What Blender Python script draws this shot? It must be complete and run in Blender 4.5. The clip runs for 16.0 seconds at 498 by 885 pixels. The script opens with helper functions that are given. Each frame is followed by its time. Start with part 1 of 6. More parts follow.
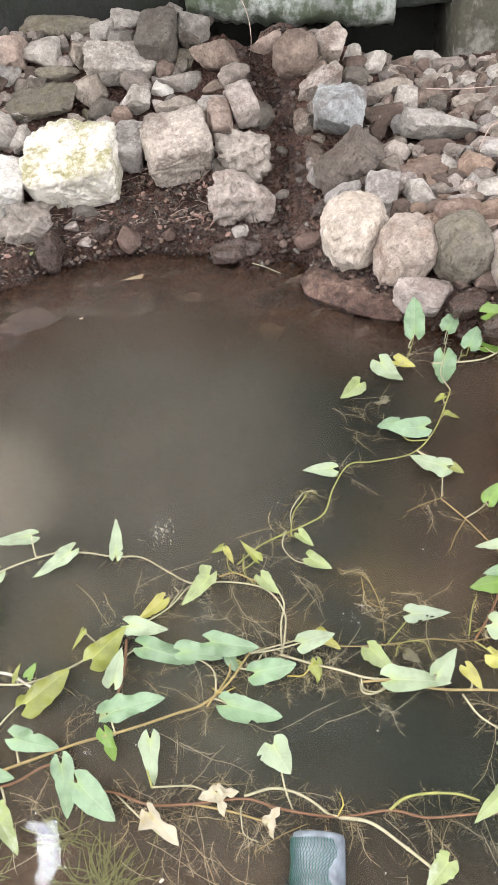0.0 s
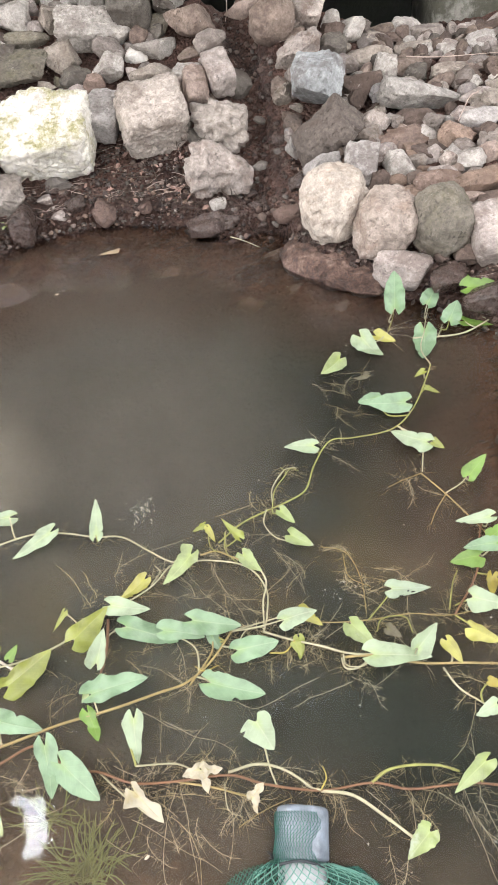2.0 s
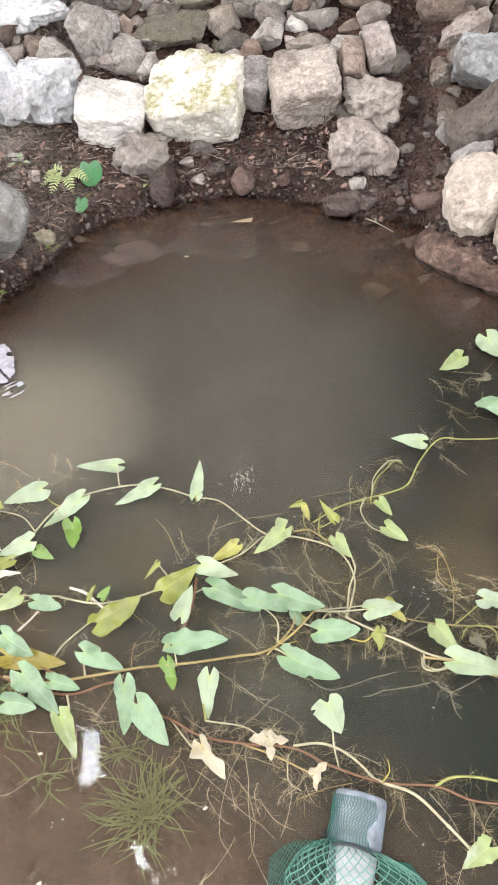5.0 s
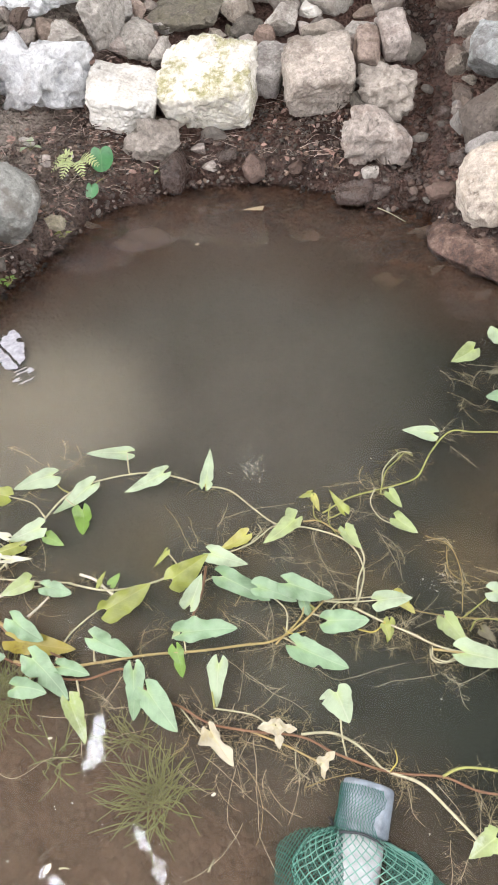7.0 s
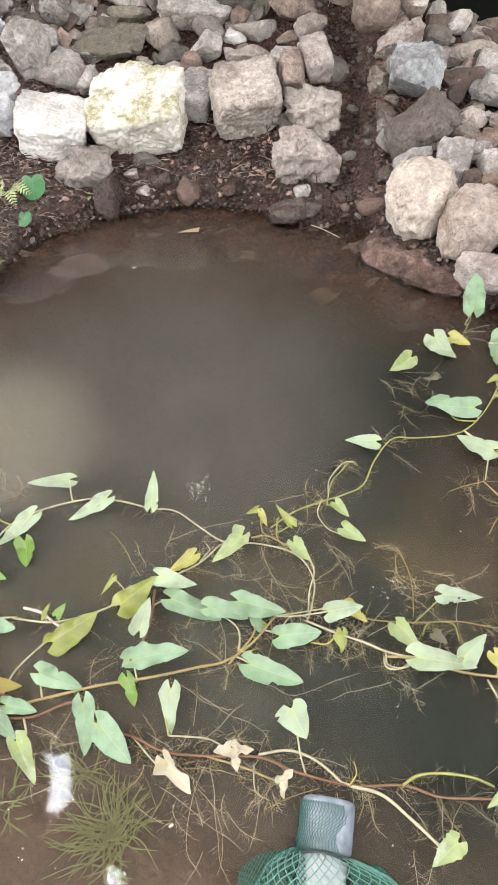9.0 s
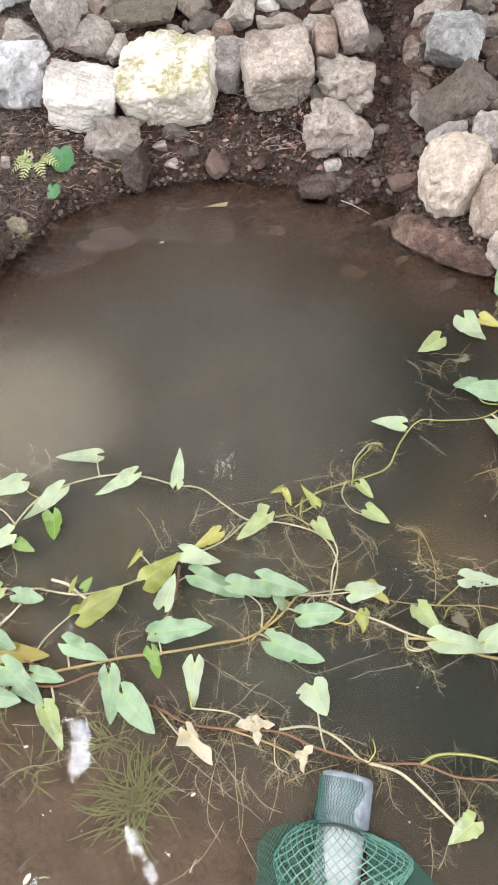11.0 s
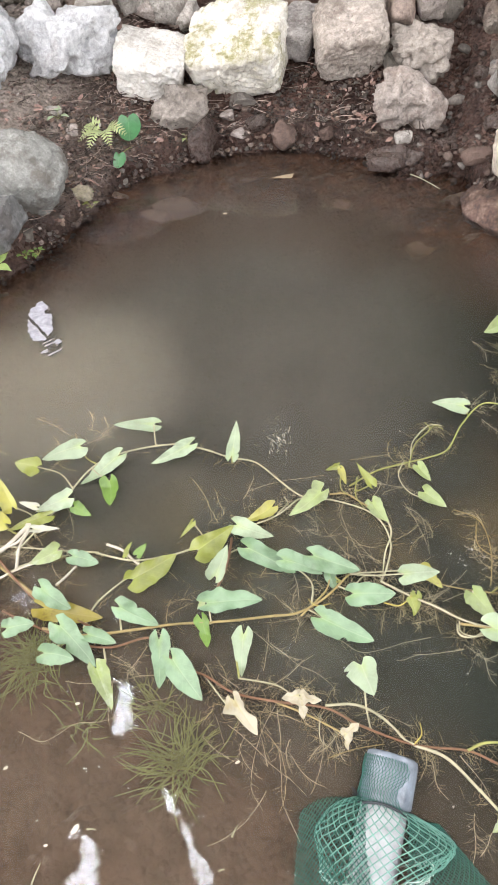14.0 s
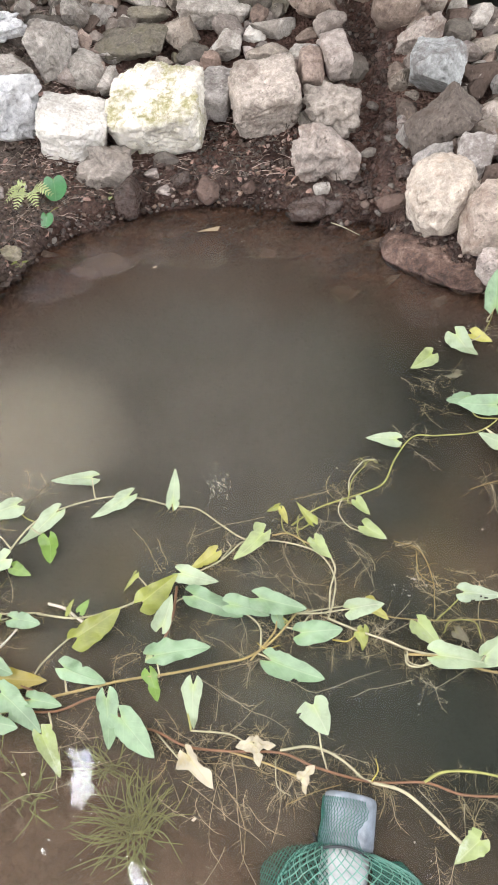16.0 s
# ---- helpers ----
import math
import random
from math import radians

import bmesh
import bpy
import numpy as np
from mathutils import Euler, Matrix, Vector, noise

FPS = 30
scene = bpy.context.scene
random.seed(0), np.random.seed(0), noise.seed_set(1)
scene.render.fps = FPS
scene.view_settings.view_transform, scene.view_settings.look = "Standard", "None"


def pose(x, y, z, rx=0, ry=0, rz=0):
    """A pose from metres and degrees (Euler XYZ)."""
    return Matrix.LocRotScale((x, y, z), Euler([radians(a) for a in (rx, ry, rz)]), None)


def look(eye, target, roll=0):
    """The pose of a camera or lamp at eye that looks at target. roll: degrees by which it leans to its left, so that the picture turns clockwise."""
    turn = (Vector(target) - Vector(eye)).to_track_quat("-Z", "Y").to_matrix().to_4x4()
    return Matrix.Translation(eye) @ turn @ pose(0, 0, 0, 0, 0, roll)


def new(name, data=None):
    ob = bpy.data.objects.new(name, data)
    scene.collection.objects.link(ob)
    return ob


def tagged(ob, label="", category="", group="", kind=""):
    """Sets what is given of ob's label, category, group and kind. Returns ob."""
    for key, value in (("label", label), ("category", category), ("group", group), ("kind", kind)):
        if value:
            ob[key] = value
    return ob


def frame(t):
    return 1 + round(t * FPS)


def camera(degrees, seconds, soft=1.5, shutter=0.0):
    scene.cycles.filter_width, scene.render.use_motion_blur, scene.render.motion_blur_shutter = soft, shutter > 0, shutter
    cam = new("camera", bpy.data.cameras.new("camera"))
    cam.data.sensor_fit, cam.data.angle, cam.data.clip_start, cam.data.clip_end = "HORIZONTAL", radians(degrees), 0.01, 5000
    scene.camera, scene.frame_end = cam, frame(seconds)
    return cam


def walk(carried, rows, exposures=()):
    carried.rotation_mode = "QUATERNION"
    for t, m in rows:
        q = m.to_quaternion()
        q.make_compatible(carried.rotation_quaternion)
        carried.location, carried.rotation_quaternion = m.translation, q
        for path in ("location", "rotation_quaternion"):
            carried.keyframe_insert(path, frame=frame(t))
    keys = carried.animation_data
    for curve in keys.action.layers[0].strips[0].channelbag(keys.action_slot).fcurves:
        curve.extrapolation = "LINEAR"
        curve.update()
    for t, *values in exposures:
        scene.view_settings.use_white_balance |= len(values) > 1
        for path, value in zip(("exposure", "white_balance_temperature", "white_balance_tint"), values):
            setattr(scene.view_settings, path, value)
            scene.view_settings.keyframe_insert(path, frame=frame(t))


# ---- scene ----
cam = camera(40.5, 16.0, soft=0.5)
PATH = [
    (0, (0.117, -0.164, 1.199), (0.027, 1.324, -0.134), -7.7),
    (0.5, (0.117, -0.161, 1.2), (0.06, 1.327, -0.134), -7.8),
    (1, (0.114, -0.155, 1.198), (0.081, 1.309, -0.163), -7.1),
    (1.5, (0.119, -0.151, 1.196), (0.093, 1.294, -0.186), -7.2),
    (2, (0.12, -0.151, 1.194), (0.077, 1.285, -0.198), -7.2),
    (2.5, (0.109, -0.153, 1.195), (-0.002, 1.257, -0.219), -6.8),
    (3, (0.088, -0.153, 1.205), (-0.169, 1.229, -0.217), -5.9),
    (3.5, (0.076, -0.15, 1.206), (-0.281, 1.215, -0.212), -6.8),
    (4, (0.074, -0.15, 1.2), (-0.284, 1.209, -0.223), -6.8),
    (4.5, (0.082, -0.155, 1.202), (-0.252, 1.215, -0.216), -6.8),
    (4.7, (0.084, -0.158, 1.202), (-0.236, 1.219, -0.212), -6.6),
    (6.8, (0.069, -0.159, 1.205), (-0.228, 1.203, -0.229), -5.9),
    (7, (0.068, -0.159, 1.204), (-0.253, 1.194, -0.234), -5.9),
    (7.5, (0.063, -0.158, 1.202), (-0.315, 1.155, -0.258), -5.9),
    (8, (0.053, -0.157, 1.199), (-0.388, 1.123, -0.273), -6.0),
    (8.5, (0.09, -0.155, 1.174), (-0.251, 1.201, -0.255), -6.3),
    (8.7, (0.099, -0.157, 1.179), (-0.1, 1.26, -0.219), -5.5),
    (10.8, (0.099, -0.149, 1.192), (-0.127, 1.225, -0.244), -6.6),
    (11, (0.088, -0.153, 1.197), (-0.171, 1.202, -0.251), -6.3),
    (11.5, (0.068, -0.154, 1.193), (-0.347, 1.11, -0.301), -7.1),
    (12, (0.076, -0.163, 1.187), (-0.368, 1.103, -0.296), -7.6),
    (12.5, (0.071, -0.162, 1.191), (-0.379, 1.114, -0.282), -7.1),
    (13, (0.066, -0.159, 1.189), (-0.393, 1.113, -0.284), -8.3),
    (13.5, (0.072, -0.157, 1.191), (-0.352, 1.129, -0.281), -8.8),
    (14, (0.072, -0.154, 1.191), (-0.328, 1.128, -0.291), -8.5),
    (14.5, (0.087, -0.156, 1.183), (-0.274, 1.164, -0.276), -8.2),
    (15, (0.088, -0.158, 1.189), (-0.198, 1.202, -0.249), -7.1),
    (15.5, (0.092, -0.158, 1.187), (-0.198, 1.211, -0.241), -7.2),
    (16, (0.096, -0.162, 1.189), (-0.159, 1.245, -0.209), -7.2),
]
walk(cam, [(t, look(eye, target, roll)) for t, eye, target, roll in PATH], exposures=[(0.0, 2.38, 6950, 13), (3.5, 2.42, 6950, 13), (8.0, 2.35, 6950, 13), (16.0, 2.35, 6950, 13)])

# ---- daylight: bright haze, soft sun ----
world = bpy.data.worlds.new("sky")
scene.world = world
world.use_nodes = True
wn = world.node_tree
sky = wn.nodes.new("ShaderNodeTexSky")
sky.sky_type, sky.sun_disc = "NISHITA", False
sky.sun_elevation, sky.sun_rotation = radians(69), radians(-55)
sky.air_density, sky.dust_density = 1.2, 3.0
pale = wn.nodes.new("ShaderNodeHueSaturation")
pale.inputs["Saturation"].default_value = 0.2
wn.links.new(sky.outputs[0], pale.inputs["Color"])
wn.links.new(pale.outputs[0], wn.nodes["Background"].inputs[0])
wn.nodes["Background"].inputs[1].default_value = 0.2
sun = new("sun", bpy.data.lights.new("sun", "SUN"))
sun.data.energy, sun.data.angle, sun.data.color = 0.36, radians(18), (0.97, 0.98, 1.0)
sun.matrix_world = look((-0.29, 0.2, 0.93), (0, 0, 0))


# ---- materials ----
class Nodes:
    """A material's node tree, built link by link."""

    def __init__(self, name):
        self.mat = bpy.data.materials.new(name)
        self.mat.use_nodes = True
        self.tree = self.mat.node_tree
        self.out = self.tree.nodes["Material Output"]
        self.main = self.tree.nodes["Principled BSDF"]

    def add(self, kind, **values):
        node = self.tree.nodes.new("ShaderNode" + kind)
        for key, value in values.items():
            if key in ("operation", "data_type", "blend_type", "feature", "noise_dimensions"):
                if key == "operation":
                    node.operation = value
                if key == "data_type":
                    node.data_type = value
                if key == "blend_type":
                    node.blend_type = value
                if key == "feature":
                    node.feature = value
            else:
                self.put(node.inputs[key.replace("_", " ")], value)
        return node

    def put(self, socket, value):
        if hasattr(value, "is_output"):
            self.tree.links.new(value, socket)
        elif isinstance(value, tuple) and len(value) == 3 and socket.type == "RGBA":
            socket.default_value = (*value, 1)
        else:
            socket.default_value = value

    def where(self, spread=9.0):
        """Object coordinates, shifted at random from object to object."""
        co = self.add("TexCoord").outputs["Object"]
        rnd = self.add("ObjectInfo").outputs["Random"]
        return self.add("VectorMath", operation="ADD").outputs[0], co, rnd, spread

    def coords(self, spread=9.0):
        total, co, rnd, spread = self.where(spread)
        node = total.node
        self.put(node.inputs[0], co)
        self.put(node.inputs[1], self.math("MULTIPLY", rnd, spread))
        return total

    def math(self, op, a, b=0.0):
        node = self.add("Math", operation=op)
        self.put(node.inputs[0], a)
        self.put(node.inputs[1], b)
        return node.outputs[0]

    def noise(self, vector, scale, detail=5.0, rough=0.6, distort=0.0):
        return self.add("TexNoise", Vector=vector, Scale=scale, Detail=detail, Roughness=rough, Distortion=distort).outputs["Fac"]

    def ramp(self, fac, *stops):
        node = self.add("ValToRGB", Fac=fac)
        while len(node.color_ramp.elements) < len(stops):
            node.color_ramp.elements.new(0.5)
        for el, (at, color) in zip(node.color_ramp.elements, stops):
            el.position, el.color = at, (*color, 1) if len(color) == 3 else color
        return node.outputs[0]

    def mix(self, fac, a, b, blend="MIX"):
        node = self.add("Mix", data_type="RGBA", blend_type=blend)
        for socket, value in ((node.inputs[0], fac), (node.inputs[6], a), (node.inputs[7], b)):
            self.put(socket, value)
        return node.outputs[2]

    def bump(self, height, strength, distance):
        node = self.add("Bump", Height=height, Strength=strength, Distance=distance)
        self.put(self.main.inputs["Normal"], node.outputs[0])

    def set(self, **values):
        for key, value in values.items():
            self.put(self.main.inputs[key.replace("_", " ")], value)
        return self.mat


def grey(v):
    return (v, v, v)


def shade(c, f):
    return tuple(min(0.95, v * f) for v in c)


def stone_material(name, colour, wet=0.0, moss=0.0, stain=(0.12, 0.09, 0.07), pits=1.0, grime=0.7):
    """Granular stone: soft mottling, pits, pale flecks, soil in patches."""
    n = Nodes(name)
    mean = sum(colour) / 3
    colour = tuple(min(0.82, (1.1 if mean > 0.5 else 1.0) * (0.86 * v + 0.14 * mean)) for v in colour)
    co = n.coords()
    own = n.add("NewGeometry").outputs["Random Per Island"]
    big = n.noise(co, 5, 3, 0.5)
    mid = n.noise(co, 34, 5, 0.6)
    fine = n.noise(co, 95, 5, 0.65)
    grit = n.noise(co, 240, 3, 0.7)
    col = n.ramp(big, (0.3, shade(colour, 0.8)), (0.5, colour), (0.7, shade(colour, 1.18)))
    col = n.mix(1.0, col, n.ramp(own, (0.0, grey(0.8)), (0.5, (1.0, 0.98, 0.95)), (1.0, (1.12, 1.1, 1.07))), "MULTIPLY")
    col = n.mix(0.45, col, n.ramp(mid, (0.33, grey(0.22)), (0.67, grey(0.78))), "OVERLAY")
    col = n.mix(0.4, col, n.ramp(fine, (0.33, grey(0.25)), (0.67, grey(0.75))), "OVERLAY")
    col = n.mix(0.26, col, n.ramp(grit, (0.3, grey(0.2)), (0.7, grey(0.8))), "OVERLAY")
    some = n.ramp(n.noise(co, 11, 4, 0.6), (0.42, grey(0.0)), (0.6, grey(1.0)))
    bent = n.add("VectorMath", operation="ADD")
    n.put(bent.inputs[0], co)
    n.put(bent.inputs[1], n.math("MULTIPLY", fine, 0.03))
    hole = n.ramp(n.add("TexVoronoi", Vector=bent.outputs[0], Scale=64.0).outputs["Distance"], (0.12, grey(1.0)), (0.3, grey(0.0)))
    hole = n.math("MULTIPLY", hole, some)
    col = n.mix(n.math("MULTIPLY", hole, 0.7 * min(1.0, pits)), col, shade(colour, 0.32))
    spot = n.ramp(n.add("TexVoronoi", Vector=bent.outputs[0], Scale=43.0).outputs["Distance"], (0.08, grey(0.8)), (0.17, grey(0.0)))
    spot = n.math("MULTIPLY", spot, n.ramp(n.noise(co, 8, 3), (0.5, grey(0.0)), (0.6, grey(1.0))))
    col = n.mix(spot, col, n.mix(0.45, shade(colour, 1.45), (0.55, 0.53, 0.49)))
    tint = n.ramp(n.noise(co, 14, 6, 0.7), (0.52, grey(0.0)), (0.64, grey(0.7)))
    col = n.mix(n.math("MULTIPLY", tint, 0.65), col, stain)
    soil = n.ramp(n.noise(co, 6.5, 8, 0.72), (0.52, grey(0.0)), (0.6, grey(grime)))
    col = n.mix(n.math("MULTIPLY", soil, 0.85), col, n.mix(0.55, stain, (0.09, 0.062, 0.048)))
    if moss:
        up = n.add("SeparateXYZ", Vector=n.add("NewGeometry").outputs["Normal"]).outputs["Z"]
        patch = n.ramp(n.noise(co, 7, 9, 0.75), (0.46, grey(0.0)), (0.6, grey(0.9)))
        patch = n.math("MULTIPLY", patch, n.math("ADD", 0.35 * moss, n.math("MULTIPLY", up, 0.65 * moss)))
        col = n.mix(n.math("MINIMUM", patch, 1.0), col, n.ramp(fine, (0.35, (0.25, 0.23, 0.11)), (0.65, (0.45, 0.425, 0.26))))
    if moss > 1:
        for spot_at, reach, tone in (((0.03, 0.1, 0.11), 0.085, (0.2, 0.19, 0.1)), ((0.05, -0.03, 0.11), 0.07, (0.42, 0.41, 0.17)), ((-0.02, -0.14, 0.06), 0.055, (0.3, 0.29, 0.13))):
            off = n.add("VectorMath", operation="DISTANCE")
            n.put(off.inputs[0], co)
            off.inputs[1].default_value = spot_at
            edge = n.math("ADD", off.outputs["Value"], n.math("MULTIPLY", n.math("SUBTRACT", n.noise(co, 18, 6, 0.7), 0.5), 0.16))
            col = n.mix(n.ramp(edge, (0.55 * reach, grey(0.8)), (reach, grey(0.0))), col, n.mix(0.35, tone, col))
    h = n.math("ADD", n.math("MULTIPLY", mid, 1.5), n.math("MULTIPLY", fine, 0.8))
    h = n.math("ADD", n.math("ADD", h, n.math("MULTIPLY", grit, 0.3)), n.math("MULTIPLY", hole, -0.5 * pits))
    n.bump(h, 0.8, 0.01)
    rough = n.ramp(fine, (0.3, grey(0.88 - 0.66 * wet)), (0.7, grey(0.97 - 0.5 * wet)))
    return n.set(Base_Color=col, Roughness=rough, Specular_IOR_Level=0.3 + 0.3 * wet)


STONE = {
    "white": stone_material("white_stone", (0.6, 0.585, 0.56), grime=0.35, pits=0.4, stain=(0.4, 0.37, 0.33)),
    "white_moss": stone_material("mossy_white_stone", (0.61, 0.59, 0.54), grime=0.6, pits=0.5, moss=1.5, stain=(0.4, 0.37, 0.28)),
    "rock_white": stone_material("pale_weathered_rock", (0.54, 0.555, 0.585), grime=0.4, stain=(0.28, 0.26, 0.25), pits=0.7),
    "cream": stone_material("cream_stone", (0.545, 0.475, 0.405), grime=0.3, stain=(0.4, 0.31, 0.24)),
    "light": stone_material("light_grey_stone", (0.375, 0.35, 0.325), grime=0.6, stain=(0.2, 0.17, 0.15)),
    "grey": stone_material("grey_stone", (0.33, 0.31, 0.3), stain=(0.15, 0.13, 0.12)),
    "blue_grey": stone_material("bluish_grey_stone", (0.35, 0.37, 0.38), stain=(0.17, 0.16, 0.16)),
    "grey_pink": stone_material("pinkish_grey_stone", (0.34, 0.295, 0.275), stain=(0.2, 0.15, 0.13)),
    "tan_block": stone_material("rough_tan_block", (0.365, 0.32, 0.285), stain=(0.22, 0.18, 0.15)),
    "pale_tan": stone_material("pale_tan_stone", (0.36, 0.31, 0.28), grime=0.8, stain=(0.19, 0.13, 0.105)),
    "tan": stone_material("tan_stone", (0.3, 0.26, 0.225), stain=(0.18, 0.14, 0.11)),
    "pink": stone_material("dusty_pink_stone", (0.32, 0.245, 0.21), stain=(0.18, 0.13, 0.11)),
    "red": stone_material("rusty_red_stone", (0.225, 0.16, 0.132), stain=(0.16, 0.1, 0.07)),
    "red_tan": stone_material("reddish_tan_stone", (0.25, 0.175, 0.135), stain=(0.18, 0.12, 0.09)),
    "brown": stone_material("brown_stone", (0.19, 0.145, 0.12), stain=(0.1, 0.07, 0.06)),
    "brown_grey": stone_material("brownish_grey_stone", (0.24, 0.205, 0.185), stain=(0.12, 0.1, 0.09)),
    "dark_brown": stone_material("dark_brown_stone", (0.125, 0.09, 0.075), stain=(0.08, 0.06, 0.05)),
    "tan_pink": stone_material("pinkish_tan_stone", (0.43, 0.355, 0.305), grime=0.5, stain=(0.26, 0.17, 0.125)),
    "olive": stone_material("olive_brown_stone", (0.185, 0.165, 0.135), moss=0.15, stain=(0.1, 0.09, 0.06)),
    "olive_tan": stone_material("olive_tan_stone", (0.33, 0.29, 0.22), moss=0.8, stain=(0.15, 0.12, 0.09)),
    "dark": stone_material("dark_stone", (0.13, 0.115, 0.1), stain=(0.05, 0.045, 0.04)),
    "dark_grey": stone_material("dark_grey_stone", (0.21, 0.195, 0.18), stain=(0.09, 0.08, 0.07)),
    "slate": stone_material("slate_brown_stone", (0.14, 0.115, 0.1), stain=(0.1, 0.085, 0.075)),
    "slate_wet": stone_material("damp_slate_stone", (0.175, 0.178, 0.178), wet=0.3, stain=(0.1, 0.1, 0.1)),
    "boulder": stone_material("smooth_grey_boulder", (0.285, 0.29, 0.275), grime=0.8, stain=(0.2, 0.19, 0.17), pits=0.4),
    "sunk": stone_material("silted_brown_stone", (0.2, 0.135, 0.1), wet=0.3, stain=(0.1, 0.07, 0.055)),
    "wet": stone_material("wet_dark_stone", (0.055, 0.033, 0.026), wet=1.1, stain=(0.04, 0.03, 0.025)),
    "wet_grey": stone_material("wet_grey_stone", (0.16, 0.14, 0.125), wet=0.6, stain=(0.07, 0.06, 0.05)),
    "red_wet": stone_material("wet_reddish_stone", (0.125, 0.08, 0.064), wet=0.4, stain=(0.1, 0.06, 0.05)),
}
STONE_WORDS = {
    "white": "chalky white building stone", "white_moss": "squared white block with yellow-green moss", "rock_white": "jagged pale grey weathered rock",
    "cream": "rounded cream limestone boulder", "light": "rough light grey rubble stone", "grey": "plain grey rubble stone",
    "blue_grey": "bluish grey angular stone", "grey_pink": "pinkish grey rubble stone", "tan_block": "squared tan stone block",
    "pale_tan": "pale tan rough stone", "tan": "tan rubble stone", "pink": "dusty pink rubble stone", "red": "rusty red flat stone",
    "red_tan": "reddish tan stone", "brown": "knobbly brown stone", "brown_grey": "brownish grey stone", "dark_brown": "dark brown stone",
    "tan_pink": "rounded pinkish tan stone", "olive": "olive-brown stone", "olive_tan": "olive tan stone with lichen", "dark": "dark angular stone", "dark_grey": "dark grey stone",
    "slate": "big dark faceted slate-brown stone", "slate_wet": "damp dark grey stone", "boulder": "smooth grey rounded boulder",
    "sunk": "silt-brown stone under shallow water", "wet": "wet dark stone", "wet_grey": "wet grey stone", "red_wet": "damp reddish stone",
}


def soil_material():
    n = Nodes("damp_soil")
    co = n.add("TexCoord").outputs["Object"]
    big = n.noise(co, 3.2, 5, 0.6)
    mid = n.noise(co, 22, 7, 0.7)
    fine = n.noise(co, 120, 6, 0.75)
    col = n.ramp(big, (0.35, (0.062, 0.036, 0.03)), (0.55, (0.155, 0.09, 0.072)), (0.7, (0.26, 0.165, 0.135)))
    col = n.mix(0.8, col, n.ramp(mid, (0.32, grey(0.25)), (0.68, grey(0.75))), "OVERLAY")
    col = n.mix(0.7, col, n.ramp(fine, (0.35, grey(0.2)), (0.7, grey(0.85))), "OVERLAY")
    low = n.add("SeparateXYZ", Vector=co).outputs["Z"]
    high = n.math("ADD", n.math("MULTIPLY", n.math("SUBTRACT", mid, 0.5), 0.08), low)
    wet = n.ramp(high, (0.03, grey(1.0)), (0.13, grey(0.0)))
    flow = n.ramp(n.math("ABSOLUTE", n.math("SUBTRACT", n.add("SeparateXYZ", Vector=co).outputs["X"], 0.2)), (0.05, grey(1.0)), (0.14, grey(0.0)))
    flow = n.math("MULTIPLY", flow, n.ramp(n.math("SUBTRACT", n.add("SeparateXYZ", Vector=co).outputs["Y"], 2.0), (0.0, grey(0.0)), (0.15, grey(1.0))))
    flow = n.math("MULTIPLY", flow, n.math("GREATER_THAN", low, 0.0))
    soaked = n.math("MAXIMUM", wet, n.math("MULTIPLY", flow, 0.3))
    wet = n.math("MAXIMUM", wet, flow)
    col = n.mix(n.math("MULTIPLY", soaked, 0.8), col, n.mix(0.35, (0.03, 0.019, 0.015), col))
    north_bank = n.ramp(n.math("SUBTRACT", n.add("SeparateXYZ", Vector=co).outputs["Y"], 1.6), (0.1, grey(0.0)), (0.35, grey(1.0)))
    west = n.math("MULTIPLY", north_bank, n.ramp(n.math("ADD", n.math("MULTIPLY", n.add("SeparateXYZ", Vector=co).outputs["X"], -1.0), n.math("SUBTRACT", n.math("MULTIPLY", n.math("SUBTRACT", big, 0.5), 0.5), 0.97)), (0.0, grey(0.0)), (0.34, grey(0.95))))
    col = n.mix(west, col, n.ramp(fine, (0.3, (0.22, 0.18, 0.155)), (0.7, (0.54, 0.465, 0.41))))
    bed = n.mix(0.35, n.ramp(n.noise(co, 9, 6, 0.65, 0.8), (0.35, (0.1, 0.066, 0.05)), (0.62, (0.34, 0.225, 0.165))), (0.22, 0.148, 0.11))
    north = n.ramp(n.add("SeparateXYZ", Vector=co).outputs["Y"], (0.55, grey(1.0)), (1.0, (0.62, 0.45, 0.37)))
    bed = n.mix(1.0, bed, north, "MULTIPLY")
    col = n.mix(n.ramp(n.math("ADD", n.math("MULTIPLY", low, 20.0), 0.5), (0.3, grey(1.0)), (0.5, grey(0.0))), col, bed)
    deep = n.ramp(n.math("ADD", n.math("MULTIPLY", low, -12.0), n.math("MULTIPLY", n.math("SUBTRACT", big, 0.5), 0.6)), (0.48, grey(0.0)), (1.0, grey(1.0)))
    col = n.mix(deep, col, (0.15, 0.137, 0.118))
    clod = n.add("TexVoronoi", Vector=co, Scale=70.0).outputs["Distance"]
    h = n.math("ADD", n.math("MULTIPLY", mid, 2.0), n.math("ADD", n.math("MULTIPLY", fine, 0.8), n.math("MULTIPLY", clod, -1.6)))
    n.bump(h, 1.0, 0.02)
    damp = n.math("SUBTRACT", 0.9, n.math("MULTIPLY", wet, n.ramp(mid, (0.4, grey(0.8)), (0.65, grey(0.62)))))
    return n.set(Base_Color=col, Roughness=damp, Specular_IOR_Level=n.math("ADD", 0.18, n.math("MULTIPLY", wet, 0.6)))


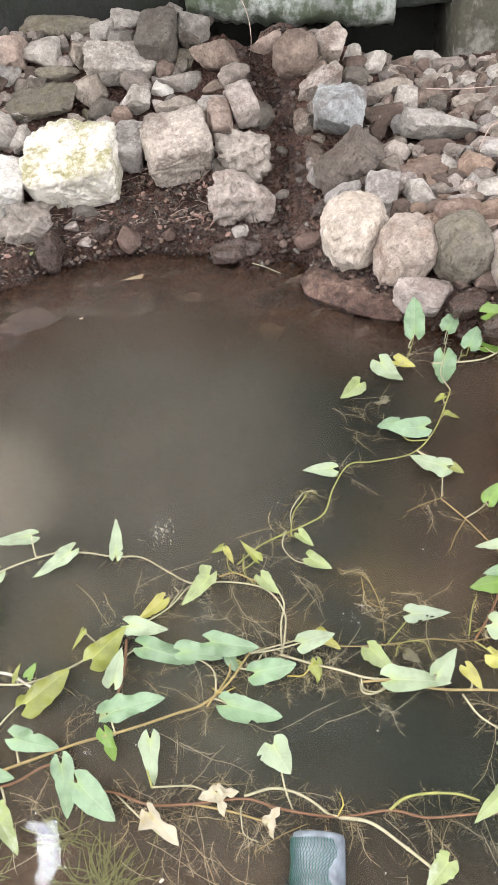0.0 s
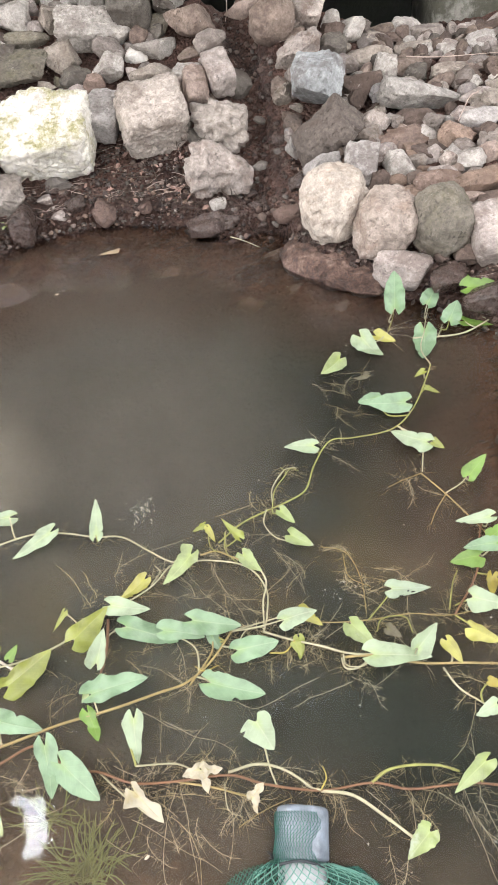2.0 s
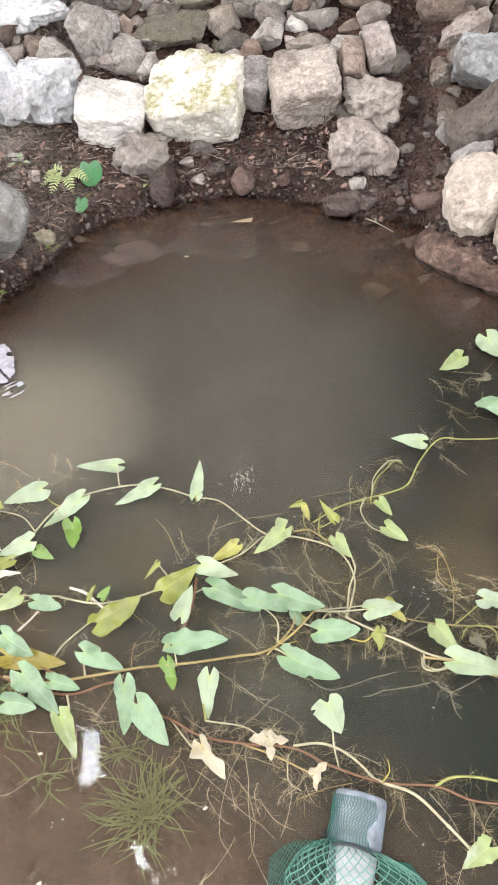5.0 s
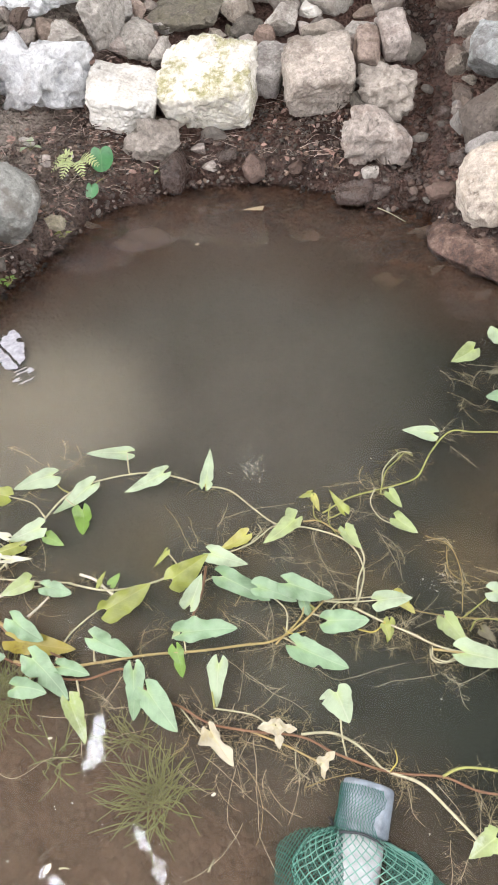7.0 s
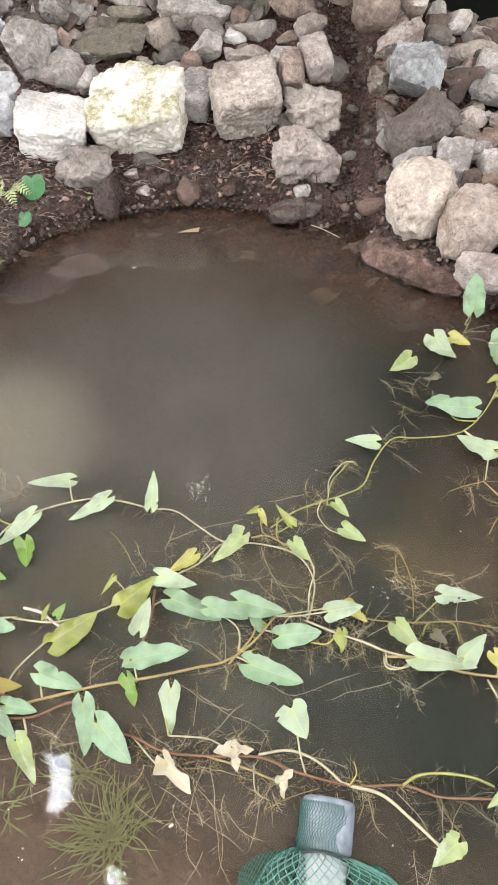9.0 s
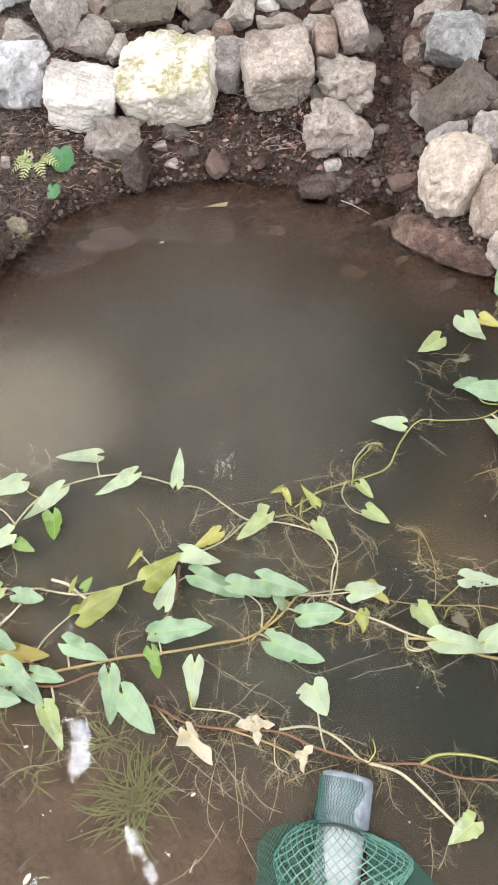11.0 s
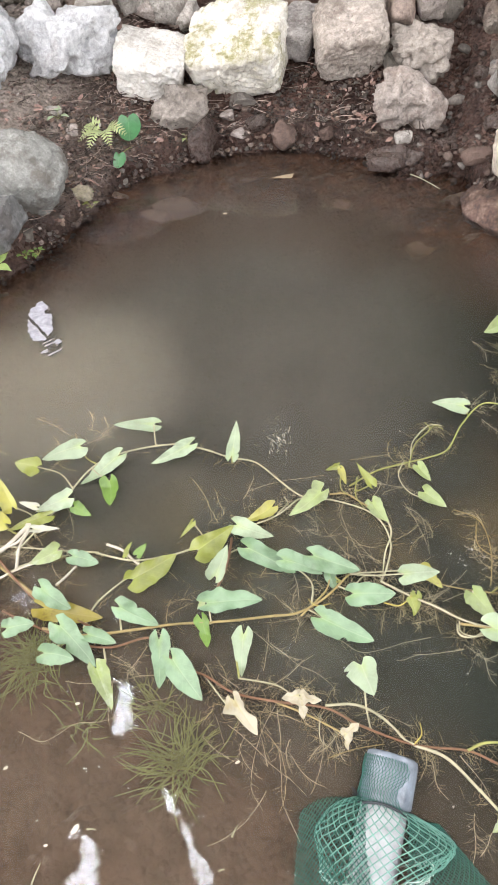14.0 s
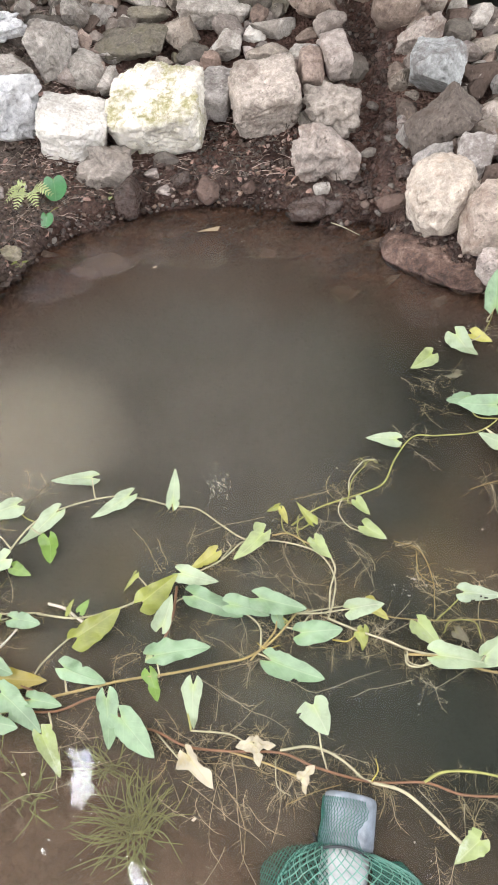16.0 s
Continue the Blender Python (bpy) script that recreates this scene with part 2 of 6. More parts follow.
def mud_material():
    n = Nodes("reddish_mud")
    co = n.add("TexCoord").outputs["Object"]
    mid, fine = n.noise(co, 24, 7, 0.7), n.noise(co, 110, 6, 0.75)
    col = n.ramp(mid, (0.36, (0.05, 0.029, 0.022)), (0.52, (0.165, 0.1, 0.078)), (0.68, (0.34, 0.245, 0.2)))
    col = n.mix(0.7, col, n.ramp(fine, (0.35, grey(0.25)), (0.7, grey(0.8))), "OVERLAY")
    n.bump(n.math("ADD", n.math("MULTIPLY", mid, 2.0), fine), 0.9, 0.012)
    return n.set(Base_Color=col, Roughness=n.ramp(mid, (0.35, grey(0.35)), (0.6, grey(0.8))), Specular_IOR_Level=0.5)


def leaf_material(name, colour, vein, blotch=None, gloss=0.3):
    n = Nodes(name)
    uv = n.add("SeparateXYZ", Vector=n.add("TexCoord").outputs["UV"])
    rnd = n.add("ObjectInfo").outputs["Random"]
    along, across = uv.outputs["X"], n.math("ABSOLUTE", n.math("SUBTRACT", uv.outputs["Y"], 0.5))
    co = n.coords()
    col = n.ramp(n.noise(co, 24, 6, 0.65), (0.3, shade(colour, 0.66)), (0.5, colour), (0.7, shade(colour, 1.22)))
    col = n.mix(n.math("MULTIPLY", rnd, 0.35), col, shade(colour, 0.72))
    warm = n.math("ADD", n.math("ADD", n.math("MULTIPLY", across, 1.5), n.math("MULTIPLY", along, 0.75)), n.math("MULTIPLY", n.noise(co, 40, 3), 0.5))
    col = n.mix(n.ramp(warm, (0.2, grey(0.6)), (0.6, grey(0.0))), col, (0.95 * colour[0] + 0.03, colour[1] + 0.03, 0.5 * colour[2]))
    rib = n.ramp(across, (0.0, grey(1.0)), (0.035, grey(0.0)))
    side = n.math("FRACT", n.math("ADD", n.math("MULTIPLY", along, 7.0), n.math("MULTIPLY", across, -5.0)))
    side = n.ramp(n.math("ABSOLUTE", n.math("SUBTRACT", side, 0.5)), (0.0, grey(0.35)), (0.09, grey(0.0)))
    lines = n.math("MAXIMUM", rib, side)
    col = n.mix(n.math("MULTIPLY", lines, 0.4), col, vein)
    if blotch:
        spot = n.ramp(n.noise(co, 22, 5, 0.7), (0.55, grey(0.0)), (0.68, grey(0.9)))
        col = n.mix(spot, col, blotch)
    n.bump(n.math("ADD", n.math("MULTIPLY", lines, -0.5), n.noise(co, 60, 3)), 0.35, 0.003)
    thin = n.add("BsdfTranslucent", Color=col)
    both = n.add("MixShader", Fac=0.22)
    n.set(Base_Color=col, Roughness=gloss, Specular_IOR_Level=0.6)
    n.tree.links.new(n.main.outputs[0], both.inputs[1])
    n.tree.links.new(thin.outputs[0], both.inputs[2])
    n.tree.links.new(both.outputs[0], n.out.inputs[0])
    return n.mat


LEAF = {
    "pale": leaf_material("pale_green_leaf", (0.335, 0.42, 0.27), (0.5, 0.511, 0.372)),
    "blue": leaf_material("bluish_green_leaf", (0.218, 0.335, 0.2), (0.36, 0.45, 0.3)),
    "green": leaf_material("fresh_green_leaf", (0.165, 0.29, 0.06), (0.279, 0.356, 0.140)),
    "lime": leaf_material("light_lime_leaf", (0.295, 0.364, 0.155), (0.426, 0.465, 0.271), (0.388, 0.434, 0.310)),
    "bright": leaf_material("bright_lime_leaf", (0.36, 0.5, 0.16), (0.45, 0.55, 0.25)),
    "olive": leaf_material("yellow_green_leaf", (0.262, 0.295, 0.07), (0.388, 0.388, 0.155)),
    "yellow": leaf_material("yellowing_leaf", (0.4, 0.385, 0.1), (0.465, 0.426, 0.155)),
    "ochre": leaf_material("browning_yellow_leaf", (0.310, 0.256, 0.046), (0.349, 0.279, 0.092), (0.124, 0.077, 0.024)),
    "cream": leaf_material("dried_cream_leaf", (0.5, 0.455, 0.34), (0.46, 0.38, 0.22), (0.4, 0.33, 0.18), 0.7),
    "white": leaf_material("bleached_leaf", (0.5, 0.5, 0.4), (0.542, 0.527, 0.310)),
    "holed": leaf_material("insect_eaten_leaf", (0.31, 0.385, 0.27), (0.480, 0.527, 0.426)),
    "brown": leaf_material("brown_dead_leaf", (0.170, 0.155, 0.101), (0.232, 0.201, 0.131), (0.092, 0.077, 0.046), 0.7),
    "crown": leaf_material("dark_tree_leaf", (0.05, 0.08, 0.03), (0.07, 0.1, 0.04), gloss=0.6),
    "taro": leaf_material("bright_taro_leaf", (0.07, 0.225, 0.09), (0.18, 0.32, 0.15)),
    "fern": leaf_material("pale_yellow_fern", (0.48, 0.55, 0.27), (0.5, 0.56, 0.33)),
}


def stem_material(name, colour, rough=0.45):
    n = Nodes(name)
    co = n.coords()
    col = n.ramp(n.noise(co, 28, 5, 0.6), (0.3, shade(colour, 0.7)), (0.7, shade(colour, 1.2)))
    n.bump(n.noise(co, 150, 3), 0.3, 0.002)
    return n.set(Base_Color=col, Roughness=rough)


STEM = {
    "pale": stem_material("pale_stem", (0.406, 0.378, 0.252)), "lime": stem_material("lime_stem", (0.294, 0.294, 0.091)),
    "tan": stem_material("tan_stem", (0.31, 0.235, 0.1)), "rust": stem_material("rust_brown_stem", (0.182, 0.091, 0.049)),
    "ochre": stem_material("ochre_stem", (0.4, 0.32, 0.08)), "root": stem_material("fibrous_root", (0.66, 0.58, 0.43), 0.7),
    "grass": stem_material("submerged_grass", (0.3, 0.34, 0.13), 0.5), "gold": stem_material("golden_root", (0.64, 0.535, 0.34), 0.7), "white": stem_material("bleached_stem", (0.58, 0.53, 0.44)), "straw": stem_material("dry_straw", (0.46, 0.36, 0.31), 0.8),
    "twig": stem_material("dark_twig", (0.084, 0.063, 0.049), 0.8),
}


def water_material():
    n = Nodes("still_water")
    co = n.add("TexCoord").outputs["Object"]
    wave = n.add("Bump", Height=n.noise(co, 6, 3, 0.5), Strength=0.03, Distance=0.02).outputs[0]
    clear = n.add("BsdfTransparent", Color=(1, 1, 1))
    gloss = n.add("BsdfGlossy", Color=(0.63, 0.715, 0.88), Roughness=0.0, Normal=wave)
    mixed = n.add("MixShader", Fac=n.add("Fresnel", IOR=1.33, Normal=wave).outputs[0])
    n.tree.links.new(clear.outputs[0], mixed.inputs[1])
    n.tree.links.new(gloss.outputs[0], mixed.inputs[2])
    n.tree.links.new(mixed.outputs[0], n.out.inputs[0])
    return n.mat


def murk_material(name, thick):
    """Silt hanging in the water: brown near the edges, greyer and greener in the open, darker to the east, paler to the
    north-west, with a pale cloud by the western shore.
    """
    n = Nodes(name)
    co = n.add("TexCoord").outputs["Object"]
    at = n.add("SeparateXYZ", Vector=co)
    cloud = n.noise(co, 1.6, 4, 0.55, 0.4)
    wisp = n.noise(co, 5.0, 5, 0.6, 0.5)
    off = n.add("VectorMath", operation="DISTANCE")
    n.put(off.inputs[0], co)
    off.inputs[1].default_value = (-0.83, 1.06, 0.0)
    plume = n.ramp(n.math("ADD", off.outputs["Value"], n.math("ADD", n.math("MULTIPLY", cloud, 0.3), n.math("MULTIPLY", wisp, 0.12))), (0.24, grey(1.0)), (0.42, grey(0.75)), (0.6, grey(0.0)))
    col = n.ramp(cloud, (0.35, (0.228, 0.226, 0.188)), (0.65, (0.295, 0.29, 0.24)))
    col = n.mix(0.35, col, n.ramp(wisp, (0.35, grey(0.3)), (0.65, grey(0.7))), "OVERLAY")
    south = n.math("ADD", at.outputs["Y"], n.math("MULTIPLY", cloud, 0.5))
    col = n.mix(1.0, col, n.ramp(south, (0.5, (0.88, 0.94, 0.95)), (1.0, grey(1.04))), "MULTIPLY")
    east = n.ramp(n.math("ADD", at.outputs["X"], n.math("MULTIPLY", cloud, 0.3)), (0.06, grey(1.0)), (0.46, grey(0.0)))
    pale_northwest = n.math("MULTIPLY", n.ramp(n.math("MULTIPLY", south, 0.5), (0.4, grey(0.0)), (0.66, grey(1.0))), east)
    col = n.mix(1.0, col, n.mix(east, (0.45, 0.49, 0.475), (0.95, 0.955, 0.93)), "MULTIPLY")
    col = n.mix(pale_northwest, col, (0.34, 0.31, 0.257))
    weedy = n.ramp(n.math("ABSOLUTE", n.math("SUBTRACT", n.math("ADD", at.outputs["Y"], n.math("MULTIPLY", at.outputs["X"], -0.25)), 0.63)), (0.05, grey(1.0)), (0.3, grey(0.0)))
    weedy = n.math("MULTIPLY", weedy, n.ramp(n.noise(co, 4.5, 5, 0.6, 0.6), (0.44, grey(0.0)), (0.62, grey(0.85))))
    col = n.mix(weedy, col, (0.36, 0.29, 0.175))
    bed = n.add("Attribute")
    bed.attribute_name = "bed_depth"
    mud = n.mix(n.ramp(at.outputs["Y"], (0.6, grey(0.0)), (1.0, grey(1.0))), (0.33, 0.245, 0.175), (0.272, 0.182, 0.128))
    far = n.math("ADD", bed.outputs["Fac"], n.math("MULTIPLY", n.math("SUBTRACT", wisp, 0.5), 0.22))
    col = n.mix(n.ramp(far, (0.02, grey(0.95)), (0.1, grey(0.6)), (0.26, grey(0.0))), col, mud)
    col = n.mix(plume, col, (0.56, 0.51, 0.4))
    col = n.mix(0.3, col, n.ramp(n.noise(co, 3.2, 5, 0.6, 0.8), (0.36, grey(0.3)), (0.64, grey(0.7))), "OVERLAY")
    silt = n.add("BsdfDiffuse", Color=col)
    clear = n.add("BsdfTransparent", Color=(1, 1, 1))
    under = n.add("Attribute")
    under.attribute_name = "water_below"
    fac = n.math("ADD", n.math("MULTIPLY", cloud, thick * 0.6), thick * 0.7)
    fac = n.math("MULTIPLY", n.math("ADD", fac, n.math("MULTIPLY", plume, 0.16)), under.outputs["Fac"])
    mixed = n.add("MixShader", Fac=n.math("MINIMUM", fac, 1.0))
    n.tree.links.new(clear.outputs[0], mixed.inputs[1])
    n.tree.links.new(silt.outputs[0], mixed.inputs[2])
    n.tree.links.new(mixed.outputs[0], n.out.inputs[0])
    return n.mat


def concrete_material(name, colour, green):
    n = Nodes(name)
    co = n.add("TexCoord").outputs["Object"]
    col = n.ramp(n.noise(co, 3, 7, 0.65, 0.5), (0.32, shade(colour, 0.25)), (0.5, colour), (0.66, shade(colour, 1.35)))
    stretch = n.add("Mapping", Vector=co)
    stretch.inputs["Scale"].default_value = (7, 7, 2.2)
    run = n.ramp(n.math("ADD", n.math("MULTIPLY", n.noise(stretch.outputs[0], 1.0, 6, 0.65), 0.3), n.math("MULTIPLY", n.noise(co, 5, 8, 0.7), 0.7)), (0.45, grey(0)), (0.53, grey(0.9)))
    col = n.mix(run, col, green)
    fine = n.noise(co, 60, 8, 0.7)
    col = n.mix(0.5, col, n.ramp(fine, (0.3, grey(0.3)), (0.7, grey(0.7))), "OVERLAY")
    n.bump(n.math("ADD", fine, n.noise(co, 14, 5)), 0.7, 0.015)
    return n.set(Base_Color=col, Roughness=0.9)


def plain_material(name, colour, rough, spec=0.5, vary=0.15, scale=20):
    n = Nodes(name)
    co = n.add("TexCoord").outputs["Object"]
    fac = n.noise(co, scale, 6, 0.65)
    n.bump(n.noise(co, scale * 6, 4), 0.15, 0.002)
    return n.set(Base_Color=n.ramp(fac, (0.3, shade(colour, 1 - vary)), (0.7, shade(colour, 1 + vary))), Roughness=rough, Specular_IOR_Level=spec)


SOIL, WATER, MUD = soil_material(), water_material(), mud_material()
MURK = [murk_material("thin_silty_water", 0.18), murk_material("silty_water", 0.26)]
CONCRETE = concrete_material("mossy_concrete", (0.38, 0.405, 0.385), (0.055, 0.075, 0.04))
PIER = concrete_material("stained_grey_brown_concrete", (0.25, 0.24, 0.21), (0.06, 0.058, 0.04))
# Near-black colour holds the shade of the recess; the west wall shares it.
DARK_SHADE_CONCRETE = concrete_material("shade_dark_concrete", (0.02, 0.021, 0.02), (0.013, 0.016, 0.011))
PIPE = plain_material("bluish_grey_plastic", (0.17, 0.2, 0.235), 0.22, 0.6, 0.5, 26)
NET = plain_material("green_nylon_net", (0.008, 0.095, 0.072), 0.45, 0.5, 0.3, 40)
TUBE = plain_material("pale_grey_plastic", (0.34, 0.35, 0.36), 0.35, 0.6, 0.3, 30)
HEM = plain_material("frayed_pale_cord", (0.5, 0.58, 0.54), 0.6, 0.4, 0.3, 60)
# The same net, wet and glossier; light on its front is painted in paler.
NET_LIT = plain_material("lit_wet_green_net", (0.12, 0.3, 0.24), 0.28, 0.7, 0.3, 40)
CORD = plain_material("dark_cord", (0.03, 0.035, 0.04), 0.8)
SPECK = plain_material("floating_scum", (0.36, 0.35, 0.33), 0.6)
SCRAP = plain_material("tan_leaf_scrap", (0.3, 0.23, 0.15), 0.8)
# Pale colour that paints a sky reflection flat on the water.
SKY_REFLECTION = plain_material("painted_sky_reflection", (0.34, 0.34, 0.38), 0.5, 0.5, 0.4, 60)
DRYLEAF = plain_material("dry_leaf_litter", (0.27, 0.175, 0.145), 0.85, 0.3, 0.6, 30)

# ---- the lie of the land ----
SHORE = [(-0.9, -0.5), (-1.25, 0.2), (-1.3, 0.9), (-1.22, 1.34), (-1.1, 1.67), (-1.04, 1.9), (-0.93, 2.16), (-0.69, 2.33),
         (-0.4, 2.39), (-0.08, 2.3), (0.08, 2.19), (0.17, 2.2), (0.26, 2.14), (0.29, 2.0), (0.37, 1.85), (0.52, 1.72),
         (0.68, 1.58), (0.84, 1.4), (0.78, 1.15), (0.70, 0.95), (0.68, 0.75), (0.78, 0.4), (0.85, 0.0), (0.6, -0.5)]


def smooth_loop(points, n=5):
    """A closed Catmull-Rom curve through the points."""
    p = np.array(points, float)
    a, b, c, d = np.roll(p, 1, 0), p, np.roll(p, -1, 0), np.roll(p, -2, 0)
    t = (np.arange(n) / n)[:, None, None]
    q = 0.5 * (2 * b + (c - a) * t + (2 * a - 5 * b + 4 * c - d) * t**2 + (3 * b - a - 3 * c + d) * t**3)
    return q.transpose(1, 0, 2).reshape(-1, 2)


LOOP = smooth_loop(SHORE)
GULLY = [(0.17, 2.12), (0.2, 2.45), (0.24, 2.8), (0.2, 3.1), (0.1, 3.5)]


def seg_distance(x, y, a, b):
    ax, ay, dx, dy = a[0], a[1], b[0] - a[0], b[1] - a[1]
    t = np.clip(((x - ax) * dx + (y - ay) * dy) / (dx * dx + dy * dy), 0, 1)
    return np.hypot(x - ax - t * dx, y - ay - t * dy)


def shore_distance(x, y):
    """Metres from the water's edge: positive on land, negative in the pond."""
    d, inside = np.full(np.shape(x), 1e9), np.zeros(np.shape(x), bool)
    for a, b in zip(LOOP, np.roll(LOOP, -1, 0)):
        d = np.minimum(d, seg_distance(x, y, a, b))
        cross = (a[1] > y) != (b[1] > y)
        inside ^= cross & (x < (b[0] - a[0]) * (y - a[1]) / (b[1] - a[1] + 1e-12) + a[0])
    return np.where(inside, -d, d)


def step(a, b, v):
    t = np.clip((v - a) / (b - a), 0, 1)
    return t * t * (3 - 2 * t)


def land(x, y):
    """Height of the soil and the pond's bed, without its roughness."""
    x, y = np.asarray(x, float), np.asarray(y, float)
    d = shore_distance(x, y)
    rise = 0.52 - 0.26 * step(0.2, 0.95, x)
    up = 0.04 * step(0, 0.05, d) + rise * np.clip(d, 0, 1.0) + 0.05 * np.clip(d - 1.0, 0, 1.5)
    gully = np.min([seg_distance(x, y, a, b) for a, b in zip(GULLY, GULLY[1:])], axis=0)
    up = up - 0.075 * np.exp(-((gully / 0.085) ** 2)) * step(0.0, 0.2, d)
    edge = 0.33 - 0.42 * (x + 0.6)
    deep = 0.03 + 0.275 * step(edge - 0.05, edge + 0.45, y) * step(-1.3, -0.8, x + 0.2)
    far = step(1.35, 1.9, y)
    shelf = (0.5 - 0.36 * far) * np.clip(-d, 0, 0.35) + (0.55 - 0.25 * far) * np.clip(-d - 0.22, 0, 1) ** 1.3
    down = -np.minimum(shelf + 0.012 * step(0, 0.04, -d), deep)
    return np.where(d > 0, up, down)


# ---- mesh helpers ----
def mesh_object(name, verts, faces, material, parent=None, label="", flat=False, uv=None):
    """One mesh from world coordinates, under a thing if one is given."""
    me = bpy.data.meshes.new(name)
    base = Vector(parent.location) if parent else Vector((0, 0, 0))
    if parent and parent.parent:
        base += Vector(parent.parent.location)
    me.from_pydata([tuple(Vector(v) - base) for v in verts], [], faces)
    if uv:
        layer = me.uv_layers.new(name="UVMap")
        for loop in me.loops:
            layer.data[loop.index].uv = uv[loop.vertex_index]
    me.materials.append(material)
    if not flat:
        me.shade_smooth()
    me.update()
    ob = new(name, me)
    if parent:
        ob.parent = parent
    return tagged(ob, label)


def thing(name, place, label, category, group=""):
    ob = new(name)
    ob.location = place
    ob.empty_display_size = 0.05
    return tagged(ob, label, category, group)


def smooth_line(points, n=6):
    """An open Catmull-Rom curve through the points."""
    p = [Vector(q) for q in points]
    p = [2 * p[0] - p[1], *p, 2 * p[-1] - p[-2]]
    out = []
    for a, b, c, d in zip(p, p[1:], p[2:], p[3:]):
        for k in range(n):
            t = k / n
            out.append(0.5 * (2 * b + (c - a) * t + (2 * a - 5 * b + 4 * c - d) * t * t + (3 * b - a - 3 * c + d) * t**3))
    return out + [p[-2]]


def tube(verts, faces, line, r0, r1=None, sides=6):
    """Adds a tapered tube along a line to the lists."""
    r1 = r0 if r1 is None else r1
    first, last = len(verts), len(line) - 1
    for i, p in enumerate(line):
        ahead = (line[min(i + 1, last)] - line[max(i - 1, 0)]).normalized()
        side = ahead.cross(Vector((0.13, 0.21, 0.97))).normalized()
        up = side.cross(ahead)
        r = r0 + (r1 - r0) * i / last
        for k in range(sides):
            a = 2 * math.pi * k / sides
            verts.append(p + r * (math.cos(a) * side + math.sin(a) * up))
        if i:
            for k in range(sides):
                q, w = first + (i - 1) * sides + k, first + (i - 1) * sides + (k + 1) % sides
                faces.append((q, w, w + sides, q + sides))
    faces.append(tuple(range(first + sides - 1, first - 1, -1)))
    faces.append(tuple(range(first + last * sides, first + last * sides + sides)))


def ico(level):
    bm = bmesh.new()
    bmesh.ops.create_icosphere(bm, subdivisions=level, radius=1)
    v = np.array([p.co[:] for p in bm.verts])
    f = [tuple(q.index for q in face.verts) for face in bm.faces]
    bm.free()
    return v, f


BALL = {k: ico(k) for k in (2, 3, 4, 5, 6)}
dice = random.Random(7)


def rock_shape(level, size, shape, rnd):
    """A stone's corners: a rounded box, chipped by planes and roughened."""
    v, f = BALL[level]
    p = {"b": 8.0, "f": 3.6, "r": 3.2, "t": 2.7, "o": 2.3, "j": 4.0, "k": 3.6, "u": 2.8}[shape]
    v = v / (np.abs(v) ** p).sum(1, keepdims=True) ** (1 / p)
    for _ in range({"b": 8, "f": 10, "r": 15, "t": 14, "o": 9, "j": 9, "k": 15, "u": 14}[shape]):
        way = np.array([rnd.gauss(0, 1) for _ in range(3)])
        way /= np.linalg.norm(way)
        reach = (v @ way).max() * (rnd.uniform(0.84, 0.95) if shape in "bo" else rnd.uniform(0.55, 0.86))
        over = np.clip(v @ way - reach, 0, None)
        v = v - 0.96 * over[:, None] * way
    if shape in "tu":
        v[:, 0] *= 1 - 0.28 * v[:, 2]
    if shape == "b":
        v[:, :2] *= 1 + 0.09 * v[:, 2:]
    v = v / np.abs(v).max(0) * np.array(size) / 2
    off = Vector((rnd.uniform(-50, 50), rnd.uniform(-50, 50), rnd.uniform(-50, 50)))
    s = float(np.mean(size))
    out = []
    for q in v:
        w = Vector(q)
        n1 = noise.noise(w * (2.6 / s) + off)
        n2 = noise.noise(w * (6.0 / s) + off)
        q = 1 + (0.06 if shape in "bo" else 0.1) * n1 + (0.04 if shape == "b" else 0.07) * n2
        if shape == "j":
            q += 0.03 * n2 - 0.95 * max(0.0, noise.noise(w * (5.0 / s) - off) - 0.1) - 0.3 * max(0.0, noise.noise(w * (11.0 / s) - off) - 0.1)
        if shape in "ku":
            q += 0.03 * n2 - 0.55 * max(0.0, noise.noise(w * (4.5 / s) - off) - 0.1) - 0.2 * max(0.0, noise.noise(w * (10.0 / s) - off) - 0.1)
        if level > 3:
            chip = noise.noise(w * (11.0 / s) + off)
            q += 0.04 * noise.noise(w * (22.0 / s) + off) - (0.16 if shape in "bo" else 0.3) * max(0.0, chip - 0.14) + 0.014 * noise.noise(w * (60.0 / s) + off)
        out.append(w * q)
    return out, f


FOOT = []


def scattered(count, x0, x1, y0, y1, rnd):
    """Places in a rectangle with their distance from the water and height of the soil."""
    x = np.array([rnd.uniform(x0, x1) for _ in range(count)])
    y = np.array([rnd.uniform(y0, y1) for _ in range(count)])
    return ((a, b, d, h + lumps(a, b)) for a, b, d, h in zip(x.tolist(), y.tolist(), shore_distance(x, y).tolist(), land(x, y).tolist()))


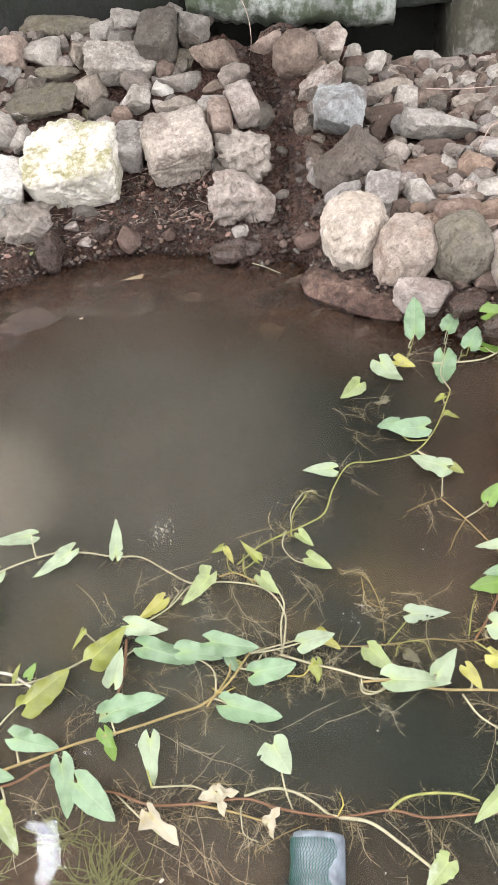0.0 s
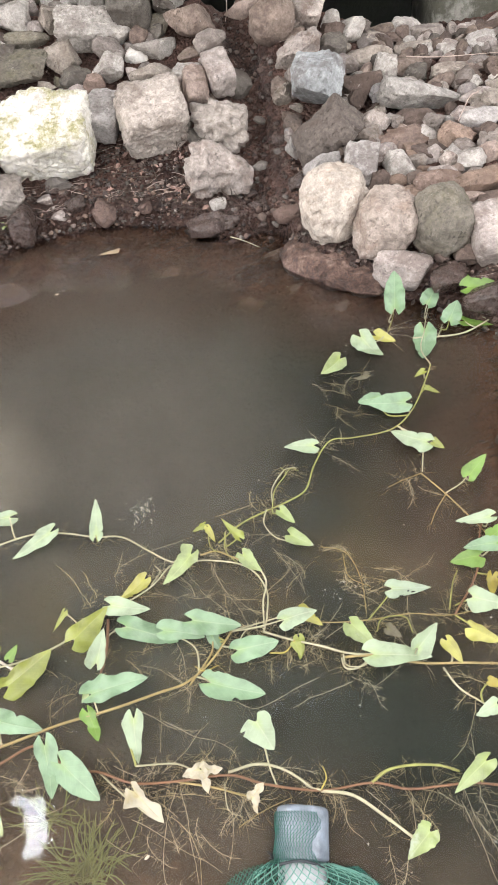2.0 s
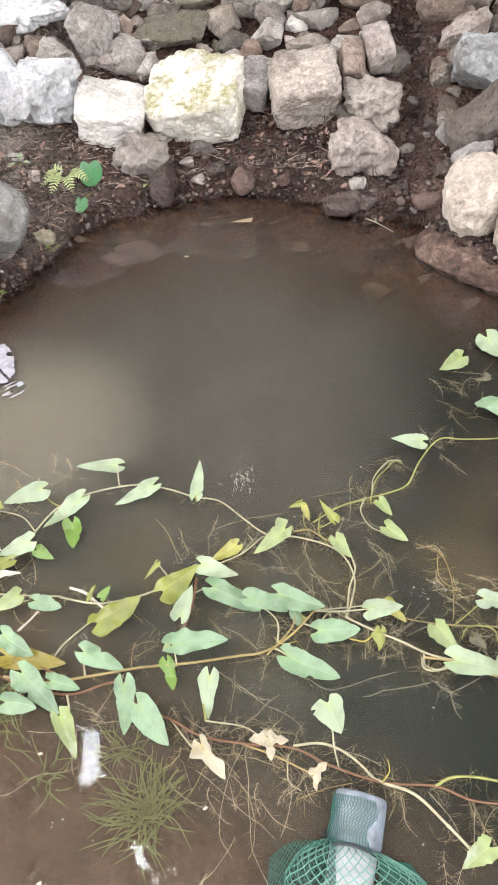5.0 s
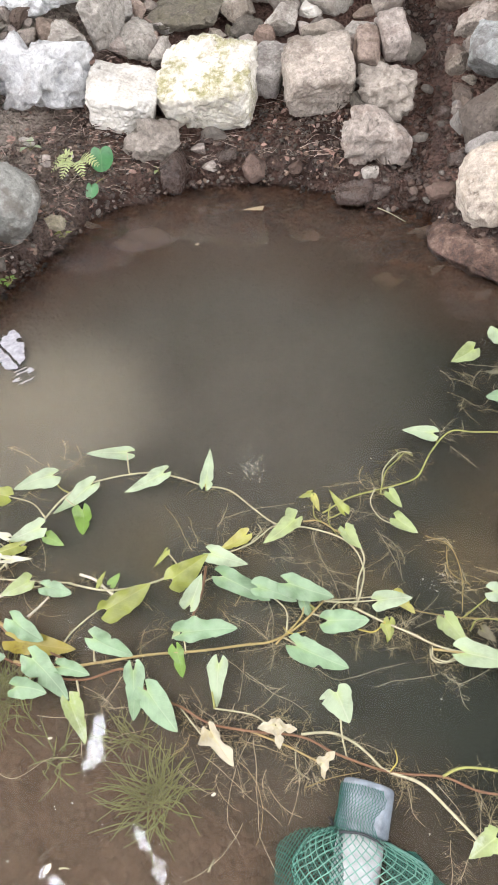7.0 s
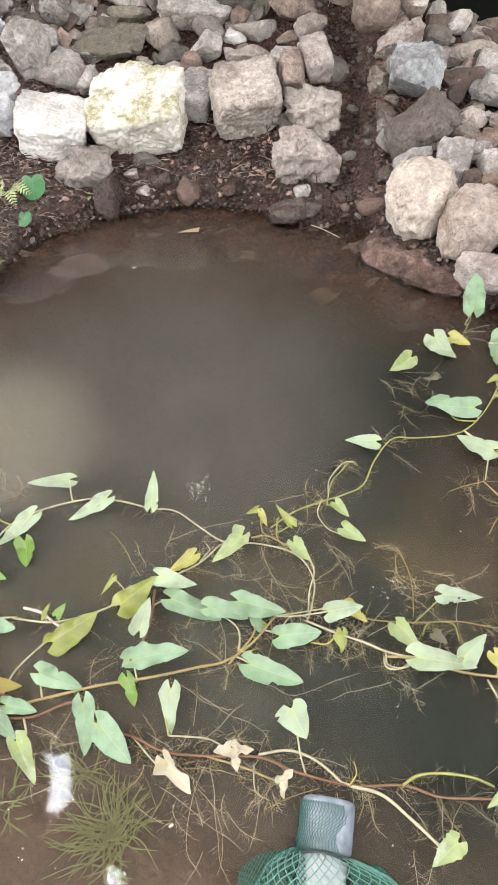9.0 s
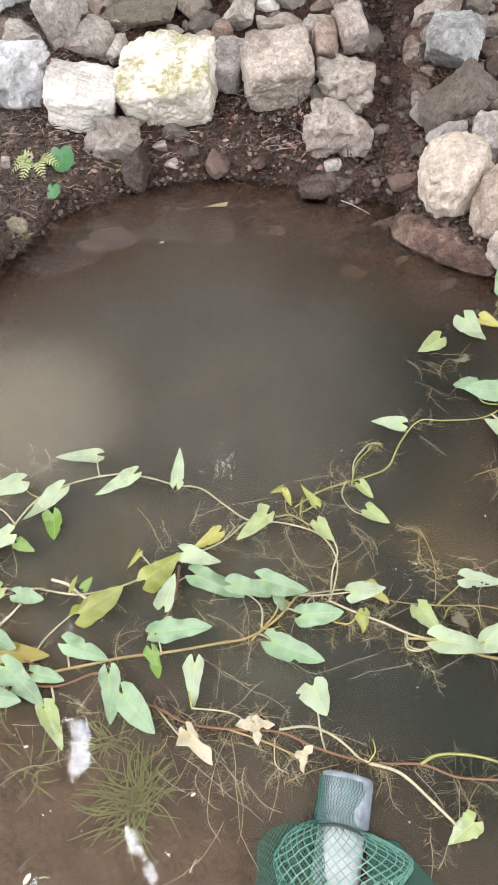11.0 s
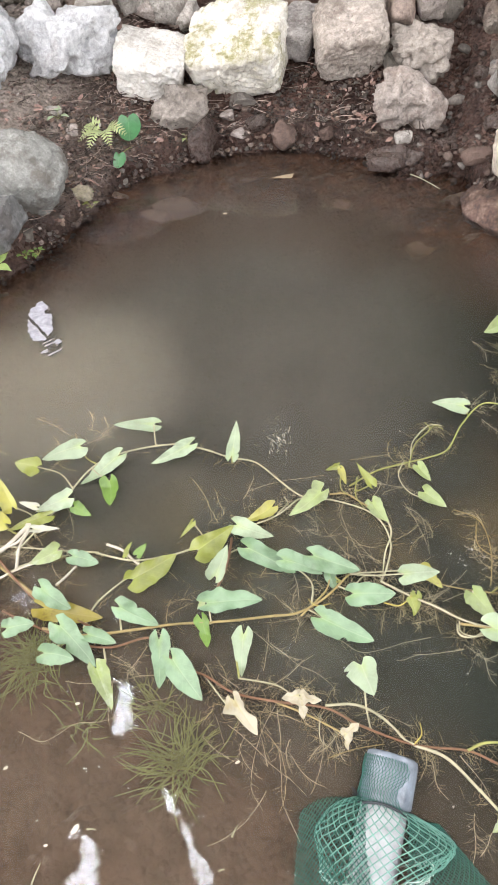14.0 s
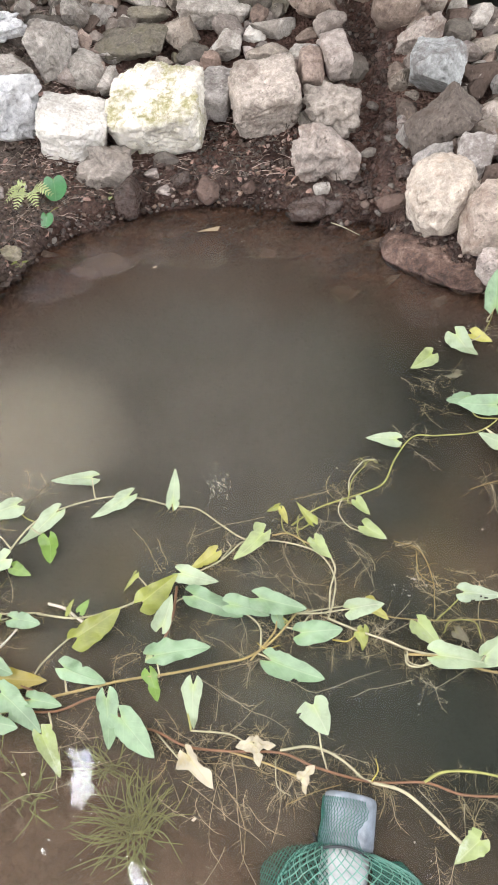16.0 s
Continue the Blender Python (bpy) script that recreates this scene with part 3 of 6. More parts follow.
def stones(kind, shape, rows):
    for x, y, z, sx, sy, sz, turn in rows:
        big = max(sx, sy)
        grow = 1.0 if shape == "b" else 1.09
        level = 6 if big > 0.25 and shape == "b" else 5 if big > 0.2 else 4 if big > 0.06 else 3
        v, f = rock_shape(level, (sx * grow, sy * grow, sz * grow), shape, dice)
        name = "boulder" if big > 0.2 else "stone"
        m = pose(x, y, z, 24 + dice.uniform(-9, 9), turn + dice.uniform(-5, 5), dice.uniform(-14, 14))
        me = bpy.data.meshes.new(name)
        me.from_pydata([tuple(q) for q in v], [], f)
        me.materials.append(STONE[kind])
        me.shade_smooth()
        ob = new(name, me)
        ob.matrix_world = m
        where = "near the shore" if kind == "sunk" else "at the pond's edge" if land(x, y) < 0.07 else "in the piled stone bank"
        tagged(ob, STONE_WORDS[kind] + " " + where, "stone", "stones of the bank")
        FOOT.append((x, y, z, sx, sy, sz))


# ---- ground ----
def spaced(a, b, fine0, fine1, pitch, grow=1.35):
    inner = list(np.arange(fine0, fine1 + 1e-9, pitch))
    left, right, s = [], [], pitch
    p = fine0
    while p > a:
        s *= grow
        p -= s
        left.append(p)
    p, s = fine1, pitch
    while p < b:
        s *= grow
        p += s
        right.append(p)
    return np.array(left[::-1] + inner + right)


def lumps(x, y):
    """Fine unevenness of the soil."""
    p = Vector((x, y, 0))
    return 0.028 * noise.noise(p * 6) + 0.016 * noise.noise(p * 17) + 0.013 * noise.noise(p * 38) + 0.009 * noise.noise(p * 75)


def build_ground():
    xs, ys = spaced(-300, 300, -1.8, 1.3, 0.0105), spaced(-300, 300, 1.0, 3.3, 0.0105)
    ys = np.concatenate([ys[ys < -0.7], np.arange(-0.7, 0.99, 0.03), ys[ys >= 1.0 - 1e-6]])
    gx, gy = np.meshgrid(xs, ys)
    gz = land(gx, gy)
    near = (np.abs(gx) < 3) & (gy > -1.5) & (gy < 4.5)
    for i, j in zip(*np.nonzero(near)):
        rough = lumps(gx[i, j], gy[i, j])
        if -0.14 < gx[i, j] < 1.12:
            rough -= 0.3 * float(step(3.3, 3.42, gy[i, j]))
        gz[i, j] += rough * (1.0 if gz[i, j] > -0.02 else 0.75)
    nx = len(xs)
    verts = np.stack([gx.ravel(), gy.ravel(), gz.ravel()], 1).tolist()
    faces = [(j * nx + i, j * nx + i + 1, (j + 1) * nx + i + 1, (j + 1) * nx + i) for j in range(len(ys) - 1) for i in range(nx - 1)]
    me = bpy.data.meshes.new("ground")
    me.from_pydata(verts, [], faces)
    me.materials.append(SOIL)
    me.shade_smooth()
    return tagged(new("ground", me), "dark damp reddish soil bank and pond bed", kind="structure")


def rect(name, z, material):
    x0, x1, y0, y1 = -1.6, 1.2, -0.8, 2.7
    return mesh_object(name, [(x0, y0, z), (x1, y0, z), (x1, y1, z), (x0, y1, z)], [(0, 1, 2, 3)], material, flat=True)


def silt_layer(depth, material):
    """One of the level sheets that stand in for hanging silt; it thins out where the bed rises to it."""
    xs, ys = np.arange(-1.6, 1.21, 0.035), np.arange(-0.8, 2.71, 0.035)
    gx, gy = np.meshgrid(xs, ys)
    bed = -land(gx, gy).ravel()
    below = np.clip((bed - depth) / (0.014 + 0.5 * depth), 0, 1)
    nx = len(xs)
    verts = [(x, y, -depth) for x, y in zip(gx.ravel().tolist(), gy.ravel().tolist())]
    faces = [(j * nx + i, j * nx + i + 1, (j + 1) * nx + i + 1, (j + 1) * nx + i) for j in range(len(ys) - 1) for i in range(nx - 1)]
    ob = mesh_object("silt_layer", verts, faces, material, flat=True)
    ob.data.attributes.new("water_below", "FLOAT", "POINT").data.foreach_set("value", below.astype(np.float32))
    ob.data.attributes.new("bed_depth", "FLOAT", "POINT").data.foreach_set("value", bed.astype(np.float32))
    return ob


build_ground()
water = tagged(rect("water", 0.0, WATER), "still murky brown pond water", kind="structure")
# Added sheets at set depths imitate the haze of the cloudy water.
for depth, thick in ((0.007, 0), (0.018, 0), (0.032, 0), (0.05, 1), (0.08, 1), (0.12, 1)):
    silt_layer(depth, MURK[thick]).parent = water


# ---- wall behind the bank ----
def block(name, x0, x1, y0, y1, bottom, top, material, label, rag=0.02, cells=(60, 30)):
    """An upright slab with a broken lower edge and an uneven face."""
    nx, nz = cells
    verts, faces = [], []
    for back in (0, 1):
        for j in range(nz + 1):
            for i in range(nx + 1):
                x = x0 + (x1 - x0) * i / nx
                low = bottom(x) + rag * (noise.noise(Vector((x * 7, back * 0.3, 2))) + 0.6 * noise.noise(Vector((x * 23, 0, 5))))
                z = low + (top - low) * j / nz
                face = 0.018 * noise.noise(Vector((x * 4, 3, z * 4))) + 0.008 * noise.noise(Vector((x * 15, 7, z * 15)))
                if rag > 0.03:
                    face += 0.08 * max(0.0, 1 - (z - low) / (0.07 + 0.04 * noise.noise(Vector((x * 6, 1, 9))))) ** 2
                verts.append((x, (y1 if back else y0) + (face if not back else 0), z))
    w, half = nx + 1, (nx + 1) * (nz + 1)
    for j in range(nz):
        for i in range(nx):
            a = j * w + i
            faces.append((a, a + 1, a + w + 1, a + w))
            faces.append((half + a + 1, half + a, half + a + w, half + a + w + 1))
    for i in range(nx):
        faces.append((i, half + i, half + i + 1, i + 1))
        a = nz * w + i
        faces.append((a, a + 1, half + a + 1, half + a))
    for j in range(nz):
        a = j * w
        faces.append((a, a + w, half + a + w, half + a))
        a += nx
        faces.append((a + w, a, half + a, half + a + w))
    return tagged(mesh_object(name, verts, faces, material, label=label), kind="structure")


block("wall_slab", -0.12, 0.83, 3.42, 3.7, lambda x: 0.575 - 0.13 * (x + 0.1), 0.98, CONCRETE, "mossy grey concrete wall with a broken lower edge", 0.032, (110, 40))
block("wall_west", -3.5, -0.14, 3.75, 4.0, lambda x: 0.3, 1.7, DARK_SHADE_CONCRETE, "near-black wall behind the stones")
# The recess's shade is painted in with near-black concrete.
block("wall_recess", -0.3, 1.3, 3.86, 4.0, lambda x: 0.1, 0.98, DARK_SHADE_CONCRETE, "back of the recess under the wall, shade painted near black")
block("wall_lintel", 0.835, 1.1, 3.5, 3.84, lambda x: 0.53, 0.98, DARK_SHADE_CONCRETE, "lintel over the recess, painted near black for shade", 0.006)
block("wall_pier", 1.11, 2.9, 3.4, 3.84, lambda x: 0.1, 0.98, PIER, "mossy concrete pier beside the recess")

# ---- bank stones ----
stones("sunk", "o", [
    (-0.76, 2.013, -0.062, 0.18, 0.1, 0.089, 0), (-0.82, 1.95, -0.06, 0.13, 0.077, 0.077, 0)])
stones("sunk", "r", [
    (0.145, 1.812, -0.080, 0.135, 0.104, 0.083, 0), (-0.009, 1.970, -0.074, 0.183, 0.073, 0.059, 0), (-0.343, 2.156, -0.070, 0.173, 0.066, 0.053, 0),
    (-0.155, 2.061, -0.074, 0.147, 0.068, 0.054, 0), (-0.225, 2.246, -0.053, 0.154, 0.059, 0.048, 0), (-0.559, 2.226, -0.059, 0.176, 0.067, 0.054, 0),
    (0.308, 1.801, -0.054, 0.152, 0.079, 0.063, 0), (0.417, 1.702, -0.059, 0.129, 0.073, 0.058, 0), (0.224, 2.057, -0.047, 0.124, 0.063, 0.051, 0),
    (-0.987, 2.048, -0.029, 0.127, 0.065, 0.052, 0)])
stones("white_moss", "b", [
    (-0.597, 2.619, 0.275, 0.372, 0.31, 0.225, -3)])
stones("tan_block", "k", [
    (-0.795, 2.41, 0.165, 0.213, 0.172, 0.148, 20)])
stones("tan_block", "b", [
    (-0.183, 2.665, 0.289, 0.28, 0.262, 0.188, -2)])
stones("grey", "b", [
    (-0.383, 2.743, 0.287, 0.131, 0.200, 0.139, 8)])
stones("white", "b", [
    (-0.928, 2.518, 0.266, 0.272, 0.23, 0.172, 12)])
stones("tan_block", "k", [
    (0.077, 2.596, 0.268, 0.218, 0.19, 0.15, 10)])
stones("light", "r", [
    (-0.031, 2.915, 0.376, 0.143, 0.081, 0.065, 0),
    (-0.347, 2.992, 0.399, 0.155, 0.135, 0.108, 0), (-0.164, 3.062, 0.442, 0.200, 0.110, 0.088, 8), (-0.432, 3.556, 0.603, 0.176, 0.101, 0.081, 0),
    (-0.771, 3.256, 0.561, 0.191, 0.145, 0.116, 0), (-0.854, 4.068, 0.625, 0.215, 0.086, 0.069, 0), (0.044, 2.288, 0.082, 0.060, 0.043, 0.034, 0),
    (0.678, 2.135, 0.210, 0.122, 0.099, 0.079, 0), (0.830, 2.330, 0.230, 0.074, 0.071, 0.057, 0), (0.661, 3.061, 0.417, 0.121, 0.105, 0.084, 0)])
stones("light", "r", [
    (0.931, 3.277, 0.346, 0.160, 0.088, 0.071, 0), (1.035, 2.925, 0.337, 0.066, 0.094, 0.075, 0), (0.915, 2.116, 0.214, 0.101, 0.087, 0.070, 0),
    (0.535, 2.868, 0.369, 0.065, 0.055, 0.044, 0), (0.926, 2.125, 0.209, 0.097, 0.063, 0.050, 0), (-1.076, 2.837, 0.445, 0.191, 0.231, 0.184, 10),
    (-1.245, 2.249, 0.217, 0.060, 0.042, 0.034, 0)])
stones("pale_tan", "u", [
    (0.035, 2.385, 0.180, 0.268, 0.218, 0.193, 0)])
stones("grey_pink", "b", [
    (0.098, 2.811, 0.373, 0.106, 0.180, 0.125, -4), (0.882, 1.700, 0.158, 0.164, 0.182, 0.126, 8)])
stones("pink", "b", [
    (-0.004, 2.779, 0.339, 0.097, 0.165, 0.115, 5)])
stones("olive", "f", [
    (-0.747, 2.999, 0.431, 0.326, 0.192, 0.087, 3), (-0.718, 3.522, 0.616, 0.339, 0.169, 0.077, 5)])
stones("tan", "r", [
    (-0.183, 2.949, 0.370, 0.169, 0.078, 0.062, 0), (-0.617, 3.273, 0.552, 0.106, 0.137, 0.109, 10), (-0.635, 2.956, 0.363, 0.088, 0.057, 0.046, 0),
    (0.715, 2.908, 0.352, 0.194, 0.089, 0.071, -10), (0.923, 3.006, 0.329, 0.175, 0.070, 0.056, 0), (1.022, 2.715, 0.316, 0.185, 0.085, 0.068, 0),
    (1.137, 2.523, 0.314, 0.106, 0.076, 0.061, 0)])
stones("white", "r", [
    (-0.244, 3.068, 0.426, 0.103, 0.080, 0.064, 0)])
stones("light", "b", [
    (-0.423, 3.175, 0.503, 0.308, 0.170, 0.118, 4)])
stones("brown", "r", [
    (-0.003, 3.117, 0.508, 0.185, 0.164, 0.131, 0), (-0.020, 3.007, 0.415, 0.092, 0.057, 0.045, 0), (0.857, 2.828, 0.318, 0.135, 0.096, 0.077, 0),
    (0.814, 3.221, 0.357, 0.133, 0.073, 0.059, 0), (0.942, 2.670, 0.291, 0.116, 0.081, 0.064, 0), (-1.278, 2.768, 0.434, 0.140, 0.117, 0.094, 0)])
stones("brown_grey", "r", [
    (0.069, 3.011, 0.442, 0.134, 0.099, 0.079, 0), (1.018, 3.164, 0.346, 0.181, 0.095, 0.076, 0), (1.016, 2.182, 0.244, 0.117, 0.088, 0.070, 0),
    (-1.374, 2.732, 0.439, 0.088, 0.083, 0.067, 0)])
stones("dark", "b", [
    (-0.239, 3.235, 0.566, 0.169, 0.245, 0.170, -2)])
stones("dark_grey", "r", [
    (-0.101, 3.310, 0.585, 0.151, 0.140, 0.112, 0), (-0.403, 3.319, 0.560, 0.158, 0.114, 0.092, 0), (-0.652, 3.834, 0.622, 0.114, 0.112, 0.090, 0)])
stones("pink", "r", [
    (-0.904, 3.252, 0.583, 0.115, 0.163, 0.130, 0), (-0.894, 2.823, 0.357, 0.109, 0.115, 0.092, 0), (0.216, 3.211, 0.509, 0.154, 0.094, 0.075, -15),
    (0.873, 1.918, 0.165, 0.129, 0.073, 0.058, 0), (-0.887, 2.972, 0.410, 0.120, 0.069, 0.055, 0), (-0.974, 3.019, 0.456, 0.072, 0.087, 0.069, 0)])
stones("olive", "r", [
    (-0.700, 3.179, 0.494, 0.200, 0.090, 0.072, 0)])
stones("tan", "t", [
    (-0.549, 3.067, 0.442, 0.177, 0.137, 0.122, 0)])
stones("light", "t", [
    (-0.932, 2.852, 0.393, 0.178, 0.160, 0.143, 0), (-1.2, 2.72, 0.43, 0.16, 0.17, 0.15, 8)])
stones("dark", "r", [
    (-0.497, 2.985, 0.379, 0.142, 0.088, 0.070, 0), (-1.015, 3.859, 0.636, 0.183, 0.139, 0.111, 0), (0.559, 2.936, 0.405, 0.127, 0.106, 0.085, 0),
    (0.176, 2.816, 0.331, 0.093, 0.105, 0.084, 0)])
stones("red", "r", [
    (-0.433, 2.935, 0.352, 0.102, 0.087, 0.070, 0), (0.785, 2.007, 0.190, 0.147, 0.105, 0.084, 0)])
stones("grey", "r", [
    (-0.872, 2.954, 0.399, 0.175, 0.070, 0.056, 0), (0.565, 2.145, 0.209, 0.158, 0.149, 0.119, 0), (0.438, 2.291, 0.179, 0.138, 0.098, 0.078, -25),
    (1.023, 2.342, 0.275, 0.162, 0.091, 0.073, 0), (-1.056, 2.984, 0.464, 0.144, 0.108, 0.086, 0)])
stones("light", "r", [
    (-0.841, 2.802, 0.342, 0.076, 0.132, 0.105, 20)])
stones("grey_pink", "r", [
    (-0.628, 2.450, 0.104, 0.068, 0.053, 0.042, 0), (-0.582, 2.398, 0.056, 0.059, 0.049, 0.039, 0),
    (0.615, 1.683, 0.085, 0.196, 0.136, 0.108, 5), (0.978, 2.400, 0.265, 0.129, 0.079, 0.063, 0), (1.051, 2.507, 0.288, 0.127, 0.065, 0.052, 0),
    (-0.995, 2.815, 0.368, 0.150, 0.097, 0.078, 15), (-0.842, 2.850, 0.359, 0.061, 0.119, 0.095, 0), (-1.166, 2.197, 0.168, 0.051, 0.046, 0.037, 0)])
stones("pale_tan", "r", [
    (-0.449, 3.941, 0.613, 0.180, 0.073, 0.059, 0), (0.664, 2.470, 0.254, 0.124, 0.100, 0.080, 15), (0.416, 2.854, 0.408, 0.208, 0.129, 0.103, -35),
    (0.501, 3.064, 0.495, 0.129, 0.172, 0.137, -20), (0.848, 2.153, 0.210, 0.083, 0.064, 0.051, 0)])
stones("wet", "r", [
    (-0.703, 2.342, 0.070, 0.106, 0.162, 0.130, 0), (0.016, 2.244, 0.033, 0.168, 0.089, 0.071, 0), (-0.603, 2.497, 0.121, 0.064, 0.045, 0.036, 0),
    (-0.511, 2.432, 0.085, 0.081, 0.061, 0.049, 0), (0.727, 1.608, 0.087, 0.119, 0.092, 0.073, 0), (0.718, 1.741, 0.106, 0.106, 0.064, 0.051, 0),
    (0.809, 1.511, 0.076, 0.132, 0.104, 0.083, 0), (0.010, 2.221, 0.024, 0.160, 0.090, 0.072, 0), (0.166, 2.363, 0.075, 0.057, 0.040, 0.032, 0),
    (0.296, 2.523, 0.203, 0.058, 0.044, 0.035, 0), (0.300, 2.771, 0.308, 0.060, 0.046, 0.037, 0), (0.335, 2.279, 0.137, 0.063, 0.076, 0.061, 0)])
stones("wet", "r", [
    (0.204, 2.273, 0.071, 0.073, 0.042, 0.034, 0), (0.083, 2.214, 0.045, 0.072, 0.057, 0.046, 0)])
stones("wet_grey", "r", [
    (-0.572, 2.512, 0.132, 0.133, 0.066, 0.053, 0), (0.221, 2.477, 0.128, 0.067, 0.044, 0.035, 0), (0.242, 2.680, 0.232, 0.055, 0.041, 0.033, 0)])
stones("red_wet", "t", [
    (-0.411, 2.400, 0.043, 0.104, 0.102, 0.090, -25)])
stones("red_wet", "r", [
    (-0.243, 2.389, 0.057, 0.058, 0.060, 0.048, 0), (0.291, 2.168, 0.076, 0.095, 0.063, 0.051, 0)])
stones("cream", "o", [
    (0.438, 1.978, 0.174, 0.212, 0.236, 0.236, -5)])
stones("tan_pink", "o", [
    (0.576, 1.838, 0.157, 0.178, 0.215, 0.215, 20)])
stones("olive", "o", [
    (0.741, 1.785, 0.165, 0.178, 0.215, 0.215, 0)])
stones("slate", "r", [
    (0.488, 2.445, 0.262, 0.272, 0.262, 0.225, -8)])
stones("blue_grey", "t", [
    (0.455, 2.6, 0.362, 0.18, 0.215, 0.2, 10)])
stones("red", "f", [
    (0.727, 2.335, 0.223, 0.204, 0.087, 0.039, 0)])
stones("red_tan", "r", [
    (0.919, 2.270, 0.246, 0.141, 0.094, 0.075, 0), (0.698, 1.995, 0.170, 0.110, 0.072, 0.057, 0), (0.770, 2.115, 0.196, 0.063, 0.053, 0.042, 0),
    (0.934, 1.992, 0.198, 0.179, 0.104, 0.083, -15), (0.665, 2.087, 0.187, 0.070, 0.052, 0.042, 0)])
stones("light", "r", [
    (0.83, 2.57, 0.3, 0.32, 0.15, 0.115, 14)])
stones("light", "t", [
    (0.738, 2.758, 0.335, 0.118, 0.160, 0.142, 10)])
stones("dark_brown", "r", [
    (0.637, 2.694, 0.315, 0.162, 0.113, 0.091, 0), (0.829, 2.445, 0.248, 0.174, 0.084, 0.067, 0), (0.799, 1.680, 0.109, 0.111, 0.078, 0.062, 0),
    (0.937, 1.901, 0.167, 0.110, 0.066, 0.053, 0)])
stones("brown", "o", [
    (0.334, 3.009, 0.497, 0.179, 0.164, 0.164, 0)])
stones("rock_white", "j", [
    (-1.236, 2.48, 0.35, 0.46, 0.25, 0.22, 12), (-1.505, 2.33, 0.43, 0.3, 0.279, 0.25, 0)])
stones("rock_white", "j", [
    (-1.388, 2.908, 0.539, 0.401, 0.187, 0.085, 0)])
stones("dark", "f", [
    (-1.135, 3.067, 0.510, 0.219, 0.091, 0.041, 0)])
stones("boulder", "o", [
    (-1.185, 1.83, 0.186, 0.268, 0.24, 0.235, 25)])
stones("olive_tan", "r", [
    (-1.340, 1.773, 0.219, 0.148, 0.130, 0.104, 0), (-1.060, 1.932, 0.058, 0.081, 0.055, 0.044, 0)])
stones("slate_wet", "r", [
    (-1.215, 1.575, 0.142, 0.25, 0.215, 0.17, 20), (-1.262, 1.592, 0.138, 0.110, 0.099, 0.079, 0)])
stones("dark", "r", [
    (-1.3, 1.35, 0.03, 0.15, 0.12, 0.09, 0), (-1.32, 1.2, 0.02, 0.16, 0.13, 0.09, 0), (-1.17, 1.66, 0.035, 0.09, 0.08, 0.06, 0)])


# ---- undercut mud ledge under the cream boulder ----
def mud_ledge():
    v, f = rock_shape(5, (0.46, 0.24, 0.1), "o", random.Random(44))
    m = pose(0.43, 1.89, 0.005, 0, 0, -47)
    out = []
    for q in v:
        w = m @ q
        k = 0.022 * noise.noise(w * 14) + 0.013 * noise.noise(w * 37) + 0.007 * noise.noise(w * 90)
        out.append(w + Vector((0.5 * k, -0.5 * k, k)))
    tagged(mesh_object("mud_ledge", out, f, MUD, label="undercut ledge of reddish mud at the waterline"), kind="structure")


mud_ledge()


# ---- loose rubble between the stones ----
def rubble(name, count, sizes, kind, label, accept, seed, bury=0.25):
    rnd = random.Random(seed)
    verts, faces = [], []
    made = 0
    for x, y, d, soil in scattered(count * 14, -1.9, 1.7, 1.0, 3.45, rnd):
        if made >= count:
            break
        if not accept(x, y, d, rnd):
            continue
        s = rnd.uniform(*sizes) * rnd.uniform(0.6, 1.0)
        if any(abs(x - a) < 0.29 * (w + s) and abs(y - b) < 0.29 * (h + s) for a, b, c, w, h, k in FOOT):
            continue
        v, f = rock_shape(4 if s > 0.1 else 3 if s > 0.05 else 2, (s * rnd.uniform(0.8, 1.4), s, s * rnd.uniform(0.5, 0.9)), "t" if rnd.random() < 0.5 else "r", rnd)
        m = pose(x, y, soil + s * bury, rnd.uniform(-40, 40), rnd.uniform(-40, 40), rnd.uniform(0, 360))
        at = len(verts)
        verts += [m @ q for q in v]
        faces += [tuple(i + at for i in q) for q in f]
        made += 1
    return tagged(mesh_object(name, verts, faces, STONE[kind], label=label, flat=sizes[1] > 0.04), category="rubble", kind="stuff")


def upper(x, y, d, rnd):
    return 0.28 < d < 1.5 and abs(x - 0.21) > 0.14 and (x > -0.85 or d > 0.55) and (x < -0.1 or y < 3.2)


def right_side(x, y, d, rnd):
    return 0.08 < d < 1.6 and x > 0.33 and y < 3.25


def low_strip(x, y, d, rnd):
    return -0.02 < d < 0.34 and (abs(x - 0.2) > 0.13 or y < 2.1)


def bare_strip(x, y, d, rnd):
    return 0.03 < d < 0.36 and x < 0.1


def west_soil(x, y, d, rnd):
    return 0.03 < d < 0.95 and x < -0.5


def channel(x, y, d, rnd):
    """The runnel down which water seeps between the stones."""
    return d > -0.03 and abs(x - 0.2) < 0.12 and 2.1 < y < 3.25


for k, (kind, count) in enumerate((("light", 120), ("grey_pink", 170), ("tan", 130), ("brown_grey", 220), ("brown", 190), ("dark_brown", 210), ("dark", 90), ("red_tan", 25))):
    rubble("rubble", count, (0.05, 0.13), kind, "loose mixed rubble filling the stone bank", upper, 100 + k)
def ledge(x, y, d, rnd):
    return -1.9 < x < -0.05 and 2.95 < y < 3.45 and d > 0.6


for k, (kind, count) in enumerate((("dark", 16), ("olive", 8), ("dark_grey", 12), ("light", 10), ("brown_grey", 10))):
    rubble("rubble", count, (0.1, 0.19), kind, "larger dark rubble at the foot of the wall", ledge, 600 + k, 0.35)
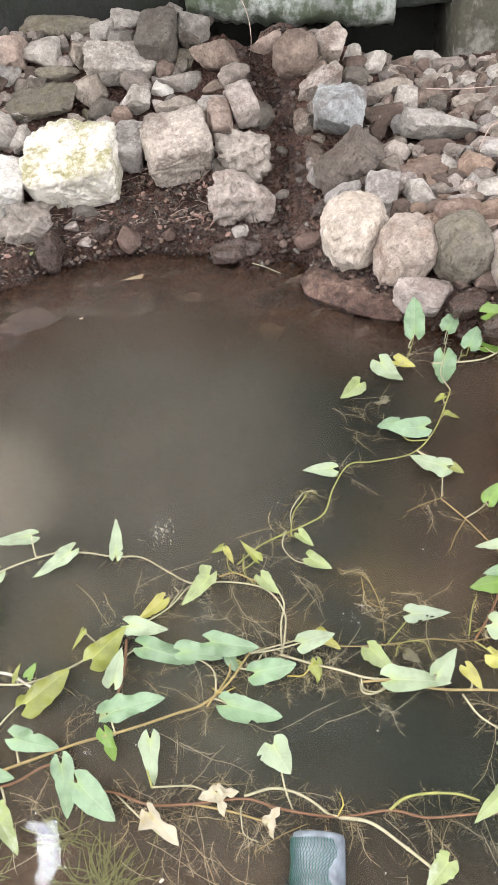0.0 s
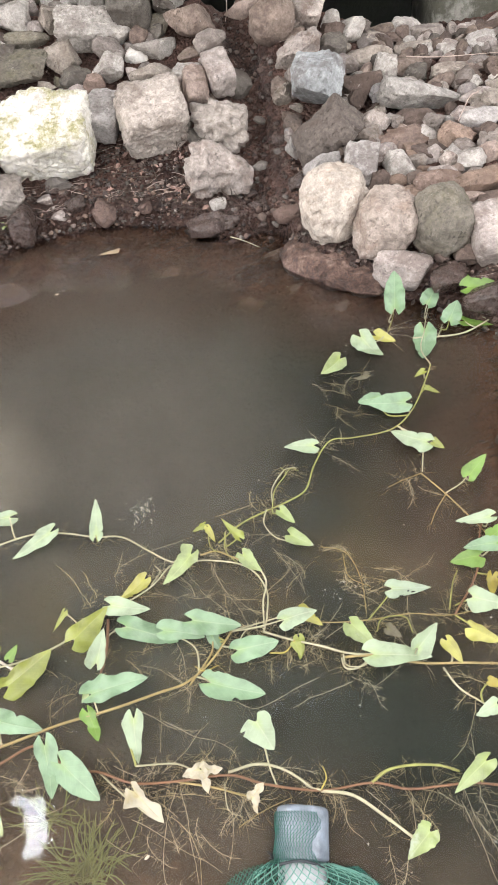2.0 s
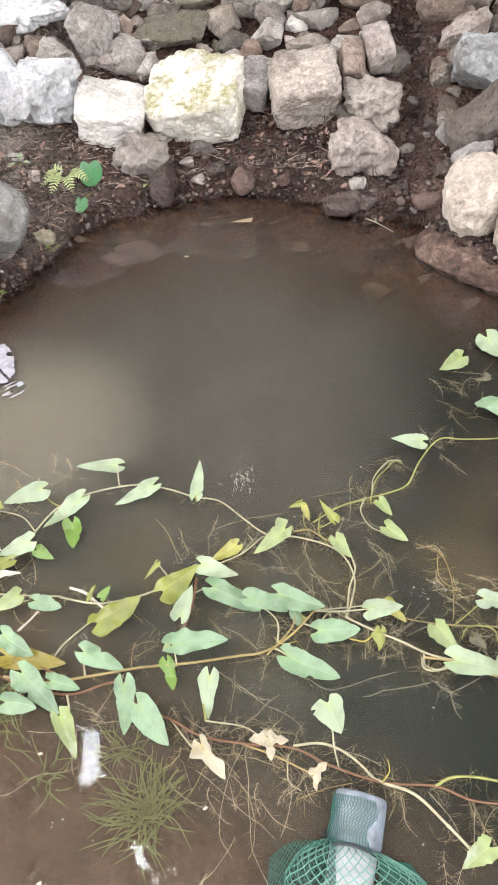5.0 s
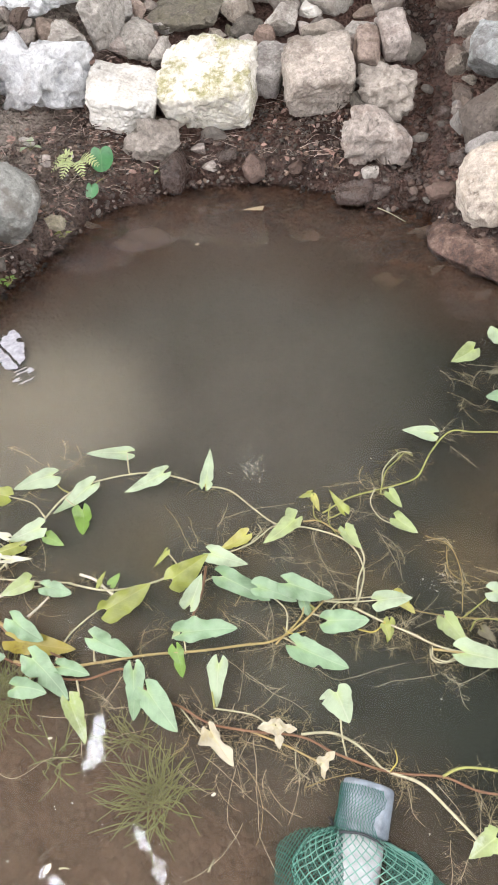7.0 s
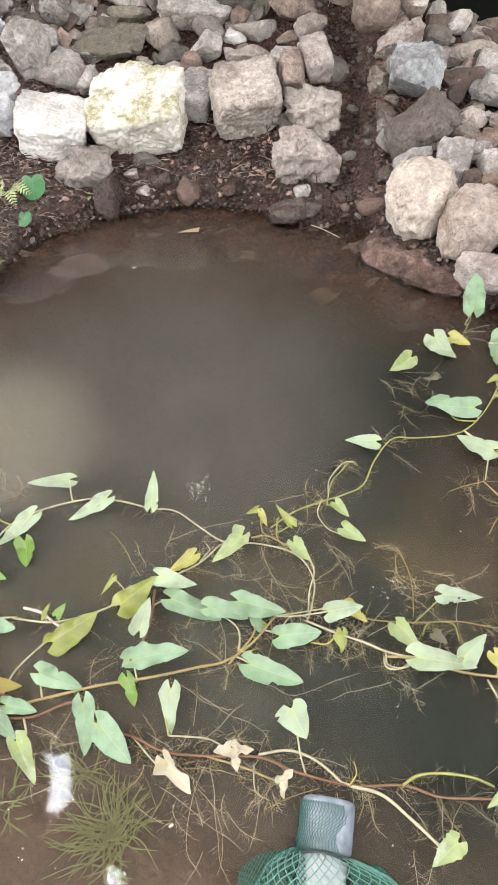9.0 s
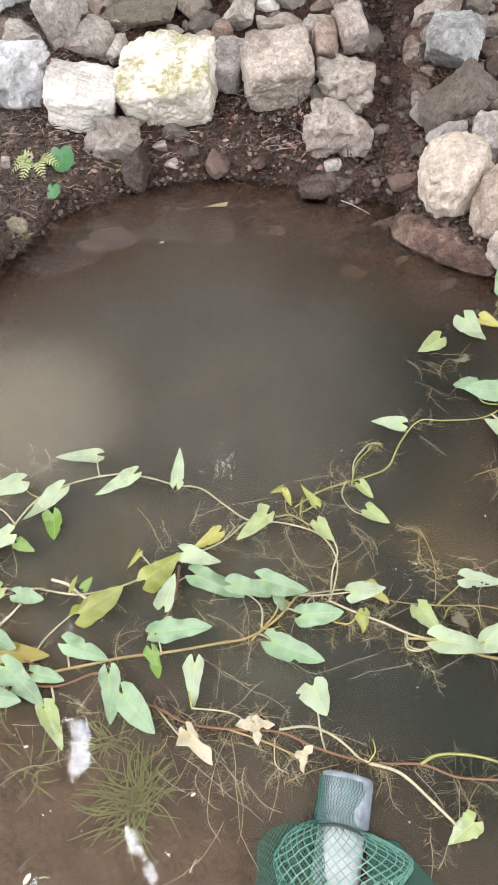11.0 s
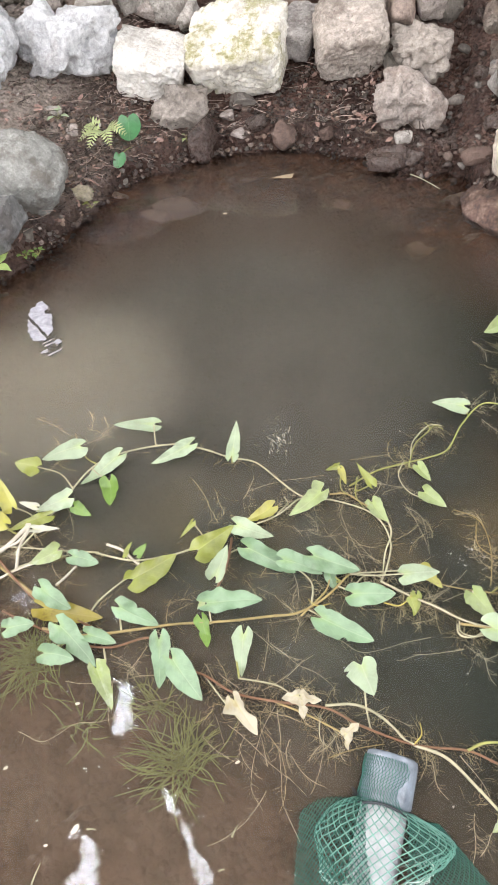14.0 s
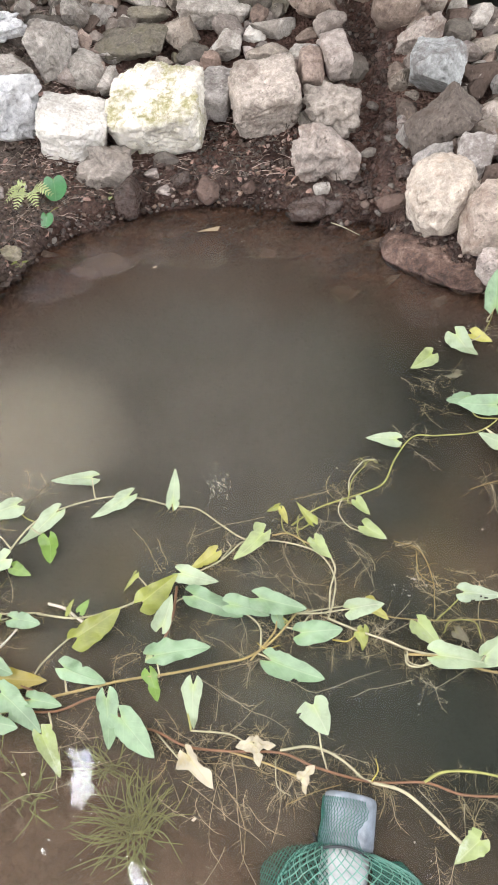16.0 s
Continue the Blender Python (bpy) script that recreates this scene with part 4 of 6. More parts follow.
for k, (kind, count) in enumerate((("light", 30), ("red_tan", 20), ("brown", 60), ("dark_brown", 90), ("pink", 40), ("grey", 30), ("brown_grey", 50))):
    rubble("rubble", count, (0.05, 0.12), kind, "loose pinkish rubble on the bank", right_side, 200 + k)
for k, (kind, count) in enumerate((("wet", 1500), ("red_wet", 900), ("wet_grey", 160), ("pink", 560), ("red_tan", 460), ("light", 60), ("dark", 500))):
    rubble("gravel", count, (0.007, 0.026), kind, "damp gravel in the dark soil strip", low_strip, 300 + k)
for k, (kind, count) in enumerate((("wet", 330), ("dark_brown", 150), ("red_wet", 170), ("wet_grey", 80))):
    rubble("gravel", count, (0.01, 0.035), kind, "wet gravel in the muddy runnel", channel, 400 + k)


# ---- litter on the soil ----
def straws(name, count, length, radius, material, label, accept, seed):
    rnd = random.Random(seed)
    verts, faces, made = [], [], 0
    for x, y, d, soil in scattered(count * 14, -1.7, 1.4, 1.2, 3.2, rnd):
        if made >= count:
            break
        if not accept(x, y, d, rnd):
            continue
        a, s = rnd.uniform(0, math.pi), rnd.uniform(*length)
        line = []
        for k in range(5):
            px, py = x + (k / 4 - 0.5) * s * math.cos(a), y + (k / 4 - 0.5) * s * math.sin(a)
            line.append(Vector((px + rnd.gauss(0, s * 0.007), py + rnd.gauss(0, s * 0.007), soil + 0.006 + rnd.uniform(0, 0.012) + (k - 2) * s * rnd.uniform(-0.02, 0.02))))
        tube(verts, faces, smooth_line(line, 3), radius * rnd.uniform(0.6, 1.3), radius * 0.5, 4)
        made += 1
    return tagged(mesh_object(name, verts, faces, material, label=label), category="litter", kind="stuff")


straws("dry_straw", 200, (0.03, 0.2), 0.001, STEM["straw"], "thin dry straws strewn over the soil", bare_strip, 11)
straws("twig_litter", 380, (0.04, 0.16), 0.002, STEM["twig"], "dark twigs lying in the damp soil", bare_strip, 12)
straws("dry_straw", 300, (0.03, 0.17), 0.0012, STEM["straw"], "pale straw and stalks on the western soil", west_soil, 14)
straws("twig_litter", 160, (0.03, 0.12), 0.0016, STEM["twig"], "dark twigs on the western soil", west_soil, 15)
rubble("clods", 160, (0.012, 0.036), "dark_brown", "crumbly clods of damp soil on the bank", low_strip, 511)
rubble("clods", 420, (0.012, 0.034), "wet", "dark wet clods of soil on the bank", low_strip, 512)
rubble("clods", 120, (0.012, 0.036), "dark_brown", "crumbly clods of soil on the western bank", west_soil, 513)
rubble("gravel", 260, (0.006, 0.022), "light", "pale grit on the western soil", west_soil, 501)
rubble("gravel", 120, (0.005, 0.016), "pink", "pinkish grit on the western soil", west_soil, 502)
rubble("gravel", 120, (0.008, 0.02), "dark_brown", "dark crumbs of soil on the bank", west_soil, 503)
straws("dry_straw", 40, (0.05, 0.22), 0.0013, STEM["straw"], "dry grass stalks lying on the stones", right_side, 13)


def leaf_litter():
    rnd = random.Random(31)
    verts, faces = [], []
    for x, y, d, soil in scattered(1700, -1.6, 0.06, 1.4, 2.9, rnd):
        if not 0.02 < d < 0.7:
            continue
        s = rnd.uniform(0.006, 0.022)
        m = pose(x, y, soil + 0.006, rnd.uniform(-35, 35), rnd.uniform(-35, 35), rnd.uniform(0, 360))
        at = len(verts)
        for px, py, pz in ((-1, 0, 0), (-0.3, -0.45, 0.12), (0.5, -0.35, 0.1), (1, 0, 0), (0.5, 0.35, 0.14), (-0.3, 0.45, 0.1), (0, 0, -0.04)):
            verts.append(m @ Vector((px * s, py * s, pz * s)))
        faces += [(at + k, at + (k + 1) % 6, at + 6) for k in range(6)]
    tagged(mesh_object("leaf_litter", verts, faces, DRYLEAF, label="shrivelled dry leaf litter on the soil"), category="litter", kind="stuff")


leaf_litter()


# ---- water spinach ----
def vine(label, place):
    ob = thing("water_spinach", place, label, "aquatic plant", "water spinach vines")
    NODES[ob.name] = []
    return ob


NODES = {}
twist = random.Random(21)


def stem(owner, points, radius, tone):
    line = smooth_line([(x, y, 0.006 + 0.008 * twist.random()) for x, y in points], 6)
    verts, faces = [], []
    radius *= 1.25
    tube(verts, faces, line, radius * 0.55, radius * 0.45, 7)
    for p in line[4::9]:
        tube(verts, faces, [p + Vector((-radius * 0.5, 0, 0)), p, p + Vector((radius * 0.5, 0, 0))], radius * 0.62, radius * 0.62, 6)
    mesh_object("stem", verts, faces, STEM[tone], owner)
    NODES[owner.name] += line


ARROW = ((-0.2, 0.44), (-0.15, 0.7), (-0.08, 0.92), (0.0, 1.0), (0.08, 0.98), (0.2, 0.88), (0.35, 0.76), (0.5, 0.62), (0.65, 0.45), (0.8, 0.27), (0.9, 0.14), (0.96, 0.06), (1.0, 0.01))
OVAL = ((-0.2, 0.38), (-0.15, 0.7), (-0.07, 0.9), (0.04, 0.97), (0.15, 0.98), (0.3, 0.96), (0.45, 0.88), (0.6, 0.77), (0.75, 0.59), (0.87, 0.39), (0.95, 0.21), (1.0, 0.03))
SLENDER = {"blue": 0.12, "ochre": 0.4, "yellow": 0.5}


def leaf_outline(u, kind, lobe):
    """Half width of a water spinach leaf, as a share of the greatest, along its midrib; kind 0 is oval, 1 an arrowhead."""
    wide = kind * float(np.interp(u, *zip(*ARROW))) + (1 - kind) * float(np.interp(u, *zip(*OVAL)))
    return wide * (1 + 0.045 * math.sin(7 * u + lobe) + 0.025 * math.sin(17 * u + 2 * lobe) + 0.012 * math.sin(37 * u + 3 * lobe))


def leaves(owner, rows):
    for x, y, z, heading, rise, length, width, tone in rows:
        rnd = random.Random(int(abs(x * 7919 + y * 104729) * 100))
        a, e = radians(heading), radians(rise)
        ahead = Vector((math.cos(a) * math.cos(e), math.sin(a) * math.cos(e), math.sin(e)))
        up = Vector((rnd.gauss(0, 0.24), -0.5 + rnd.gauss(0, 0.18), 1))
        up = (up - up.dot(ahead) * ahead).normalized()
        side = up.cross(ahead)
        width *= 0.9
        base = Vector((x, y, max(z, 0.008)))
        fold, droop, wave, lobe = rnd.uniform(-0.3, 0.4), rnd.uniform(-0.05, 0.16), rnd.uniform(0.02, 0.07), rnd.uniform(0, 6)
        if tone in ("lime", "olive", "yellow"):
            fold = rnd.choice((-1, 1)) * rnd.uniform(0.3, 0.75)
        kind = min(1.0, max(0.0, SLENDER.get(tone, 0.7) + rnd.gauss(0, 0.18)))
        slant, ragged = rnd.gauss(0, 0.09), 0.1 if tone in ("cream", "brown", "lime", "ochre") else 0.045
        bites = [(rnd.choice((-1, 1)), rnd.uniform(0.0, 0.85), rnd.uniform(0.12, 0.4), rnd.uniform(0.02, 0.045)) for _ in range(rnd.choice((0, 0, 1, 2)))]
        bow = rnd.gauss(0, 0.08)
        curl = 0.5 if tone in ("cream", "brown") else 0.0
        flare = rnd.uniform(0.0, 0.3)
        verts, faces, uv = [], [], []
        us = [-0.2, -0.17, -0.13, -0.09, -0.045, 0.0, 0.04, 0.08, 0.13, 0.18, 0.23, 0.28, 0.33, 0.38, 0.43, 0.48, 0.53, 0.58, 0.63, 0.68, 0.73, 0.78, 0.83, 0.88, 0.93, 0.97, 1.0]
        for half in (-1, 1):
            first = len(verts)
            for u in us:
                outer = leaf_outline(u, kind, lobe + half) * (1 + half * slant)
                if tone == "cream":
                    outer *= 1.1 - 0.5 * math.exp(-(((u - 0.36) / 0.17) ** 2)) + 0.15 * math.exp(-(((u - 0.75) / 0.16) ** 2))
                outer *= 1 + ragged * noise.noise(Vector((u * 9 + lobe * 7, half * 3.0, 1.7))) * 2.0 * min(1, 1.02 - u)
                for way, spot, deep, reach in bites:
                    if way == half:
                        outer *= 1 - deep * math.exp(-(((u - spot) / reach) ** 2))
                inner = 0.0 if u >= 0 else 0.3 * (-u / 0.2) ** 0.8
                inner = min(inner, outer)
                for k in range(5):
                    s = inner + (outer - inner) * k / 4
                    lift = fold * width * 0.5 * s**1.3 - droop * length * max(u, 0) ** 2 + wave * length * math.sin(13 * u + lobe + half) * s**2
                    lift += curl * length * (0.3 * math.sin(6 * u + lobe) * s + 0.25 * u * u)
                    lift += flare * width * max(0.0, -u) * 3 * s
                    p = base + ahead * (((u + 0.2) / 1.2 * 1.06 - 0.04) * length) + side * (half * s * width / 2 + bow * length * (u * u - 0.4 * u)) + up * lift
                    p.z = max(p.z, 0.003)
                    verts.append(p)
                    uv.append((max(u, 0), 0.5 + 0.5 * half * s))
            for i in range(len(us) - 1):
                for k in range(4):
                    if tone == "holed" and half < 0 and (i, k) in ((15, 2), (16, 2), (13, 1), (9, 3), (10, 3)):
                        continue
                    q = first + i * 5 + k
                    faces.append((q, q + 1, q + 6, q + 5) if half > 0 else (q + 1, q, q + 5, q + 6))
        blade = mesh_object("leaf", verts, faces, LEAF[tone], owner, LEAF_WORDS.get(tone, ""), uv=uv)
        joint = base + ahead * (0.135 * length)
        near = min(NODES[owner.name], key=lambda p: (p - joint).length)
        gap = (near - joint).length
        if 0.012 < gap < 0.17 and tone != "brown":
            mid = (near + joint) / 2 + Vector((rnd.uniform(-0.25, 0.25) * gap, rnd.uniform(-0.25, 0.25) * gap, 0))
            mid.z = 0.3 * mid.z + 0.002
            pv, pf = [], []
            tube(pv, pf, smooth_line([near, mid, joint - up * 0.0015], 6), 0.0021, 0.0014, 6)
            mesh_object("petiole", pv, pf, STEM["pale" if rnd.random() < 0.6 else "lime"], blade)


LEAF_WORDS = {"yellow": "yellowing leaf", "cream": "dried cream leaf", "brown": "dead brown leaf", "ochre": "browning leaf", "holed": "leaf with insect holes", "green": "fresh green leaf"}


def comb(verts, faces, line, thick, hair, dense):
    """A root thread with fine hairs standing off both sides."""
    tube(verts, faces, line, thick, thick * 0.6, 4)
    for k in range(1, len(line)):
        way = math.atan2(line[k].y - line[k - 1].y, line[k].x - line[k - 1].x)
        for _ in range(dense):
            b = way + twist.choice((-1, 1)) * twist.gauss(0.95, 0.4)
            s = hair * twist.uniform(0.15, 1.2) * math.sin(math.pi * min(1.0, 0.15 + k / len(line))) ** 0.5
            q = line[k - 1].lerp(line[k], twist.random())
            e = q + Vector((math.cos(b), math.sin(b), 0)) * s
            e.z = -0.001 - 0.004 * twist.random()
            tube(verts, faces, [q, (q + e) / 2 + Vector((twist.gauss(0, s * 0.05), twist.gauss(0, s * 0.05), 0)), e], 0.00017, 0.0001, 3)


def roots(owner, tufts, threads=()):
    """Long thin roots with fine side hairs that float just under the surface."""
    sets = {"root": ([], []), "gold": ([], [])}
    for number, (x, y, r) in enumerate(tufts):
        verts, faces = sets["gold" if number % 2 else "root"]
        for _ in range(4):
            a = twist.uniform(0, 2 * math.pi)
            p, line = Vector((x + twist.gauss(0, r * 0.3), y + twist.gauss(0, r * 0.3), -0.001)), []
            n, reach = 12, r * twist.uniform(0.8, 1.5) * (1.8 if twist.random() < 0.25 else 1.0)
            bend = twist.gauss(0, 0.06)
            for k in range(n):
                line.append(p.copy())
                a += bend + twist.gauss(0, 0.11)
                p = p + Vector((math.cos(a), math.sin(a), 0)) * (reach / n)
                p.z = -0.001 - 0.004 * (k / n) * twist.random()
            comb(verts, faces, line, 0.0004, 0.017, 3)
        for _ in range(9):
            a, s = twist.uniform(0, 2 * math.pi), r * twist.uniform(0.2, 0.7)
            p = Vector((x + twist.gauss(0, r * 0.16), y + twist.gauss(0, r * 0.16), -0.001))
            e = p + Vector((math.cos(a) * s, math.sin(a) * s, -0.005))
            tube(verts, faces, smooth_line([p, (p + e) / 2 + Vector((twist.gauss(0, s * 0.24), twist.gauss(0, s * 0.24), 0.002)), e], 5), 0.00026, 0.00009, 3)
    verts, faces = sets["gold"]
    for p in NODES[owner.name][::2]:
        for _ in range(twist.choice((1, 3, 5, 9))):
            a, s = twist.uniform(0, 2 * math.pi), twist.uniform(0.006, 0.034)
            q = Vector((p.x + twist.gauss(0, 0.006), p.y + twist.gauss(0, 0.006), -0.0005))
            e = q + Vector((math.cos(a) * s, math.sin(a) * s, -0.005 * twist.random()))
            tube(verts, faces, [q, (q + e) / 2 + Vector((twist.gauss(0, s * 0.14), twist.gauss(0, s * 0.14), 0)), e], 0.00022, 0.0001, 3)
    for points in threads:
        line = smooth_line([(x + twist.gauss(0, 0.006), y + twist.gauss(0, 0.006), -0.001) for x, y in points], 6)
        line = [p + Vector((0.005 * noise.noise(p * 22), 0.005 * noise.noise(p * 22 + Vector((7, 3, 1))), 0)) for p in line]
        comb(*sets["root"], line, 0.00045, 0.02, 3)
    for tone, words in (("root", "feathery tan floating roots"), ("gold", "feathery golden-brown floating roots")):
        if sets[tone][0]:
            tagged(mesh_object("root_mass", *sets[tone], STEM[tone], owner, words), kind="stuff")



v = vine("water spinach runner with pale arrowhead leaves along the open pond water", (-0.695, 0.502, 0.010))
stem(v, [(-0.693, 0.501), (-0.645, 0.615), (-0.603, 0.748), (-0.539, 0.806), (-0.430, 0.845), (-0.349, 0.834), (-0.282, 0.815), (-0.220, 0.809), (-0.157, 0.763), (-0.099, 0.726), (-0.031, 0.725), (0.040, 0.705), (0.076, 0.673), (0.095, 0.628), (0.091, 0.574), (0.082, 0.536)], 0.0032, "pale")
stem(v, [(-0.752, 0.481), (-0.721, 0.513), (-0.691, 0.564), (-0.674, 0.603), (-0.635, 0.625), (-0.612, 0.652)], 0.007, "white")
stem(v, [(-0.742, 0.501), (-0.696, 0.532), (-0.685, 0.581), (-0.675, 0.611)], 0.005, "white")
stem(v, [(-0.668, 0.464), (-0.687, 0.519), (-0.684, 0.566)], 0.005, "white")
stem(v, [(-0.756, 0.488), (-0.693, 0.459), (-0.608, 0.413)], 0.006, "tan")
stem(v, [(-0.701, 0.436), (-0.668, 0.464), (-0.638, 0.484)], 0.004, "white")
stem(v, [(-0.569, 0.441), (-0.557, 0.464), (-0.545, 0.491)], 0.004, "white")
stem(v, [(-0.494, 0.548), (-0.458, 0.541), (-0.416, 0.513), (-0.387, 0.501)], 0.0045, "white")
leaves(v, [
    (-0.470, 0.887, 0.030, -176, -2, 0.116, 0.039, "pale"), (-0.632, 0.803, 0.030, -161, -9, 0.110, 0.055, "pale"),
    (-0.533, 0.791, 0.030, -136, -19, 0.125, 0.049, "pale"), (-0.369, 0.839, 0.030, -149, -14, 0.115, 0.045, "pale"),
    (-0.272, 0.792, 0.030, 88, 27, 0.092, 0.037, "pale"), (-0.551, 0.727, 0.015, -67, -25, 0.088, 0.049, "green"),
    (-0.716, 0.722, 0.030, 173, 4, 0.073, 0.055, "olive"), (-0.726, 0.596, 0.030, 132, 20, 0.090, 0.042, "yellow"),
    (-0.721, 0.554, 0.030, 155, 12, 0.092, 0.044, "yellow"), (-0.602, 0.645, 0.040, -155, -12, 0.089, 0.059, "pale")])
leaves(v, [
    (-0.635, 0.598, 0.030, -159, -10, 0.108, 0.031, "olive"), (-0.667, 0.605, 0.040, 172, 4, 0.052, 0.019, "white"),
    (-0.663, 0.548, 0.040, 6, 3, 0.068, 0.022, "white"), (-0.599, 0.626, 0.030, -19, -9, 0.052, 0.034, "green"),
    (0.046, 0.720, 0.030, -50, -21, 0.060, 0.042, "lime")])
roots(v, [(-0.206, 0.693, 0.081), (-0.681, 0.783, 0.083), (-0.626, 0.851, 0.070), (-0.687, 0.521, 0.099), (-0.074, 0.725, 0.074), (-0.271, 0.646, 0.061), (0.005, 0.603, 0.081), (-0.700, 0.517, 0.050), (-0.671, 0.515, 0.043)], [
    [(-0.817, 0.904), (-0.763, 0.886), (-0.708, 0.851)],
    [(-0.917, 0.776), (-0.875, 0.787), (-0.819, 0.771)],
    [(-0.633, 0.934), (-0.620, 0.889), (-0.628, 0.842)],
    [(-0.160, 0.501), (-0.117, 0.482), (-0.073, 0.445)],
    [(-0.090, 0.532), (-0.071, 0.491), (-0.068, 0.444)],
    [(0.115, 0.740), (0.149, 0.691), (0.172, 0.611)],
    [(-0.022, 0.722), (0.010, 0.649), (0.047, 0.569)],
    [(0.225, 0.732), (0.252, 0.725), (0.277, 0.709)],
    [(-0.748, 0.516), (-0.696, 0.496), (-0.674, 0.507)],
    [(-0.728, 0.504), (-0.666, 0.491), (-0.640, 0.521)],
    [(-0.733, 0.542), (-0.677, 0.514), (-0.676, 0.485)]])

v = vine("water spinach shoot reaching over the pond toward the stones", (-0.001, 0.765, 0.010))
stem(v, [(-0.001, 0.764), (0.051, 0.814), (0.104, 0.841), (0.165, 0.868), (0.207, 0.898), (0.236, 0.973), (0.284, 1.046), (0.343, 1.046), (0.446, 1.069), (0.516, 1.141), (0.575, 1.249), (0.598, 1.300)], 0.003, "lime")
stem(v, [(0.111, 0.848), (0.102, 0.808), (0.124, 0.766), (0.157, 0.750)], 0.0022, "pale")
stem(v, [(0.124, 0.847), (0.135, 0.906), (0.165, 0.948), (0.154, 0.972)], 0.0022, "lime")
stem(v, [(0.165, 0.948), (0.178, 0.969), (0.196, 0.959)], 0.0018, "lime")
stem(v, [(-0.024, 0.798), (-0.020, 0.758), (-0.003, 0.738)], 0.002, "lime")
stem(v, [(0.013, 0.789), (0.014, 0.742), (0.037, 0.709)], 0.002, "lime")
stem(v, [(0.049, 0.493), (0.035, 0.524), (0.051, 0.549), (0.078, 0.546), (0.085, 0.534)], 0.002, "pale")
stem(v, [(0.084, 0.689), (0.095, 0.653), (0.085, 0.603), (0.084, 0.541)], 0.003, "pale")
stem(v, [(0.224, 0.468), (0.227, 0.446), (0.248, 0.444), (0.270, 0.457)], 0.003, "pale")
stem(v, [(0.090, 0.490), (0.120, 0.492), (0.143, 0.515)], 0.0025, "ochre")
stem(v, [(-0.042, 0.738), (-0.007, 0.744), (0.035, 0.720), (0.076, 0.700)], 0.003, "tan")
stem(v, [(0.160, 0.960), (0.142, 0.932), (0.127, 0.898), (0.126, 0.857)], 0.0025, "pale")
stem(v, [(0.160, 0.960), (0.178, 0.970), (0.194, 0.969)], 0.0018, "pale")
stem(v, [(-0.146, 0.670), (-0.130, 0.704), (-0.139, 0.718)], 0.0025, "pale")
stem(v, [(-0.063, 0.442), (-0.024, 0.499), (-0.018, 0.532)], 0.003, "tan")
stem(v, [(-0.054, 0.481), (-0.035, 0.466), (-0.009, 0.477)], 0.002, "ochre")
leaves(v, [
    (-0.025, 0.802, 0.030, -65, -24, 0.041, 0.018, "yellow"), (-0.026, 0.807, 0.030, -156, -12, 0.034, 0.019, "olive"),
    (0.051, 0.751, 0.030, 133, 20, 0.065, 0.024, "olive"), (0.137, 0.828, 0.030, -46, -20, 0.048, 0.031, "lime"),
    (0.150, 0.756, 0.030, -27, -13, 0.061, 0.039, "lime"), (0.251, 1.015, 0.030, 175, 3, 0.082, 0.044, "pale"),
    (0.505, 1.137, 0.030, 178, 1, 0.103, 0.065, "blue"), (0.433, 1.164, 0.030, -180, -0, 0.059, 0.044, "blue"),
    (0.521, 0.983, 0.030, 160, 10, 0.099, 0.056, "pale"), (0.520, 0.989, 0.030, -34, -16, 0.035, 0.027, "olive")])
leaves(v, [
    (0.572, 1.256, 0.030, -160, -10, 0.035, 0.021, "olive"), (0.552, 1.192, 0.030, -30, -14, 0.043, 0.021, "olive"),
    (0.622, 1.468, 0.030, -103, -26, 0.144, 0.074, "blue"), (0.430, 1.289, 0.006, -167, -6, 0.049, 0.022, "brown"),
    (0.138, 0.507, 0.020, -66, -25, 0.032, 0.023, "olive")])
roots(v, [(0.351, 1.279, 0.109), (0.355, 1.160, 0.067), (0.052, 0.798, 0.062), (0.102, 0.850, 0.038), (0.287, 1.041, 0.049), (-0.027, 0.506, 0.050), (0.079, 0.564, 0.056), (0.169, 0.518, 0.049), (0.001, 0.736, 0.055), (0.109, 0.885, 0.051), (-0.126, 0.683, 0.049), (-0.054, 0.304, 0.060), (-0.105, 0.304, 0.061)], [
    [(0.223, 0.729), (0.253, 0.723), (0.283, 0.690)],
    [(0.265, 0.680), (0.271, 0.651), (0.284, 0.635)],
    [(0.114, 0.740), (0.152, 0.702), (0.173, 0.622)]])

v = vine("cluster of water spinach leaves at the stony pond edge", (0.581, 1.437, 0.010))
stem(v, [(0.581, 1.435), (0.653, 1.429), (0.728, 1.434), (0.807, 1.476), (0.884, 1.530), (1.005, 1.606)], 0.004, "pale")
stem(v, [(0.622, 1.469), (0.652, 1.553), (0.671, 1.596)], 0.0022, "pale")
stem(v, [(0.513, 1.462), (0.541, 1.530), (0.554, 1.568)], 0.002, "lime")
stem(v, [(0.807, 1.485), (0.792, 1.524), (0.813, 1.615)], 0.002, "pale")
stem(v, [(0.653, 1.429), (0.670, 1.460), (0.680, 1.487)], 0.002, "pale")
leaves(v, [
    (0.541, 1.503, 0.050, 80, 26, 0.145, 0.072, "blue"), (0.636, 1.523, 0.050, 52, 21, 0.080, 0.060, "blue"),
    (0.678, 1.433, 0.045, 57, 23, 0.090, 0.067, "blue"), (0.747, 1.556, 0.080, 0, 0, 0.139, 0.061, "green"),
    (0.775, 1.592, 0.080, 107, 26, 0.049, 0.036, "green"), (0.423, 1.455, 0.030, -55, -22, 0.113, 0.073, "pale"),
    (0.471, 1.461, 0.015, -25, -12, 0.068, 0.041, "yellow"), (0.365, 1.356, 0.030, -143, -17, 0.082, 0.059, "lime"),
    (0.730, 1.495, 0.010, -18, -9, 0.132, 0.042, "green")])
